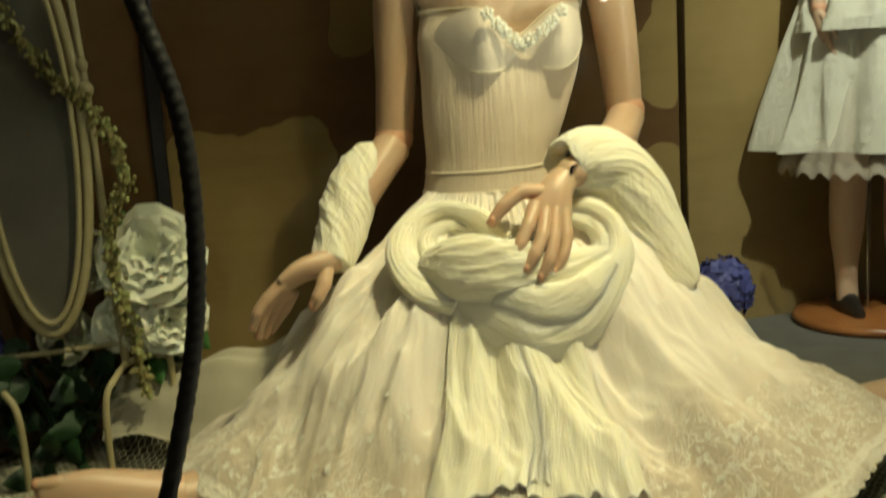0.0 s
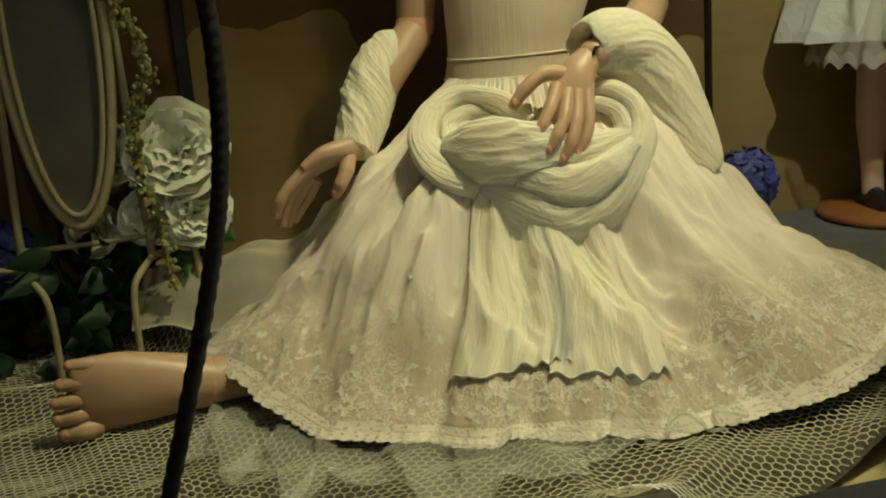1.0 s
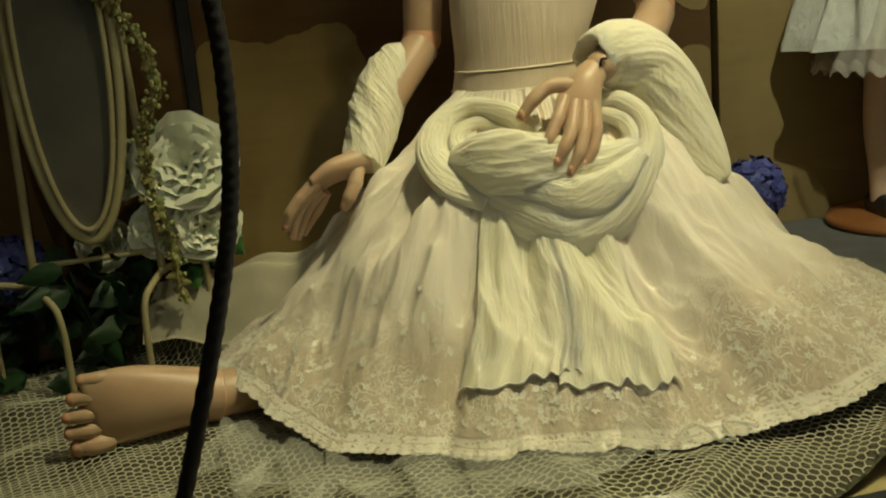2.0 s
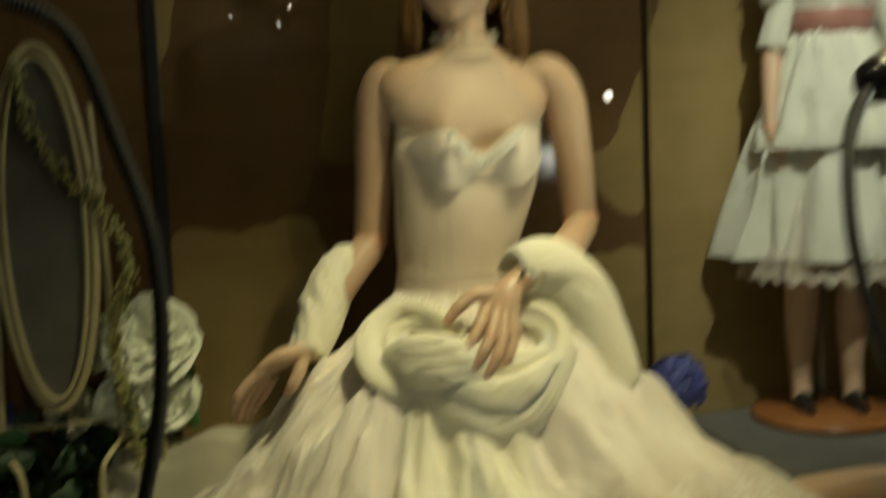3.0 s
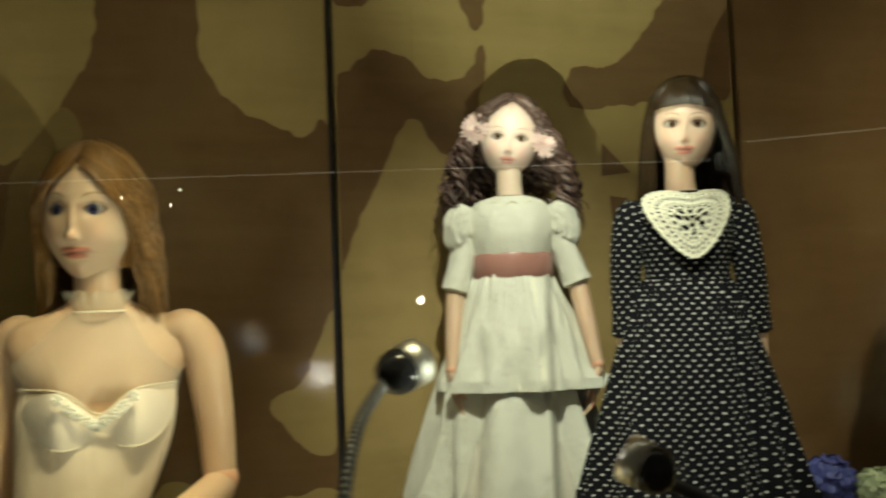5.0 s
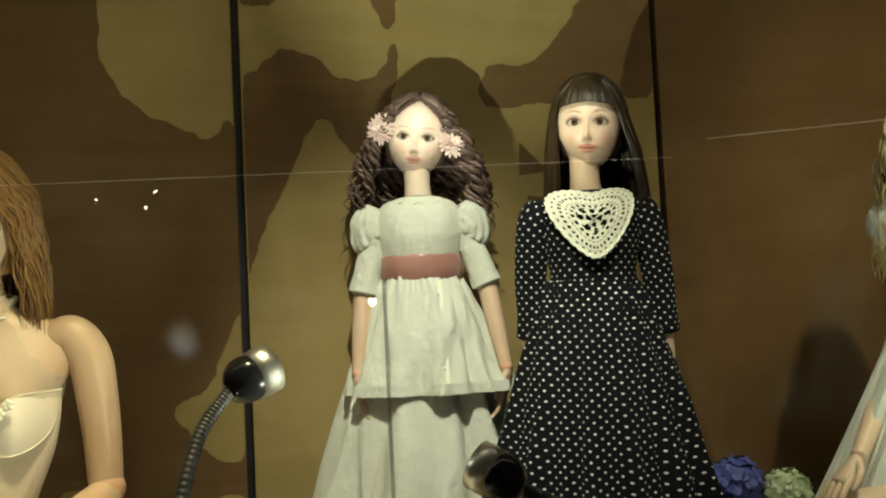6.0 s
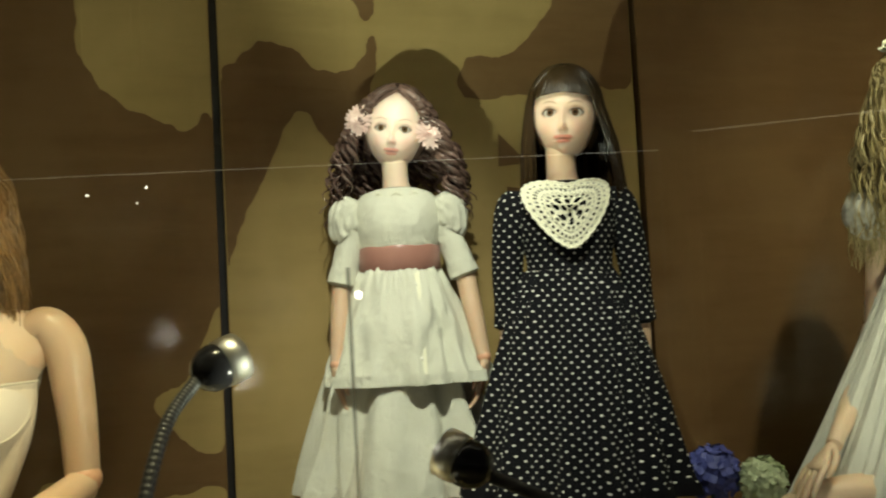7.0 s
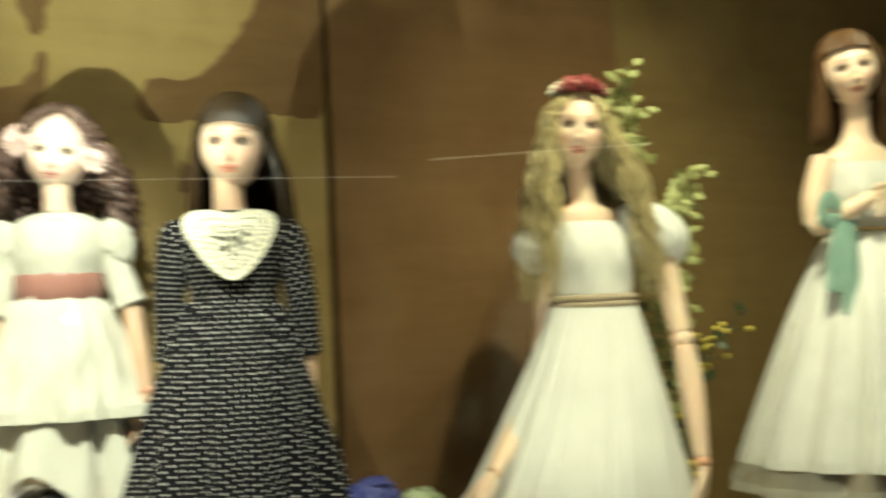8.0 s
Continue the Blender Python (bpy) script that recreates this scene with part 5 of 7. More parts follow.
            b.ball(tip - side * (r * 0.62), (r * 0.50, r * 0.32, r * 0.46), SKIN, 6, 8)
    # head and hair
    rot = pose(0, 0, 0, 2, 2, -7)
    c, r = (0.048, 0.928, 0.553), (0.0465, 0.050, 0.067)
    f = Features(0.070, -0.30, -0.535, 0.195, 0.052, 0.405, 1.85)
    head(b, c, r, rot, f, face_paint("seated_doll_face", (0.56, 0.40, 0.275), (0.63, 0.46, 0.325), f, (0.50, 0.16, 0.11), (0.20, 0.11, 0.05), (0.70, 0.36, 0.24), (0.20, 0.10, 0.065), 0.9, 0.25), eye_mat("slate_blue_eye", (0.040, 0.042, 0.095), (0.30, 0.26, 0.23)), (1, 0))
    hair_cap(b, c, r, rot, HAIR_AUBURN, 66, 1.04)
    for i in range(90):
        sgn = 1 if i % 2 else -1
        a = radians(sgn * U(66, 86))
        fall(b, c, r, rot, (sgn * U(2, 10), U(34, 50)), (math.degrees(a), U(80, 100)), (c[0] + math.sin(a) * 0.054 + 0.004, c[1] - math.cos(a) * 0.05 + 0.012, U(0.455, 0.50)), HAIR_AUBURN, U(0.0009, 0.0016), wave=0.008, turns=1.9, steps=22, out=1.07 + U(0, 0.03))
    for i in range(46):
        u = i / 46
        C = spline([scalp(c, r, rot, U(6, 12), 30 + 8 * u, 1.07), scalp(c, r, rot, -14 - 8 * u, 46 + 6 * u, 1.10), scalp(c, r, rot, -38 - 6 * u, 66 + 6 * u, 1.12), scalp(c, r, rot, -62 - 8 * u, 88 + U(0, 8), 1.10), scalp(c, r, rot, -76, 112 + U(0, 8), 1.12)], 16)
        b.tube(C, list(np.linspace(0.0014, 0.0007, 16)), HAIR_AUBURN, 5, 0, True)
    for i in range(900):
        sgn = 1 if i % 2 else -1
        az = U(62, 178) if i > 400 else U(60, 84)
        start = (sgn * U(0, 25), U(12, 42)) if az < 110 else (sgn * U(20, 170), U(5, 30))
        to = (sgn * az, U(72, 98))
        a = radians(sgn * az)
        lift = U(0.95, 1.12)
        low = U(0.442, 0.490)
        end = (c[0] + math.sin(a) * 0.052 * lift + 0.004, c[1] - math.cos(a) * 0.048 * lift + 0.016, low)
        fall(b, c, r, rot, start, to, end, HAIR_AUBURN, U(0.0007, 0.0014), wave=U(0.003, 0.007), turns=U(1.5, 2.6), steps=22, n=4, out=1.06 + U(0, 0.06))
    return b.thing("doll", "seated auburn-haired ball-jointed doll in an ivory lace dress", "doll")


seated_doll()


def pleated_front():
    """The cream inner ruffle that spills down the middle of the skirt, in two tongues with frilled ends."""
    b = Build()
    for p0, p1, s1, w in ((-0.36, 0.14, 0.84, 1), (0.06, 0.50, 0.87, 2)):
        u, v = np.meshgrid(np.linspace(0, 1, 150), np.linspace(0, 1, 70))
        phi = p0 + (p1 - p0) * (0.5 + (u - 0.5) * (0.80 + 0.20 * v)) + 0.03 * np.sin(9 * v + w)
        s = 0.16 + (s1 - 0.16) * v + 0.008 * ripple(u, 0 * v, 60 + w, 13) * v ** 2
        P = skirt_point(phi, s)
        pleat = 0.5 + 0.5 * np.sin(9 * u + 2.4 * np.sin(3.2 * u + w) + 1.1 * v + 0.8 * ripple(u, v * 0.6, 66 + w, 5)) * (0.55 + 0.45 * np.sin(5 * u + 2 * w + 2 * v))
        frill = np.clip((v - 0.88) / 0.12, 0, 1)
        P[..., 2] += 0.006 - 0.0052 * v ** 2 + 0.008 * pleat * (1 - 0.60 * v) + 0.0036 * (0.5 - np.abs(ripple(u + 0.1 * np.sin(4 * v), v * 0.22, 68 + w, 10))) + 0.0020 * frill * (1 + np.sin(31 * u + 5 * np.sin(6 * u + w))) + 0.0004 * np.sin(60 * u + 9 * v + 3 * np.sin(7 * v)) * (1 - frill) * np.sin(np.pi * np.clip(v + 0.1, 0, 1)) + 0.0022 * ripple(u * 1.1, v * 0.6, 62 + w, 16)
        P[..., 1] -= 0.0012 * frill * (1 + np.cos(37 * u))
        b.tube(P[-1], [0.0009] * 150, SILK_THREAD, 6, 0, True)
        b.grid(P, GAUZE, uv=np.dstack(np.meshgrid(np.linspace(0, 0.12, 151), np.linspace(0, 0.14, 70))))
    return b.thing("ruffled_panel", "cream gauze panel with frilled ends lying on the skirt", "cloth panel")


def pleats(k, twist, seed):
    """Irregular creases of crumpled gauze: they wander, branch and die out along the roll."""
    q = np.random.default_rng(seed)
    w = [(m, q.uniform(0.7, 1.3) * (4 / m) ** 0.62, q.uniform(0, 6.28), q.uniform(0.4, 1.0) * twist, int(q.integers(1, 9999))) for m in (2, 4, 7, 11, 15, 20, 27, 35, 44)]

    def f(u, a):
        out, cx, cy = 0, np.cos(a) + 5 * u, np.sin(a) - 3 * u
        for m, g, ph, s, sd in w:
            x = m * a + ph + m * 6.28 * s * u * 0.35 + 1.5 * ripple(cx, cy, sd, 1.6)
            live = np.clip(0.45 + 0.75 * ripple(cx * 1.2, cy * 1.2, sd + 1, 2.0), 0, 1.2)
            out = out + g * live * (0.7 - 1.4 * np.abs(np.sin(x * 0.5)) ** 0.75)
        return 1 + k * out

    return f


def band(b, pts, rad, seed, k=0.060, twist=0.9, wide=(0, 0, 1)):
    b.tube(pts, rad, GAUZE, 220, 120, True, pleats(k, twist, seed), wide)


def sleeve_cuff(b, c, axis, r):
    """A turned-in rolled edge where an arm comes out of the wrapped cloth."""
    axis = Vector(axis).normalized()
    s = axis.orthogonal().normalized()
    w = axis.cross(s)
    c = Vector(c)
    n, rows = 64, []
    for depth, k in ((-0.006, 0.97), (-0.001, 1.02), (0.002, 0.98), (0.002, 0.90), (-0.001, 0.76), (-0.004, 0.62), (-0.010, 0.46)):
        rows.append([tuple(c + axis * (depth + 0.0012 * math.sin(5 * f + 1)) + (s * math.cos(f) + w * math.sin(f)) * r * k * (1 + 0.05 * math.sin(4 * f) + 0.03 * math.sin(9 * f))) for f in np.linspace(0, 2 * math.pi, n, endpoint=False)])
    b.grid(rows, GAUZE, True, np.dstack(np.meshgrid(np.linspace(0, 6.3 * r, n + 1), np.linspace(0, 0.03, 7))))


def shawl():
    """One long gauze shawl: wrapped round both forearms and bunched in a loose ring on the lap."""
    b = Build()
    b.tube([(-0.064, 0.912, 0.276), (-0.072, 0.902, 0.266), (-0.085, 0.884, 0.243), (-0.093, 0.868, 0.218), (-0.103, 0.849, 0.190)], [(0.010, 0.012), (0.0205, 0.021), (0.0235, 0.0225), (0.0225, 0.0220), (0.0195, 0.0190)], GAUZE, 150, 220, True, pleats(0.058, 4.5, 1))
    sleeve = [(0.0900, 0.822, 0.2625), (0.1060, 0.834, 0.2640), (0.1290, 0.846, 0.2545), (0.1480, 0.849, 0.2310), (0.1640, 0.845, 0.2000), (0.1810, 0.838, 0.1700), (0.1900, 0.834, 0.1560), (0.1930, 0.833, 0.1520)]
    b.tube(sleeve, [(0.0205, 0.0205), (0.0270, 0.0255), (0.0320, 0.0290), (0.0345, 0.0260), (0.0305, 0.0200), (0.0215, 0.0130), (0.0120, 0.0080), (0.002, 0.002)], GAUZE, 150, 220, False, pleats(0.060, 1.2, 2))
    sleeve_cuff(b, sleeve[0], (-0.80, -0.58, -0.10), 0.0200)
    band(b, [(0.038, 0.800, 0.207), (0.020, 0.806, 0.225), (-0.010, 0.824, 0.231), (-0.032, 0.818, 0.220), (-0.041, 0.803, 0.200), (-0.026, 0.793, 0.180), (0.001, 0.787, 0.166)], [(0.012, 0.006), (0.0105, 0.005), (0.0095, 0.005), (0.0125, 0.006), (0.0155, 0.0085), (0.0200, 0.011), (0.0170, 0.011)], 3)
    band(b, [(0.022, 0.806, 0.214), (-0.004, 0.816, 0.219), (-0.021, 0.811, 0.209), (-0.015, 0.801, 0.195), (0.010, 0.789, 0.188)], [(0.006, 0.004), (0.006, 0.004), (0.008, 0.005), (0.010, 0.006), (0.010, 0.006)], 13)
    band(b, [(-0.024, 0.797, 0.192), (0.006, 0.781, 0.190), (0.042, 0.776, 0.186), (0.083, 0.787, 0.184), (0.120, 0.801, 0.190)], [(0.015, 0.010), (0.029, 0.016), (0.027, 0.015), (0.019, 0.012), (0.011, 0.009)], 4)
    band(b, [(-0.010, 0.790, 0.176), (0.028, 0.778, 0.154), (0.059, 0.772, 0.138), (0.090, 0.776, 0.145), (0.114, 0.785, 0.166), (0.129, 0.801, 0.193), (0.126, 0.811, 0.215), (0.109, 0.819, 0.229), (0.090, 0.823, 0.226)], [(0.014, 0.010), (0.024, 0.013), (0.026, 0.014), (0.023, 0.013), (0.018, 0.011), (0.0130, 0.009), (0.0085, 0.008), (0.0075, 0.007), (0.006, 0.005)], 7)
    band(b, [(0.000, 0.788, 0.160), (0.034, 0.779, 0.141), (0.062, 0.775, 0.124), (0.085, 0.779, 0.131), (0.106, 0.786, 0.151)], [(0.009, 0.008), (0.013, 0.010), (0.0145, 0.011), (0.013, 0.010), (0.008, 0.007)], 8)
    band(b, [(0.092, 0.818, 0.220), (0.110, 0.814, 0.213), (0.115, 0.803, 0.197), (0.094, 0.793, 0.184), (0.067, 0.785, 0.178)], [(0.006, 0.005), (0.0075, 0.006), (0.0085, 0.007), (0.010, 0.008), (0.008, 0.006)], 5)
    band(b, [(0.030, 0.771, 0.174), (0.066, 0.767, 0.161), (0.098, 0.773, 0.172), (0.121, 0.788, 0.188)], [(0.014, 0.007), (0.020, 0.009), (0.015, 0.009), (0.008, 0.006)], 10)
    band(b, [(-0.022, 0.793, 0.180), (-0.008, 0.788, 0.160), (0.006, 0.786, 0.146), (0.024, 0.783, 0.144)], [(0.011, 0.009), (0.016, 0.010), (0.017, 0.010), (0.010, 0.007)], 9)
    return b.thing("shawl", "long cream gauze shawl round the arms, bunched on the lap", "shawl")


def veil_tail():
    """The sheer cloth that trails behind the skirt towards the mirror."""
    b = Build()
    u, v = np.meshgrid(np.linspace(0, 1, 90), np.linspace(0, 1, 60))
    x = -0.06 - 0.275 * u
    y = 0.90 + 0.055 * u + 0.085 * (v - 0.5)
    crease = np.sin(17 * v + 3 * u + 2 * np.sin(4 * u)) + 0.6 * np.sin(31 * v - 5 * u) + 0.4 * ripple(x, y, 42, 140)
    z = 0.006 + (0.075 * (1 - u) ** 2.5 + 0.080 - 0.020 * u ** 6) * np.sin(np.pi * np.clip(v, 0.03, 0.97)) ** 0.6 + 0.0034 * crease + 0.004 * ripple(x, y, 41, 60)
    b.grid(np.dstack([x, y, z]), VEIL)
    return b.thing("trailing_veil", "pale sheer chiffon trailing on the floor beside the skirt", "veil")


pleated_front()
shawl()
veil_tail()


# ---------------------------------------------------------------- the standing dolls
def blossom(b, c, r, mat, n=26, up=(0, -1, 0.2), seed=0, full=1.0):
    """A full blossom of cupped petals round a heart."""
    g = np.random.default_rng(seed)
    axis = Vector(up).normalized()
    side = axis.orthogonal().normalized()
    c = Vector(c)
    for i in range(n):
        ring = i / n
        a = 2.4 * i + g.uniform(-0.2, 0.2)
        tilt = 0.35 + 1.0 * ring + g.uniform(-0.12, 0.12)
        d = Matrix.Rotation(a, 3, axis) @ side
        out = (axis * math.cos(tilt) + d * math.sin(tilt)).normalized()
        w = axis.cross(d)
        ln, wd = r * (0.55 + 0.45 * ring) * g.uniform(0.85, 1.1), full * r * (0.36 + 0.26 * ring)
        P = []
        for u in np.linspace(0, 1, 6):
            row = []
            for s in np.linspace(-1, 1, 6):
                k = math.sin(math.pi * min(0.97, 0.12 + 0.8 * u)) ** 0.7
                p = c + out * ln * u + w * wd * k * s - out.cross(w) * (wd * 0.35 * s * s * (1 if ring < 0.6 else 0.4) - 0.18 * ln * u * u * ring) + out * (-0.10 * ln * abs(s) ** 3) + axis * (0.05 * r * math.sin(9 * s + i) * u)
                row.append(tuple(p))
            P.append(row)
        b.grid(P, mat)


def leaf(b, base, tip, width, mat, sag=0.2):
    base, tip = Vector(base), Vector(tip)
    d = tip - base
    w = d.cross(Vector((0, -1, 0.3))).normalized()
    n = d.cross(w).normalized()
    P = []
    for u in np.linspace(0, 1, 7):
        k = math.sin(math.pi * (0.05 + 0.93 * u) ** 0.8) * width
        mid = base + d * u - Vector((0, 0, sag * d.length * u * u))
        P.append([tuple(mid + w * k * s + n * (abs(s) * k * 0.35)) for s in (-1, -0.5, 0, 0.5, 1)])
    b.grid(P, mat)


def curly_doll():
    b = Build()
    x0, y0 = 0.470, 1.135
    # shoes, stockings, stand-side legs
    for dx in (-0.036, 0.024):
        b.tube([(x0 + dx, y0 - 0.004, 0.062), (x0 + dx, y0, 0.10), (x0 + dx + 0.001, y0 + 0.002, 0.15), (x0 + dx + 0.004, y0, 0.24)], [0.0115, 0.0125, 0.0185, 0.020], SKIN, 16, 20)
        b.tube([(x0 + dx, y0 + 0.012, 0.058), (x0 + dx, y0 - 0.012, 0.056), (x0 + dx, y0 - 0.040, 0.052)], [(0.014, 0.013), (0.0155, 0.0105), (0.009, 0.006)], SHOE, 16, 16)
    # skirts, from the inside out
    skirt(b, (x0 - 0.006, y0), 0.36, 0.208, 0.055, 0.102, ORGANZA, 16, 0.07, 1.0, 5, 16, 150, ruffle=0.004)
    skirt(b, (x0 - 0.004, y0), 0.48, 0.232, 0.045, 0.110, SATIN, 7, 0.26, 0.85, 2, 50, 300, (-0.004, 0), 0.72, crumple=0.055)
    skirt(b, (x0, y0), 0.492, 0.357, 0.042, 0.095, SATIN, 8, 0.20, 0.85, 3, 46, 300, (0.004, -0.006), 0.78, crumple=0.060)
    torso(b, [(x0, y0, 0.482, 0.043, 0.033, 0), (x0, y0, 0.505, 0.044, 0.034, 0.001), (x0, y0, 0.535, 0.050, 0.036, 0.006), (x0, y0 + 0.002, 0.560, 0.050, 0.033, 0.003), (x0, y0 + 0.004, 0.574, 0.040, 0.027, 0), (x0 + 0.001, y0 + 0.004, 0.580, 0.024, 0.021, 0)], SATIN)
    t = np.linspace(0, 2 * math.pi, 60, endpoint=False)
    # rose satin sash: one broad band with rolled edges
    rows = []
    for z, k in ((0.484, 1.03), (0.486, 1.075), (0.498, 1.06), (0.510, 1.07), (0.5125, 1.03)):
        rows.append(np.stack([x0 + 0.0445 * k * np.cos(t), y0 + 0.035 * k * np.sin(t), np.full(60, z) + 0.0006 * np.sin(7 * t)], 1))
    b.grid(rows, SASH, True)
    # lace placket down the upper tier
    P = [[(x0 + 0.016 + dx + 0.004 * v, y0 - 0.0345 - 0.041 * v ** 0.9 - 0.0022 * math.cos(dx * 200), 0.482 - 0.124 * v) for dx in (-0.0055, -0.0028, 0, 0.0028, 0.0055)] for v in np.linspace(0, 1, 24)]
    b.grid(P, LACE)
    for v in (0.12, 0.34, 0.56, 0.78):
        b.ball((x0 + 0.016 + 0.004 * v, y0 - 0.0375 - 0.041 * v ** 0.9, 0.482 - 0.124 * v), (0.0022, 0.0014, 0.0022), SILK_THREAD, 6, 8)
    # scalloped neckline stitching
    b.tube(np.stack([x0 + 0.0405 * np.cos(t), y0 + 0.0035 + 0.0295 * np.sin(t), 0.5735 - 0.0050 * np.abs(np.sin(6 * t))], 1), [0.0010] * 60, LACE, 5, 0, False)
    # arms and puffed sleeves
    for sgn, sh, el, wr in ((-1, (0.424, 1.138, 0.562), (0.402, 1.132, 0.470), (0.394, 1.110, 0.382)), (1, (0.516, 1.138, 0.562), (0.545, 1.132, 0.475), (0.560, 1.108, 0.382))):
        s, e, w = Vector(sh), Vector(el), Vector(wr)
        puff = lambda u, a: 1 + 0.075 * (0.9 - 1.5 * np.abs(np.sin(4.5 * a + 2 * u + np.sin(2 * a + 9 * u))) + 0.6 * np.sin(13 * a - 5 * u)) * math.sin(math.pi * min(1, u * 1.6)) + 0.045 * (0.5 - np.abs(np.sin(1.5 * a + 17 * u + np.sin(2 * a))))
        b.tube([s, s.lerp(e, 0.12) + Vector((sgn * 0.008, 0, 0.002)), s.lerp(e, 0.32) + Vector((sgn * 0.006, 0, 0)), s.lerp(e, 0.42), s.lerp(e, 0.7), e.lerp(s, 0.02)], [0.015, 0.0210, 0.0198, 0.0160, 0.0160, 0.0175], SATIN, 60, 70, True, puff)
        b.tube([e.lerp(s, 0.12), e, e.lerp(w, 0.5), w], [0.0115, 0.0115, 0.0105, 0.0075], SKIN, 14, 18)
        b.ball(w, (0.0082,) * 3, BLUSH, 8, 10)
        hand(b, w, (sgn * 0.02 - 0.05, -0.15, -1), (-sgn * 0.2, -1, 0), (-sgn * 0.8, 0.1, -0.3), 0.056, SKIN)
    b.tube([(x0 + 0.001, y0 + 0.002, 0.572), (x0, y0, 0.59), (x0, y0 - 0.002, 0.62)], [0.0185, 0.0150, 0.0155], SKIN_FAIR, 18, 14)
    b.tube(np.stack([x0 + 0.0175 * np.cos(t), y0 + 0.001 + 0.0175 * np.sin(t), np.full(60, 0.580)], 1), [0.0007] * 60, LASH, 5, 0, False)
    rot = pose(0, 0, 0, -2, 8, -4)
    c, r = (x0 + 0.003, y0 + 0.006, 0.651), (0.0370, 0.041, 0.0475)
    f = Features(-0.13, -0.46, -0.68, 0.185, 0.058, 0.39, 1.5)
    head(b, c, r, rot, f, face_paint("curly_doll_face", (0.70, 0.53, 0.44), (0.77, 0.60, 0.51), f, (0.60, 0.24, 0.20), (0.30, 0.19, 0.13), (0.82, 0.44, 0.36), (0.50, 0.32, 0.24), 0.45, 0.45), eye_mat("hazel_eye", (0.110, 0.065, 0.030)))
    hair_cap(b, c, r, rot, HAIR_BROWN, 62, 1.03)
    for i in range(120):
        sgn = 1 if i % 2 else -1
        az = U(56, 178)
        to, start = (sgn * az, U(62, 88)), ((sgn * U(2, 30), U(10, 34)) if az < 115 else (sgn * U(20, 170), U(4, 30)))
        a, far = radians(sgn * az), U(0.8, 1.0)
        end = (c[0] + math.sin(a) * 0.088 * far, c[1] - math.cos(a) * 0.040 * far + 0.008, U(0.545, 0.605) - 0.012 * abs(math.sin(a)))
        fall(b, c, r, rot, start, to, end, HAIR_BROWN, U(0.0026, 0.0034), curl=U(0.0055, 0.0075), turns=U(8, 11), steps=150, n=6, out=1.05 + U(0, 0.08), sag=0.4)
    for i in range(150):
        sgn, u = (1 if i % 2 else -1), i / 150
        C = spline([scalp(c, r, rot, sgn * (2 + 160 * u ** 2), 4 + 30 * (1 - u), 1.05 + 0.02 * u), scalp(c, r, rot, sgn * (34 + 80 * u), 40 - 6 * u, 1.085), scalp(c, r, rot, sgn * (56 + 70 * u), 62, 1.11), scalp(c, r, rot, sgn * (68 + 60 * u), 84 + U(0, 10), 1.14 + U(0, 0.04))], 16)
        b.tube(C, list(np.linspace(0.0013, 0.0010, 16)), HAIR_BROWN, 5, 0, True)
    for sgn in (-1, 1):
        p = scalp(c, r, rot, sgn * 62, 88 if sgn < 0 else 96, 1.26)
        axis = Vector((sgn * 0.55, -1, 0.1)).normalized()
        side = axis.orthogonal().normalized()
        for ring in range(5):
            for q in range(7 + 3 * ring):
                d = Matrix.Rotation(6.28 * q / (7 + 3 * ring) + 0.5 * ring + U(-0.1, 0.1), 3, axis) @ side
                o = Vector(p) + axis * 0.005 * (1 - ring / 4)
                ln = 0.0062 + 0.0034 * ring
                leaf(b, o + d * 0.001, o + d * ln + axis * 0.006 * (1 - ring / 5) , 0.0020 + 0.0004 * ring, ROSE_PINK, 0.0)
        b.ball(Vector(p) + axis * 0.004, (0.004,) * 3, ROSE_PINK, 6, 8)
    return b.thing("doll", "curly brown-haired doll in a tiered ivory satin dress with rose sash", "doll")


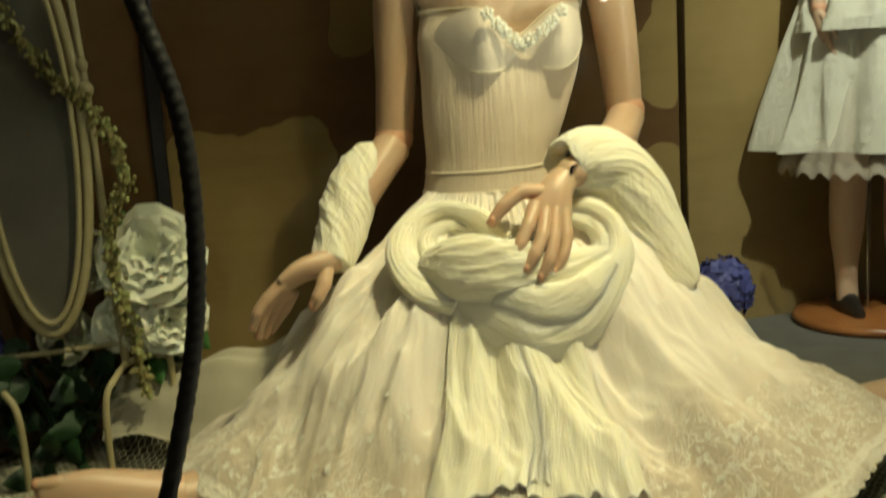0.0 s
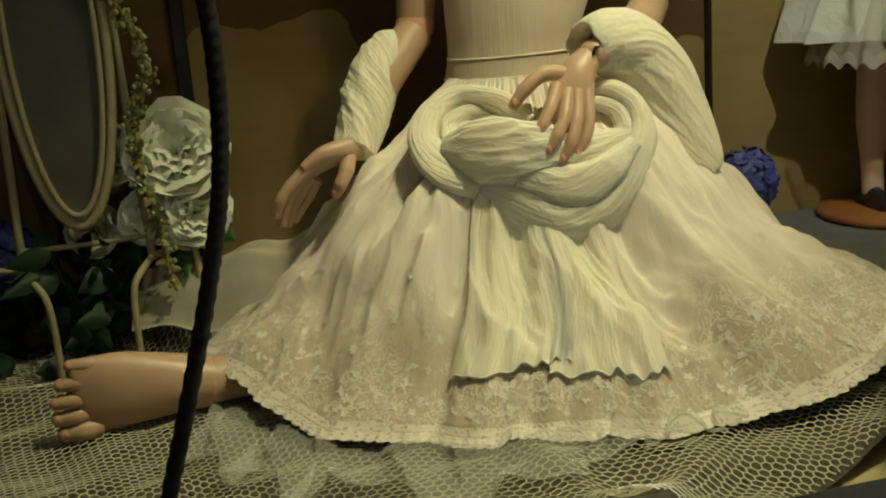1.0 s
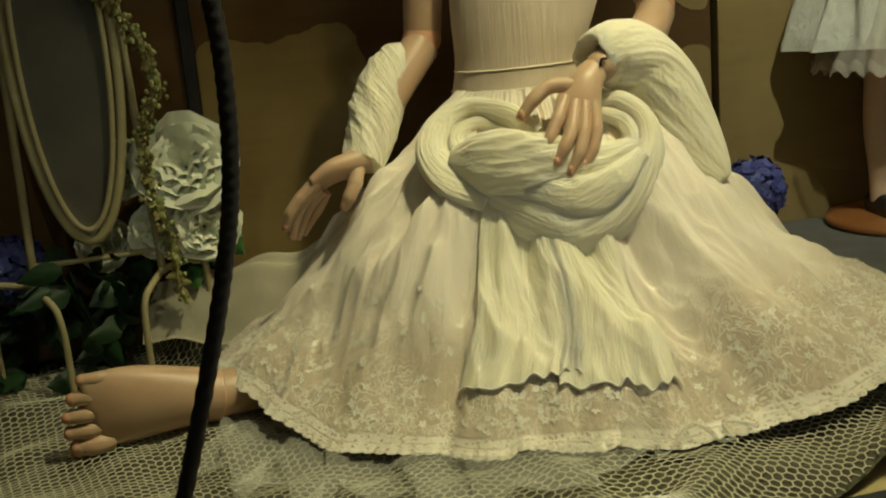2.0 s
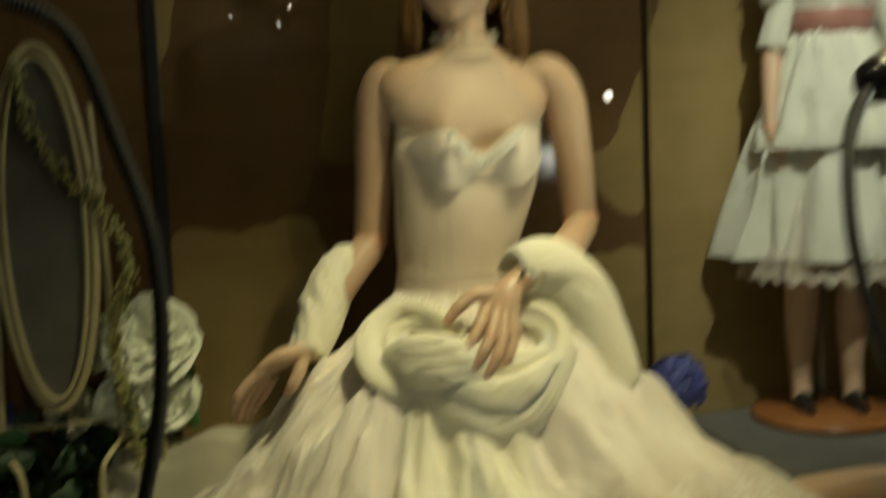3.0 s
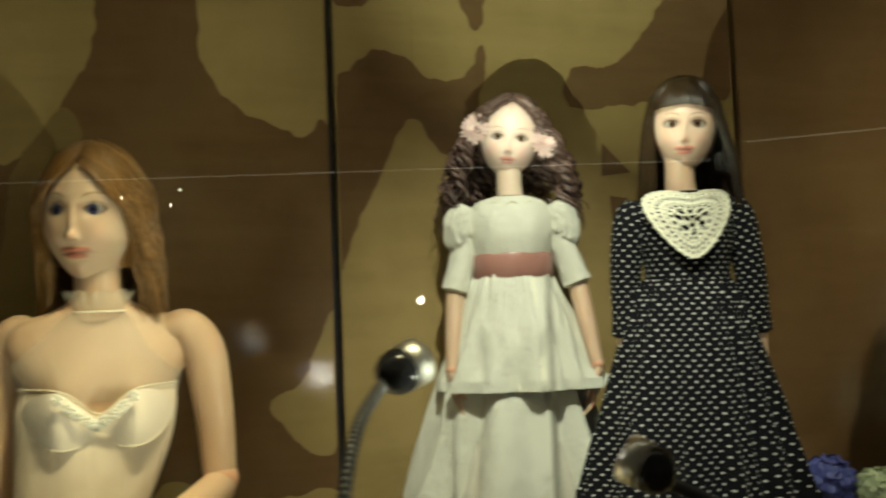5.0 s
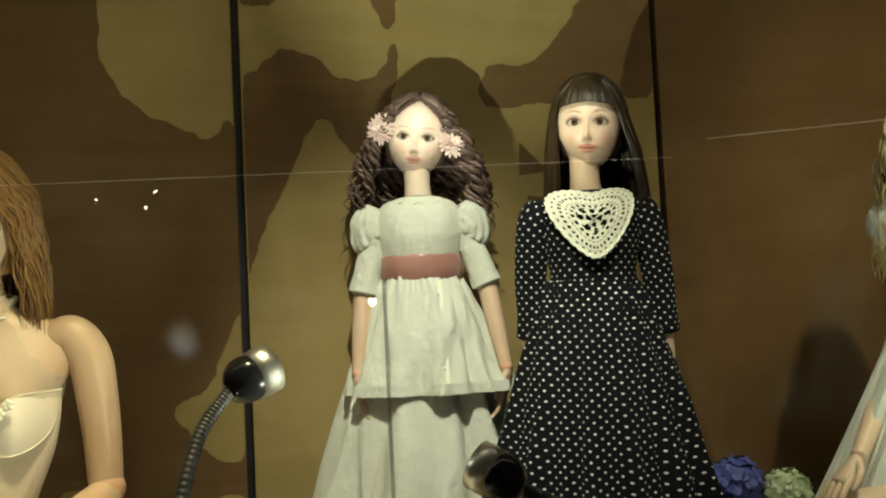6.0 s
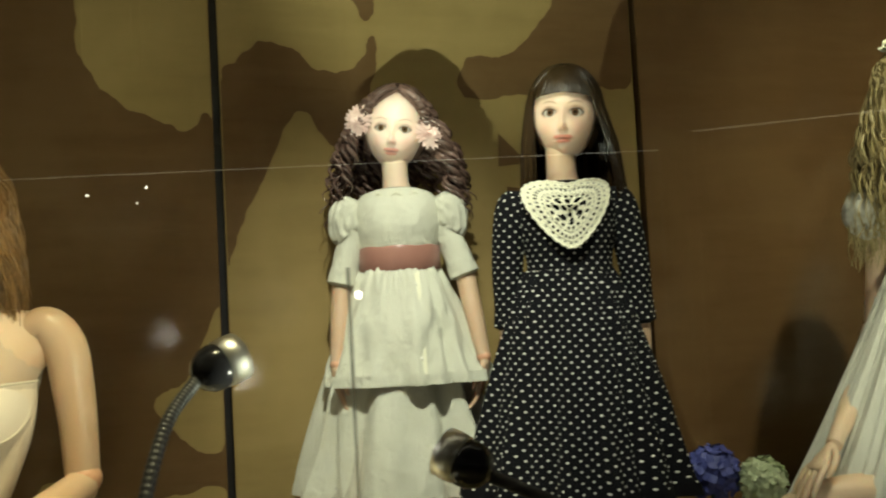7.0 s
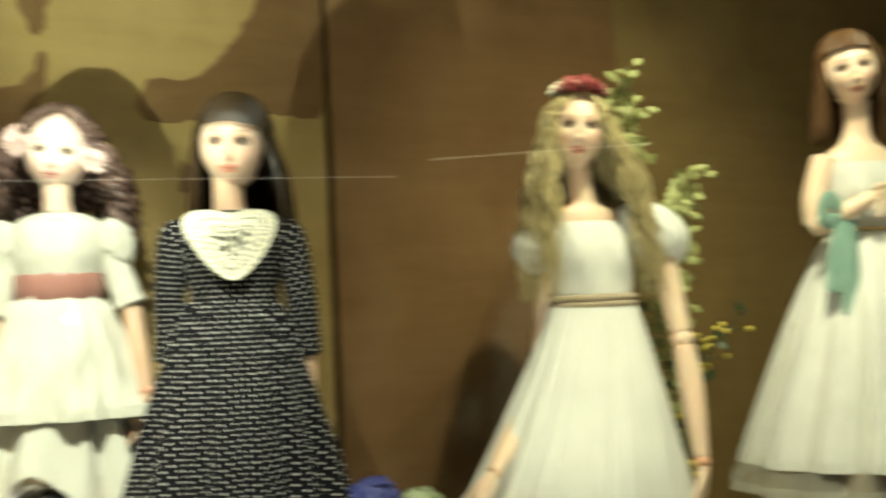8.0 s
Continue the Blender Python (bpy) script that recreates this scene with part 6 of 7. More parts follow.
def crochet_heart(b, x0, ytop, z_top):
    """A crocheted heart-shaped collar: rings of stitches with open holes."""
    N, K = 160, 24
    half = [(0, 0.010), (0.018, 0.0135), (0.036, 0.0135), (0.0455, 0.007), (0.0435, -0.009), (0.031, -0.031), (0.015, -0.049), (0, -0.057)]
    loop = half + [(-x, z) for x, z in half[-2:0:-1]]
    ring = spline(loop[-2:] + loop + loop[:3], 40 * (len(loop) + 4) + 1)[80:80 + 40 * len(loop)]
    sel = ring[np.linspace(0, len(ring) - 1, N, endpoint=False).astype(int)]
    hx, hz = sel[:, 0], sel[:, 1]
    idx = np.arange(N)
    P, keep = [], np.ones((K, N), bool)
    for k in range(K):
        f = 1 - k / (K - 0.4)
        sc = 1 + (0.035 * np.abs(np.sin(math.pi * idx / 5)) if k == 0 else 0)
        X, Z = hx * f * sc, (hz + 0.018) * f * sc - 0.018
        Y = ytop + 9.0 * X ** 2 + 0.28 * np.maximum(Z + 0.012, 0) - 0.0006 * (k % 2) + 0.0004 * np.sin(idx * 1.9 + k)
        P.append(np.stack([x0 + X, Y, z_top + Z], 1))
    for rows, period, gap in (((2,), 5, 2), ((5, 6), 4, 2), ((9,), 5, 2), ((11, 12), 8, 4), ((14, 15, 16, 17), 20, 11), ((19, 20, 21), 40, 24)):
        for k in rows:
            keep[k, :] = (idx + 3 * (k // 5)) % period >= gap
    P = np.array(P)
    b.grid(P, LACE, True, keep=keep)
    back = P.copy()
    back[..., 1] += 0.0014
    b.grid(back, LACE, True, keep=keep, flip=True)
    for k, r in ((0, 0.0011), (4, 0.0007), (10, 0.0007)):
        ring = np.vstack([P[k], P[k][:1]])
        ring[:, 1] -= 0.0004
        b.tube(ring, [r] * len(ring), LACE, 5, 0, False)


def dotted_doll():
    b = Build()
    x0, y0 = 0.655, 1.055
    for dx in (-0.035, 0.035):
        b.tube([(x0 + dx, y0, 0.062), (x0 + dx, y0 + 0.002, 0.11), (x0 + dx, y0 + 0.004, 0.16), (x0 + dx, y0, 0.27)], [0.0125, 0.0135, 0.0195, 0.021], SKIN, 16, 20)
        b.tube([(x0 + dx, y0 + 0.012, 0.058), (x0 + dx, y0 - 0.012, 0.056), (x0 + dx, y0 - 0.044, 0.052)], [(0.014, 0.013), (0.0155, 0.0105), (0.009, 0.006)], SHOE, 16, 16)
    skirt(b, (x0 - 0.002, y0), 0.474, 0.234, 0.047, 0.124, DOTTED, 13, 0.21, 0.80, 4, 50, 300, (0.000, -0.004), 0.74, crumple=0.02)
    torso(b, [(x0, y0, 0.462, 0.048, 0.036, 0), (x0, y0, 0.485, 0.047, 0.036, 0.001), (x0, y0, 0.515, 0.053, 0.039, 0.005), (x0, y0 + 0.002, 0.545, 0.055, 0.036, 0.003), (x0, y0 + 0.004, 0.562, 0.046, 0.029, 0), (x0, y0 + 0.004, 0.570, 0.026, 0.023, 0)], DOTTED)
    for sgn, sh, el, wr in ((-1, (0.604, 1.058, 0.552), (0.588, 1.062, 0.480), (0.585, 1.060, 0.400)), (1, (0.706, 1.058, 0.552), (0.726, 1.060, 0.480), (0.731, 1.058, 0.400))):
        s, e, w = Vector(sh), Vector(el), Vector(wr)
        sleeve = lambda u, a: 1 + 0.05 * np.sin(7 * a + 4 * u) * (0.4 + 0.6 * u)
        b.tube([s + Vector((0, 0, 0.004)), s.lerp(e, 0.2) + Vector((sgn * 0.006, 0, 0)), e, e.lerp(w, 0.5), e.lerp(w, 0.82)], [0.0150, 0.0185, 0.0170, 0.0155, 0.0165], DOTTED, 26, 36, True, sleeve)
        b.tube([e.lerp(w, 0.6), e.lerp(w, 0.9), w + Vector((0, -0.004, -0.03))], [0.0105, 0.010, 0.008], SKIN, 14, 12)
        hand(b, w + Vector((0, -0.004, -0.03)), (sgn * 0.02, -0.2, -1), (-sgn * 0.2, -1, 0), (-sgn * 0.8, 0.1, -0.3), 0.056, SKIN)
    t = np.linspace(0, 2 * math.pi, 60, endpoint=False)
    b.tube([(x0 - 0.002, y0 + 0.002, 0.562), (x0 - 0.003, y0, 0.58), (x0 - 0.003, y0 - 0.004, 0.61)], [0.020, 0.0165, 0.0165], SKIN, 18, 14)
    b.tube(np.stack([x0 + 0.0215 * np.cos(t), y0 + 0.001 + 0.0215 * np.sin(t), np.full(60, 0.570) + 0.001 * np.sin(t)], 1), [0.0011] * 60, SHOE, 5, 0, False)
    crochet_heart(b, x0 - 0.004, y0 - 0.0475, 0.553)
    rot = pose(0, 0, 0, -3, 3, -13)
    c, r = (x0 + 0.005, y0 + 0.002, 0.643), (0.0365, 0.042, 0.0500)
    f = Features(-0.085, -0.43, -0.645, 0.210, 0.072, 0.40, 1.7)
    head(b, c, r, rot, f, face_paint("dark_haired_doll_face", (0.54, 0.375, 0.275), (0.61, 0.44, 0.33), f, (0.52, 0.17, 0.12), (0.13, 0.07, 0.04), (0.76, 0.38, 0.27), (0.34, 0.18, 0.12), 0.6, 0.35), eye_mat("brown_eye", (0.090, 0.045, 0.020)))
    hair_cap(b, c, r, rot, HAIR_DARK, 60, 1.05)
    for i in range(620):
        sgn = 1 if i % 2 else -1
        az = U(56, 179)
        a = radians(sgn * az)
        far = U(0.94, 1.08)
        end = (c[0] + math.sin(a) * 0.055 * far + 0.006, c[1] - math.cos(a) * 0.046 * far + 0.008, U(0.545, 0.560))
        fall(b, c, r, rot, (sgn * U(5, 170), U(2, 14)), (sgn * az, U(78, 92)), end, HAIR_DARK, U(0.0011, 0.0019), wave=0.0008, turns=1, steps=14, out=1.09 + U(0, 0.06), sag=0.45)
    for i in range(220):
        az = -58 + 116 * (i + 0.5) / 220 + U(-1.5, 1.5)
        C = spline([scalp(c, r, rot, az * 0.5, U(4, 10), 1.11), scalp(c, r, rot, az * 0.85, 34, 1.14), scalp(c, r, rot, az, 56, 1.14), scalp(c, r, rot, az * 1.02, 72 + U(0, 1.6) + 0.06 * abs(az), 1.115)], 14)
        b.tube(C, list(np.linspace(0.0013, 0.0007, 14)), HAIR_DARK, 5, 0, True)
    return b.thing("doll", "dark-fringed doll in a black dotted dress with crochet heart collar", "doll")


def blonde_doll():
    b = Build()
    x0, y0 = 1.100, 1.135
    # long chiffon dress flowing over the seat
    s, t = np.meshgrid(np.linspace(0, 1, 50), np.linspace(0, 2 * math.pi, 420, endpoint=False), indexing="ij")
    fold = np.sin(19 * t + 1.4 * np.sin(3 * t) + 0.5 * s) + 0.6 * np.sin(37 * t + 2 * np.sin(5 * t)) + 0.45 * np.sin(71 * t + 3 * np.sin(4 * t) + s)
    r = 0.050 + 0.105 * s ** 0.9
    r = r * (1 + 0.060 * (0.3 + 0.7 * s) * fold)
    X = x0 - 0.072 * s ** 1.2 + r * np.cos(t) * (1 + 0.25 * s)
    Y = y0 - 0.03 * s + r * np.sin(t) * 0.72
    Z = 0.462 - 0.385 * s + 0 * t
    b.grid(np.dstack([X, Y, Z]), CHIFFON, True, flip=False)
    torso(b, [(x0, y0, 0.455, 0.049, 0.036, 0), (x0, y0, 0.480, 0.052, 0.037, 0.004), (x0 - 0.002, y0, 0.512, 0.055, 0.036, 0.014), (x0 - 0.004, y0 + 0.002, 0.545, 0.053, 0.033, 0.004), (x0 - 0.006, y0 + 0.004, 0.556, 0.050, 0.030, 0)], CHIFFON)
    torso(b, [(x0 - 0.006, y0 + 0.004, 0.553, 0.049, 0.029, 0), (x0 - 0.006, y0 + 0.005, 0.570, 0.044, 0.026, 0), (x0 - 0.007, y0 + 0.004, 0.580, 0.022, 0.019, 0), (x0 - 0.010, y0 + 0.002, 0.60, 0.0165, 0.0165, 0), (x0 - 0.013, y0, 0.63, 0.0165, 0.0165, 0)], SKIN_FAIR)
    tt = np.linspace(0, 2 * math.pi, 60)
    for z in (0.453, 0.461):
        b.tube(np.stack([x0 + 0.052 * np.cos(tt), y0 + 0.039 * np.sin(tt), np.full(60, z)], 1), [0.0042] * 60, TAUPE, 8, 0, False)
    # puffed sleeves, jointed arms
    rib = lambda u, a: 1 + 0.07 * np.sin(11 * a + 3 * u)
    b.tube([(1.140, 1.135, 0.556), (1.172, 1.130, 0.550), (1.198, 1.125, 0.527), (1.212, 1.122, 0.508)], [0.020, 0.031, 0.031, 0.016], CHIFFON, 30, 30, True, rib)
    b.tube([(1.192, 1.122, 0.510), (1.199, 1.118, 0.455), (1.204, 1.112, 0.415)], [0.0155, 0.0150, 0.0135], SKIN_FAIR, 16, 18)
    b.ball((1.205, 1.110, 0.405), (0.0142,) * 3, SKIN_FAIR)
    b.tube([(1.206, 1.109, 0.395), (1.209, 1.10, 0.34), (1.208, 1.085, 0.262)], [0.0140, 0.0148, 0.0095], SKIN_FAIR, 16, 18)
    b.ball((1.208, 1.083, 0.256), (0.0098,) * 3, BLUSH)
    hand(b, (1.208, 1.082, 0.252), (-0.12, -0.2, -1), (-0.5, -0.8, 0), (-0.7, 0.1, -0.3), 0.066, SKIN_FAIR)
    b.tube([(1.052, 1.140, 0.550), (1.030, 1.140, 0.525), (1.024, 1.138, 0.50)], [0.020, 0.030, 0.017], CHIFFON, 26, 24, True, rib)
    b.tube([(1.046, 1.155, 0.51), (1.046, 1.168, 0.44), (1.040, 1.168, 0.395)], [0.0145, 0.014, 0.013], SKIN_FAIR, 16, 18)
    b.tube([(1.038, 1.168, 0.388), (1.000, 1.135, 0.325), (0.938, 1.068, 0.266)], [0.0132, 0.0140, 0.0092], SKIN_FAIR, 16, 18)
    hand(b, (0.934, 1.062, 0.264), (-0.75, -0.4, -0.45), (0.5, -0.8, 0.2), (-0.1, 0.1, -0.9), 0.066, SKIN_FAIR)
    # legs stretched out towards the dotted doll
    b.tube([(1.02, 1.08, 0.205), (0.94, 1.06, 0.212), (0.87, 1.06, 0.196)], [0.026, 0.022, 0.017], SKIN_FAIR, 16, 18)
    rot = pose(0, 0, 0, -4, 6, -16)
    c, r = (1.086, 1.126, 0.672), (0.0360, 0.042, 0.0505)
    f = Features(-0.06, -0.42, -0.66, 0.20, 0.060, 0.39, 1.6)
    head(b, c, r, rot, f, face_paint("blonde_doll_face", (0.80, 0.62, 0.48), (0.86, 0.69, 0.55), f, (0.62, 0.20, 0.14), (0.34, 0.22, 0.12), (0.80, 0.42, 0.32), (0.40, 0.25, 0.18), 0.6, 0.40), eye_mat("umber_eye", (0.080, 0.045, 0.022)))
    hair_cap(b, c, r, rot, HAIR_BLONDE, 62, 1.03)
    for i in range(480):
        sgn = 1 if i % 2 else -1
        az = U(46, 178)
        a = radians(sgn * az)
        far = U(0.75, 1.1)
        end = (c[0] + math.sin(a) * (0.100 if sgn > 0 else 0.084) * far + 0.008, c[1] - math.cos(a) * 0.060 * far + 0.004, U(0.455, 0.52))
        start = (sgn * U(2, 26), U(12, 36)) if az < 110 else (sgn * U(20, 170), U(4, 30))
        fall(b, c, r, rot, start, (sgn * az, U(70, 96)), end, HAIR_BLONDE, U(0.0013, 0.0022), wave=U(0.003, 0.006), curl=U(0.003, 0.0055), turns=U(5.5, 8.5), steps=76, n=4, out=1.05 + U(0, 0.06), sag=0.4)
    # garland of red and pink blossoms
    for i, az in enumerate(np.linspace(-75, 78, 11)):
        p = scalp(c, r, rot, az, 38, 1.16)
        blossom(b, p, U(0.014, 0.019), (PETAL_RED, ROSE_PINK, PETAL_RED, SASH)[i % 4] if az > -45 else PETAL_WHITE, 16, (math.sin(radians(az)), -math.cos(radians(az)), 0.9), i)
    return b.thing("doll", "blonde wavy-haired doll in a white chiffon dress with red garland", "doll")


def teal_doll():
    b = Build()
    x0, y0 = 1.492, 1.130
    for dx in (-0.03, 0.03):
        b.tube([(x0 + dx, y0, 0.045), (x0 + dx, y0, 0.12), (x0 + dx, y0, 0.25)], [0.013, 0.018, 0.021], SKIN_FAIR, 14, 14)
    skirt(b, (x0, y0), 0.53, 0.205, 0.046, 0.188, TULLE, 17, 0.06, 0.8, 7, 24, 150, (-0.012, 0))
    skirt(b, (x0, y0), 0.535, 0.238, 0.045, 0.178, CHIFFON, 15, 0.07, 0.8, 6, 34, 170, (-0.012, 0))
    torso(b, [(x0, y0, 0.525, 0.046, 0.035, 0), (x0, y0, 0.550, 0.047, 0.036, 0.002), (x0, y0, 0.59, 0.055, 0.038, 0.008), (x0, y0, 0.625, 0.056, 0.034, 0.002)], CHIFFON)
    torso(b, [(x0, y0, 0.622, 0.055, 0.033, 0), (x0, y0 + 0.002, 0.640, 0.050, 0.028, 0), (x0, y0 + 0.002, 0.654, 0.026, 0.021, 0), (x0, y0, 0.675, 0.017, 0.017, 0), (x0, y0 - 0.003, 0.71, 0.017, 0.017, 0)], SKIN_FAIR)
    t = np.linspace(0, 2 * math.pi, 60)
    b.tube(np.stack([x0 + 0.049 * np.cos(t), y0 + 0.039 * np.sin(t), np.full(60, 0.535)], 1), [(0.0022, 0.0055)] * 60, GOLD_RIBBON, 8, 0, False)
    for sgn in (-1, 1):
        b.tube([(x0 + sgn * 0.054, y0, 0.632), (x0 + sgn * 0.076, y0 - 0.004, 0.58), (x0 + sgn * 0.080, y0 - 0.006, 0.545)], [0.0165, 0.0155, 0.0135], SKIN_FAIR, 14, 16)
        b.tube([(x0 + sgn * 0.080, y0 - 0.008, 0.54), (x0 + sgn * 0.060, y0 - 0.042, 0.555), (x0 + sgn * 0.026, y0 - 0.055, 0.575)], [0.0135, 0.013, 0.0095], SKIN_FAIR, 14, 16)
        hand(b, (x0 + sgn * 0.026, y0 - 0.055, 0.575), (-sgn, -0.1, 0.25), (0, 0, 1), (-0.2 * sgn, -0.2, -1), 0.058, SKIN_FAIR)
    # teal bow with hanging ends
    for pts in ([(1.432, 1.082, 0.552), (1.405, 1.078, 0.575), (1.398, 1.080, 0.548), (1.432, 1.082, 0.545)], [(1.434, 1.082, 0.548), (1.428, 1.075, 0.49), (1.420, 1.066, 0.425)], [(1.432, 1.082, 0.548), (1.412, 1.077, 0.50), (1.398, 1.068, 0.455)]):
        b.tube(pts, [(0.010 if len(pts) > 3 else 0.014, 0.002)] * len(pts), TEAL, 8, 20)
    rot = pose(0, 0, 0, -2, -8, -26)
    c, r = (x0 - 0.010, y0 - 0.004, 0.752), (0.0365, 0.042, 0.0505)
    f = Features(-0.06, -0.42, -0.66, 0.20, 0.060, 0.39, 1.6)
    head(b, c, r, rot, f, face_paint("teal_bow_doll_face", (0.80, 0.62, 0.48), (0.86, 0.69, 0.55), f, (0.60, 0.22, 0.16), (0.20, 0.11, 0.06), (0.80, 0.42, 0.32), (0.40, 0.25, 0.18), 0.6, 0.35), eye_mat("chestnut_eye", (0.090, 0.050, 0.025)))
    hair_cap(b, c, r, rot, HAIR_CHESTNUT, 60, 1.05)
    for i in range(320):
        sgn = 1 if i % 2 else -1
        az = U(60, 178)
        a = radians(sgn * az)
        end = (c[0] + math.sin(a) * 0.050, c[1] - math.cos(a) * 0.045 + 0.008, U(0.655, 0.675))
        fall(b, c, r, rot, (sgn * U(5, 170), U(3, 20)), (sgn * az, U(78, 92)), end, HAIR_CHESTNUT, U(0.0018, 0.0027), wave=0.001, turns=1, steps=14, out=1.08 + U(0, 0.04))
    for i in range(150):
        az = -58 + 116 * (i + 0.5) / 150
        C = spline([scalp(c, r, rot, az * 0.5, 8, 1.11), scalp(c, r, rot, az * 0.85, 34, 1.14), scalp(c, r, rot, az, 64 + U(0, 4), 1.12)], 10)
        b.tube(C, list(np.linspace(0.0014, 0.0008, 10)), HAIR_CHESTNUT, 5, 0, True)
    return b.thing("doll", "brown-haired doll in a white dress with teal bow and gold belt", "doll")


curly_doll()
dotted_doll()
blonde_doll()
teal_doll()


def doll_stand(x, y, base_mat, label):
    """A round turned base with a steel upright that holds a standing doll."""
    root = empty("doll_stand", (x, y, 0.036), label, "doll stand", "doll stands")
    b = Build()
    t = np.linspace(0, 2 * math.pi, 48, endpoint=False)
    rows = [np.stack([x + r * np.cos(t), y + r * np.sin(t), np.full(48, z)], 1) for r, z in ((0.001, 0.0365), (0.082, 0.0365), (0.085, 0.040), (0.082, 0.0455), (0.075, 0.047), (0.070, 0.049), (0.001, 0.049))]
    b.grid(rows, base_mat, True, flip=False)
    b.part("base", root)
    b = Build()
    b.tube([(x, y + 0.01, 0.048), (x, y + 0.01, 0.15), (x, y + 0.012, 0.26)], [0.0026] * 3, STEEL, 10, 8)
    b.part("upright", root, "polished steel rod")
    return root


doll_stand(0.462, 1.135, ORANGE_WOOD, "round orange wooden doll stand with a steel rod")
doll_stand(0.655, 1.060, ORANGE_WOOD, "round orange wooden doll stand with a steel rod behind the skirt")
doll_stand(1.492, 1.135, ORANGE_WOOD, "round wooden doll stand under the teal-bowed doll")


def seat_block():
    ob = bevelled("seat_block", (0.86, 1.03, 0.0365), (1.19, 1.17, 0.20), GREY_BOARD, 0.008)
    return tagged(ob, "grey felt-covered block on which the blonde doll sits", "display block")


seat_block()


# ---------------------------------------------------------------- gooseneck lamps
def gooseneck_lamp(at, aim, neck, label, lit=True):
    """A small black LED lamp: flexible neck, ball head with a chrome collar and a lit face."""
    root = empty("gooseneck_lamp", neck[0], label, "lamp", "gooseneck lamps")
    a = (Vector(aim) - Vector(at)).normalized()
    at = Vector(at)
    b = Build()
    ringed = lambda u, g: np.full(len(g), 1 + 0.07 * math.sin(u * 520))
    b.tube(neck + [tuple(at - a * 0.012)], [0.0046] * (len(neck) + 1), BLACK_RUBBER, 12, 330, True, ringed)
    b.part("neck", root)
    rot = a.to_track_quat("Z", "Y").to_matrix()
    t = np.linspace(0, 2 * math.pi, 32, endpoint=False)

    def turned(profile, mat, name, label, under):
        q = Build()
        rows = [[tuple(at + rot @ Vector((r * math.cos(f), r * math.sin(f), z))) for f in t] for r, z in profile]
        q.grid(rows, mat, True)
        return q.part(name, under, label)

    head_part = turned([(0.0006, -0.0175), (0.006, -0.0170), (0.0115, -0.0135), (0.0155, -0.007), (0.0165, 0.0), (0.0158, 0.005), (0.0150, 0.006)], GLOSS_BLACK, "head", "glossy black ball head", root)
    turned([(0.0152, 0.003), (0.0166, 0.004), (0.0172, 0.012), (0.0170, 0.0190), (0.0150, 0.0195), (0.0132, 0.0150)], CHROME, "collar", "chrome collar", head_part)
    turned([(0.0134, 0.0150), (0.0090, 0.0140), (0.0004, 0.0138)], LED_FACE if lit else CHROME, "lens", "round lamp face", head_part)
    return root


gooseneck_lamp(LAMP1, LAMP1 + AIM1, [(0.372, 0.600, -0.004), (0.350, 0.585, 0.16), (0.318, 0.578, 0.235), (0.303, 0.590, 0.305), (0.312, 0.622, 0.370)], "black gooseneck lamp with chrome collar aimed at the standing dolls")
gooseneck_lamp(LAMP2, LAMP2 + AIM2, [(0.72, 0.69, -0.018), (0.70, 0.68, 0.16), (0.65, 0.67, 0.255), (0.585, 0.660, 0.295), (0.53, 0.656, 0.322)], "black gooseneck lamp bent over low, chrome collar catching light")
# Body for the added right-hand spot, out of view.
gooseneck_lamp(ADDED_LAMP, ADDED_LAMP + ADDED_AIM, [(0.93, 0.735, -0.004), (0.925, 0.735, 0.08), (0.923, 0.742, 0.15)], "unseen low black gooseneck lamp, added to light the blonde doll")
gooseneck_lamp(LAMP0, (-0.60, 0.60, 0.36), [(-0.205, 0.492, -0.018), (-0.178, 0.494, 0.06), (-0.141, 0.494, 0.177), (-0.126, 0.494, 0.249), (-0.125, 0.492, 0.325), (-0.141, 0.489, 0.386), (-0.160, 0.482, 0.443), (-0.186, 0.472, 0.462)], "tall black gooseneck lamp bent away above the mirror", False)
# Body for the added uplight, kept below the view.
gooseneck_lamp(LOW, LOW + LOW_AIM, [(0.095, 0.486, -0.012), (0.095, 0.486, -0.006)], "unseen short black lamp added at the glass below the seated doll")


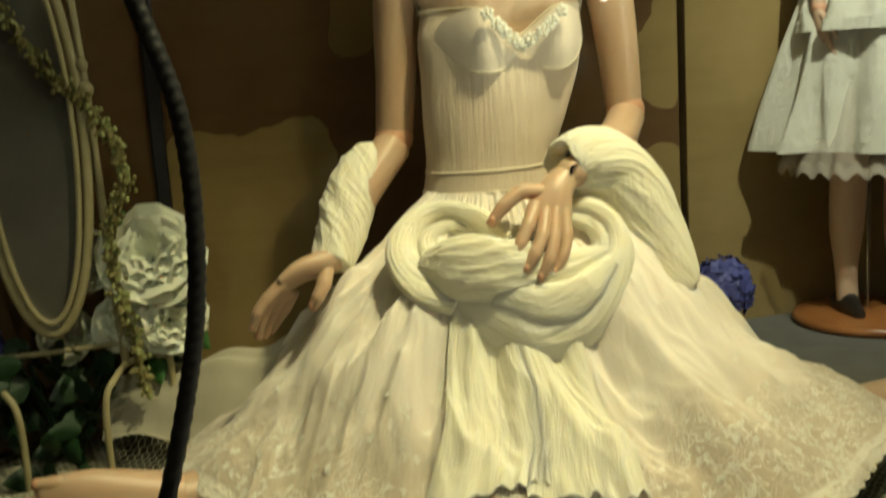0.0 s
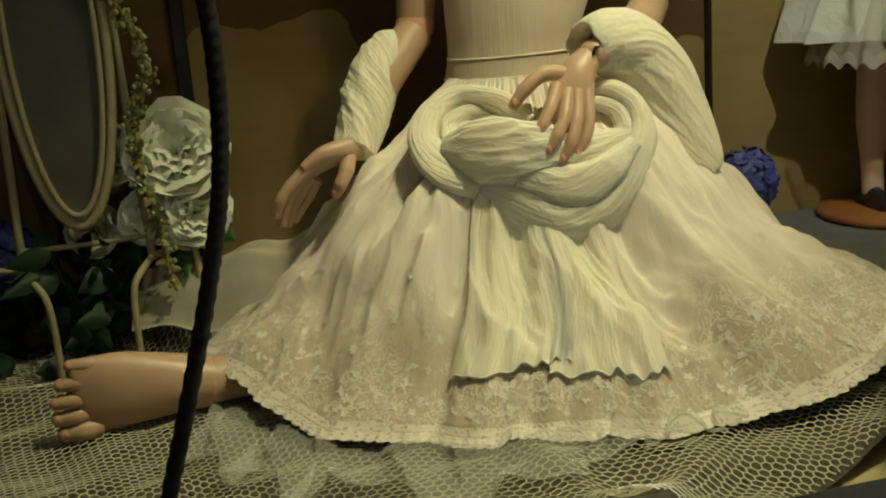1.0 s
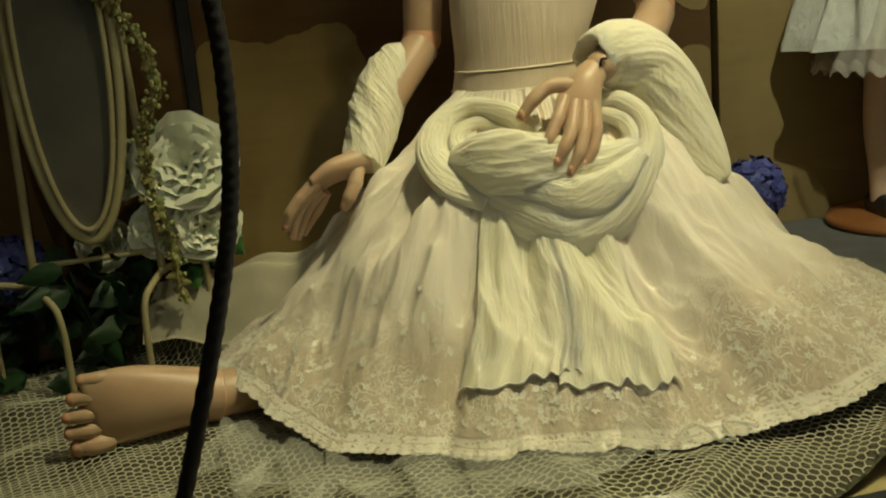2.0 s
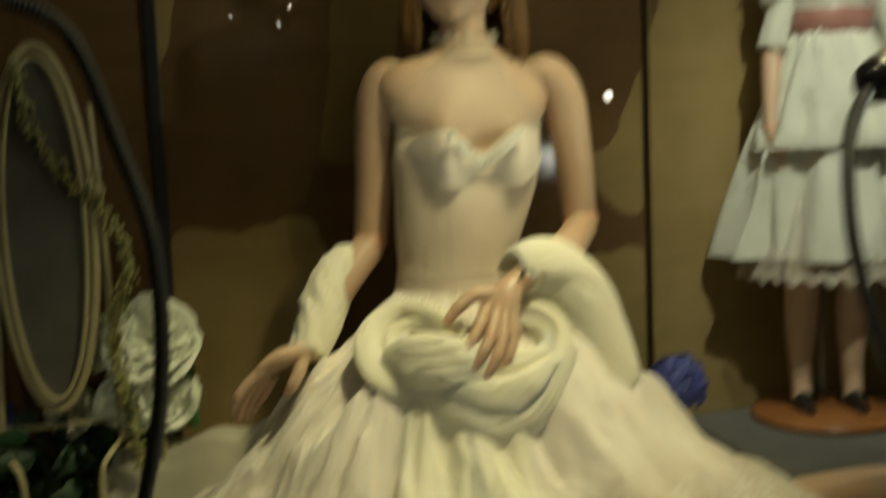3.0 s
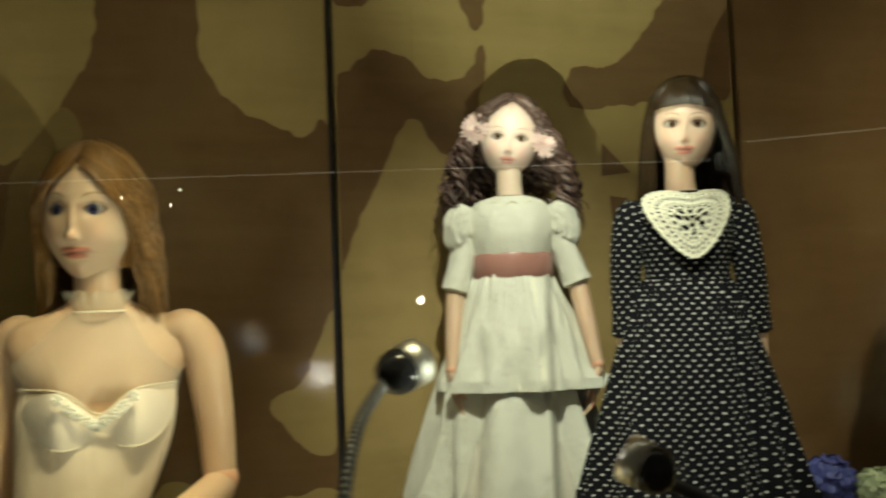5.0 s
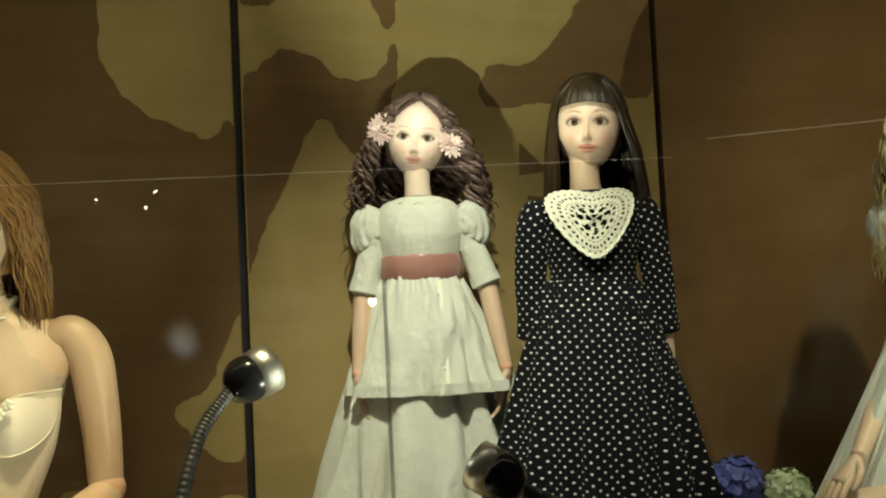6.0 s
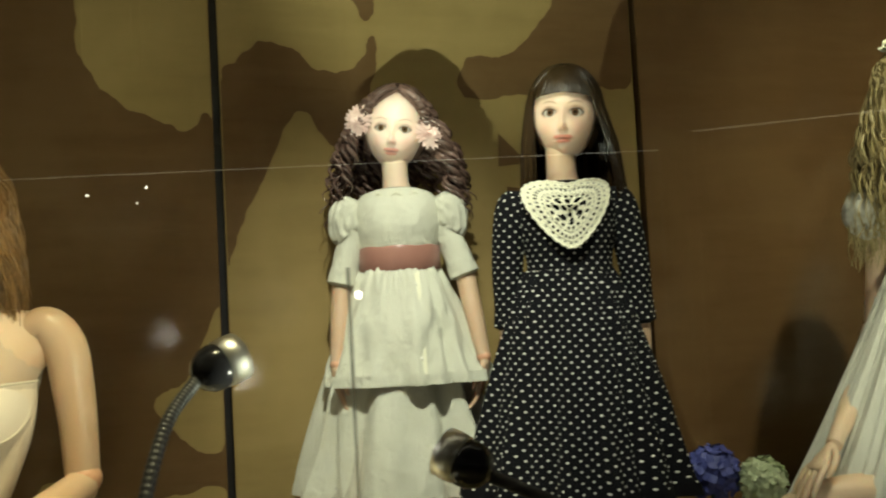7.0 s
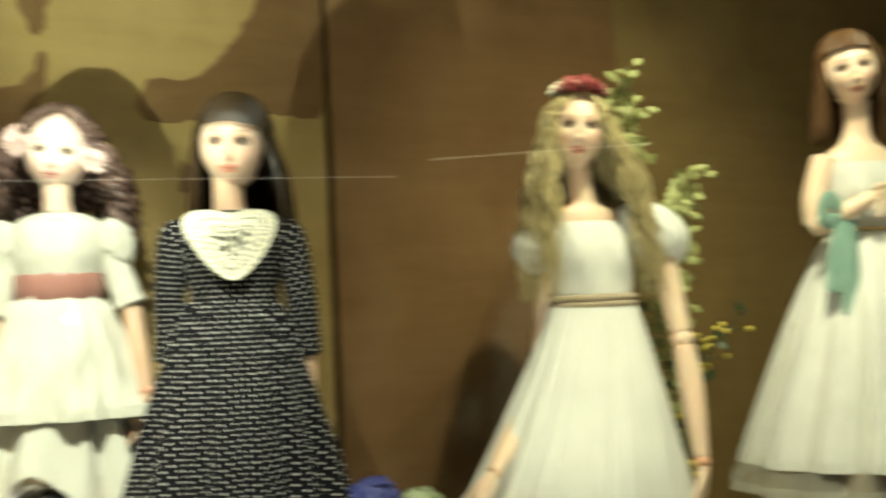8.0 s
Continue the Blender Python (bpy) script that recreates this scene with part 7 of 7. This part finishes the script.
# ---------------------------------------------------------------- mirror and flowers beside the seated doll
def standing_mirror():
    root = empty("standing_mirror", (-0.35, 0.89, 0), "cream painted iron oval mirror on a footed stand", "mirror")
    cx, cy, cz, turn = -0.3580, 0.892, 0.309, radians(18)
    ca, sa = math.cos(turn), math.sin(turn)
    at = lambda u, w, d=0.0: (cx + u * ca + d * sa, cy + u * sa - d * ca, cz + w)
    t = np.linspace(0, 2 * math.pi, 72)
    for name, a, h, r, d in (("outer_ring", 0.0445, 0.176, 0.0044, 0.0), ("inner_ring", 0.0365, 0.165, 0.0026, 0.006)):
        b = Build()
        b.tube([at(a * math.cos(f), h * math.sin(f), d) for f in t], [r] * 72, CREAM_METAL, 12, 0, False)
        b.part(name, root)
    b = Build()
    P = [[at(0.0365 * k * math.cos(f), 0.165 * k * math.sin(f), -0.001) for f in t[:-1]] for k in (1.0, 0.6, 0.02)]
    b.grid(P, MIRROR, True)
    b.part("mirror_glass", root, "dark reflecting mirror glass")
    for sgn in (-1, 1):
        b = Build()
        b.tube([at(sgn * 0.046, 0.12, -0.02), at(sgn * 0.050, 0.03, -0.02), at(sgn * 0.053, -0.09, -0.02), at(sgn * 0.057, -0.219, -0.02)], [0.0036, 0.0040, 0.0040, 0.0040], CREAM_METAL, 12, 30)
        b.tube([at(sgn * 0.057, -0.216, -0.02), at(sgn * 0.046, -0.221, 0.012), at(sgn * 0.038, -0.232, 0.022), at(sgn * 0.035, -0.258, 0.024), at(sgn * 0.035, -0.311, 0.024)], [0.0032] * 5, CREAM_METAL, 10, 24)
        b.tube([at(sgn * 0.057, -0.216, -0.02), at(sgn * 0.088, -0.207, -0.008), at(sgn * 0.096, -0.216, -0.004), at(sgn * 0.096, -0.255, -0.004), at(sgn * 0.096, -0.311, -0.004)], [0.0032] * 5, CREAM_METAL, 10, 24)
        leg = b.part("stand_leg", root)
        b = Build()
        b.ball(at(sgn * 0.050, 0.035, 0.0), (0.0075,) * 3, CREAM_METAL, 10, 12)
        b.ball(at(sgn * 0.049, 0.056, 0.0), (0.0060,) * 3, CREAM_METAL, 10, 12)
        b.part("pivot_knob", leg)
    b = Build()
    b.tube([at(-0.056, -0.196, -0.02), at(-0.02, -0.197, -0.02), at(0.02, -0.197, -0.02), at(0.056, -0.196, -0.02)], [0.0026] * 4, CREAM_METAL, 10, 24)
    b.part("cross_bar", root)
    return root, at


MIRROR_ROOT, mirror_at = standing_mirror()


def garland():
    """A dried vine of tiny olive leaves and buds wound down the mirror's frame."""
    b = Build()
    g = np.random.default_rng(4)
    path = spline([mirror_at(u, w, 0.008) for u, w in ((-0.018, 0.160), (-0.010, 0.114), (0.018, 0.055), (0.045, 0.027), (0.068, -0.010), (0.072, -0.050), (0.060, -0.078), (0.056, -0.128), (0.066, -0.183), (0.072, -0.240))], 130)
    b.tube(path, [0.0010] * 130, LEAF_DRY, 6, 0)
    for p in path:
        for _ in range(4):
            d = Vector(g.normal(size=3)).normalized() * g.uniform(0.004, 0.012)
            q = Vector(p) + d
            if g.random() < 0.4:
                b.ball(q, (0.0022, 0.0022, 0.0026), LEAF_PALE if g.random() < 0.5 else LEAF_DRY, 5, 6)
            else:
                leaf(b, p, q, 0.0034, LEAF_DRY if g.random() < 0.7 else LEAF_PALE)
    return b.thing("dried_garland", "dried olive vine with tiny leaves wound round the mirror frame", "garland")


garland()


def hydrangea(name, label, c, r, mat, count, petal, stem_to, seed):
    """A round head of many four-petalled florets, on a stalk."""
    root = empty(name, c, label, "flower")
    g = np.random.default_rng(seed)
    b = Build()
    c = Vector(c)
    for i in range(count):
        z = 1 - 1.7 * (i + 0.5) / count
        a = 2.4 * i
        d = Vector((math.sqrt(1 - z * z) * math.cos(a), math.sqrt(1 - z * z) * math.sin(a), z))
        p = c + d * r * g.uniform(0.85, 1.05)
        s = d.orthogonal().normalized()
        for q in range(4):
            w = Matrix.Rotation(q * math.pi / 2 + a, 3, d) @ s
            v = d.cross(w)
            e = petal * g.uniform(0.8, 1.1)
            P = [[tuple(p + w * e * u + v * e * 0.55 * k * math.sin(math.pi * min(0.95, 0.15 + 0.8 * u)) + d * e * (0.25 * u * u - 0.1 * abs(k))) for k in (-1, 0, 1)] for u in (0, 0.35, 0.7, 1)]
            b.grid(P, mat)
    b.part("flower_head", root)
    b = Build()
    b.tube([tuple(c), tuple((c + Vector(stem_to)) / 2 + Vector((0.004, 0, 0))), stem_to], [0.003] * 3, LEAF, 8, 12)
    b.part("stem", root)
    return root


hydrangea("blue_hydrangea", "blue silk hydrangea lying behind the seated doll", (0.271, 1.04, 0.104), 0.031, PETAL_BLUE, 70, 0.010, (0.20, 1.03, 0.02), 3)
hydrangea("blue_hydrangea", "blue silk hydrangea beside the dotted doll", (0.795, 1.05, 0.245), 0.030, PETAL_BLUE, 60, 0.010, (0.80, 1.08, 0.038), 5)
hydrangea("green_hydrangea", "pale green silk hydrangea at the blonde doll's feet", (0.845, 1.035, 0.238), 0.024, PETAL_GREEN, 60, 0.009, (0.85, 1.07, 0.038), 6)
hydrangea("mauve_hydrangea", "mauve silk hydrangea on the display board", (0.750, 1.04, 0.180), 0.028, PETAL_PURPLE, 70, 0.010, (0.77, 1.06, 0.038), 7)
hydrangea("blue_hydrangea", "dark blue silk hydrangea beside the mirror", (-0.455, 0.93, 0.10), 0.035, PETAL_BLUE, 70, 0.010, (-0.46, 0.95, -0.012), 8)

peonies = [((-0.279, 0.945, 0.185), (0.1, -1, 0.4), 0.047), ((-0.268, 0.938, 0.130), (0.3, -1, 0.0), 0.036), ((-0.338, 0.950, 0.186), (-0.3, -1, 0.3), 0.030), ((-0.368, 0.945, 0.119), (-0.1, -1, 0.2), 0.027), ((-0.312, 0.940, 0.128), (0.0, -1, 0.1), 0.028)]
root = empty("peony_bunch", (-0.27, 0.98, -0.01), "bunch of large white silk peonies behind the mirror", "flowers")
for i, (p, up, size) in enumerate(peonies):
    b = Build()
    blossom(b, p, size * 1.10, PETAL_WHITE, 34, up, 20 + i, 1.45)
    b.part("blossom", root)
    b = Build()
    b.tube([p, ((p[0] - 0.27) / 2, p[1] + 0.020, p[2] / 2), (-0.27, 0.965, -0.012)], [0.003] * 3, LEAF, 8, 12)
    b.part("stem", root)

for base, tip in (((-0.262, 0.950, 0.150), (-0.232, 0.930, 0.168)), ((-0.258, 0.945, 0.120), (-0.230, 0.925, 0.110)), ((-0.300, 0.950, 0.215), (-0.318, 0.925, 0.238)), ((-0.290, 0.945, 0.100), (-0.275, 0.915, 0.082))):
    b = Build()
    leaf(b, base, tip, 0.012, PEONY_LEAF)
    b.part("leaf", root)

root = empty("ivy_bunch", (-0.40, 0.93, -0.01), "dark green silk foliage, partly added to fill the dark under the mirror", "foliage")
g = np.random.default_rng(9)
# More leaves than the bunch has; the extra ones stand in for shade there.
for i in range(92):
    p = Vector((g.uniform(-0.49, -0.335), g.uniform(0.865, 0.985), g.uniform(0.005, 0.118)))
    d = Vector((g.uniform(-1, 1), g.uniform(-1.2, -0.1), g.uniform(-0.2, 0.6))).normalized()
    b = Build()
    leaf(b, p, p + d * g.uniform(0.025, 0.042), g.uniform(0.009, 0.014), LEAF)
    b.part("leaf", root)
b = Build()
for i in range(9):
    q = (g.uniform(-0.46, -0.28), g.uniform(0.92, 0.97), g.uniform(0.07, 0.12))
    b.tube([(-0.38, 0.95, -0.012), (q[0] * 0.5 - 0.19, 0.95, q[2] * 0.5), q], [0.002] * 3, LEAF, 6, 10)
b.part("stem", root)


def spray(name, label, stalks, leaf_mat, count, size, seed, bud=None):
    """A branching spray of many small leaves."""
    g = np.random.default_rng(seed)
    root = empty(name, stalks[0][0], label, "foliage")
    for pts in stalks:
        b = Build()
        C = spline(pts, 40)
        b.tube(C, list(np.linspace(0.0022, 0.001, 40)), leaf_mat, 6, 0)
        b.part("stalk", root)
        b = Build()
        for _ in range(count):
            p = Vector(C[int(g.uniform(12, 40))])
            q = p + Vector(g.normal(size=3)).normalized() * g.uniform(0.01, 0.032)
            b.tube([tuple(p), tuple(q)], [0.0007, 0.0005], leaf_mat, 4, 3)
            if bud and g.random() < 0.5:
                b.ball(q, (0.004, 0.004, 0.004), bud, 6, 7)
            else:
                leaf(b, q, q + Vector(g.normal(size=3)).normalized() * size, size * 0.38, leaf_mat)
        b.part("foliage", root)
    return root


spray("leafy_spray", "pale green dried leafy spray standing behind the blonde doll", [[(1.20, 1.20, 0.036), (1.20, 1.20, 0.35), (1.19, 1.19, 0.60), (1.172, 1.18, 0.76)], [(1.21, 1.20, 0.036), (1.23, 1.20, 0.30), (1.24, 1.19, 0.50), (1.265, 1.185, 0.625)]], LEAF_PALE, 190, 0.015, 12)
spray("yellow_flower_spray", "small spray of yellow buds and green leaves", [[(1.24, 1.19, 0.036), (1.24, 1.18, 0.22), (1.26, 1.165, 0.36), (1.305, 1.15, 0.425)], [(1.23, 1.19, 0.036), (1.235, 1.18, 0.25), (1.25, 1.16, 0.40)]], LEAF, 36, 0.015, 14, PETAL_YELLOW)
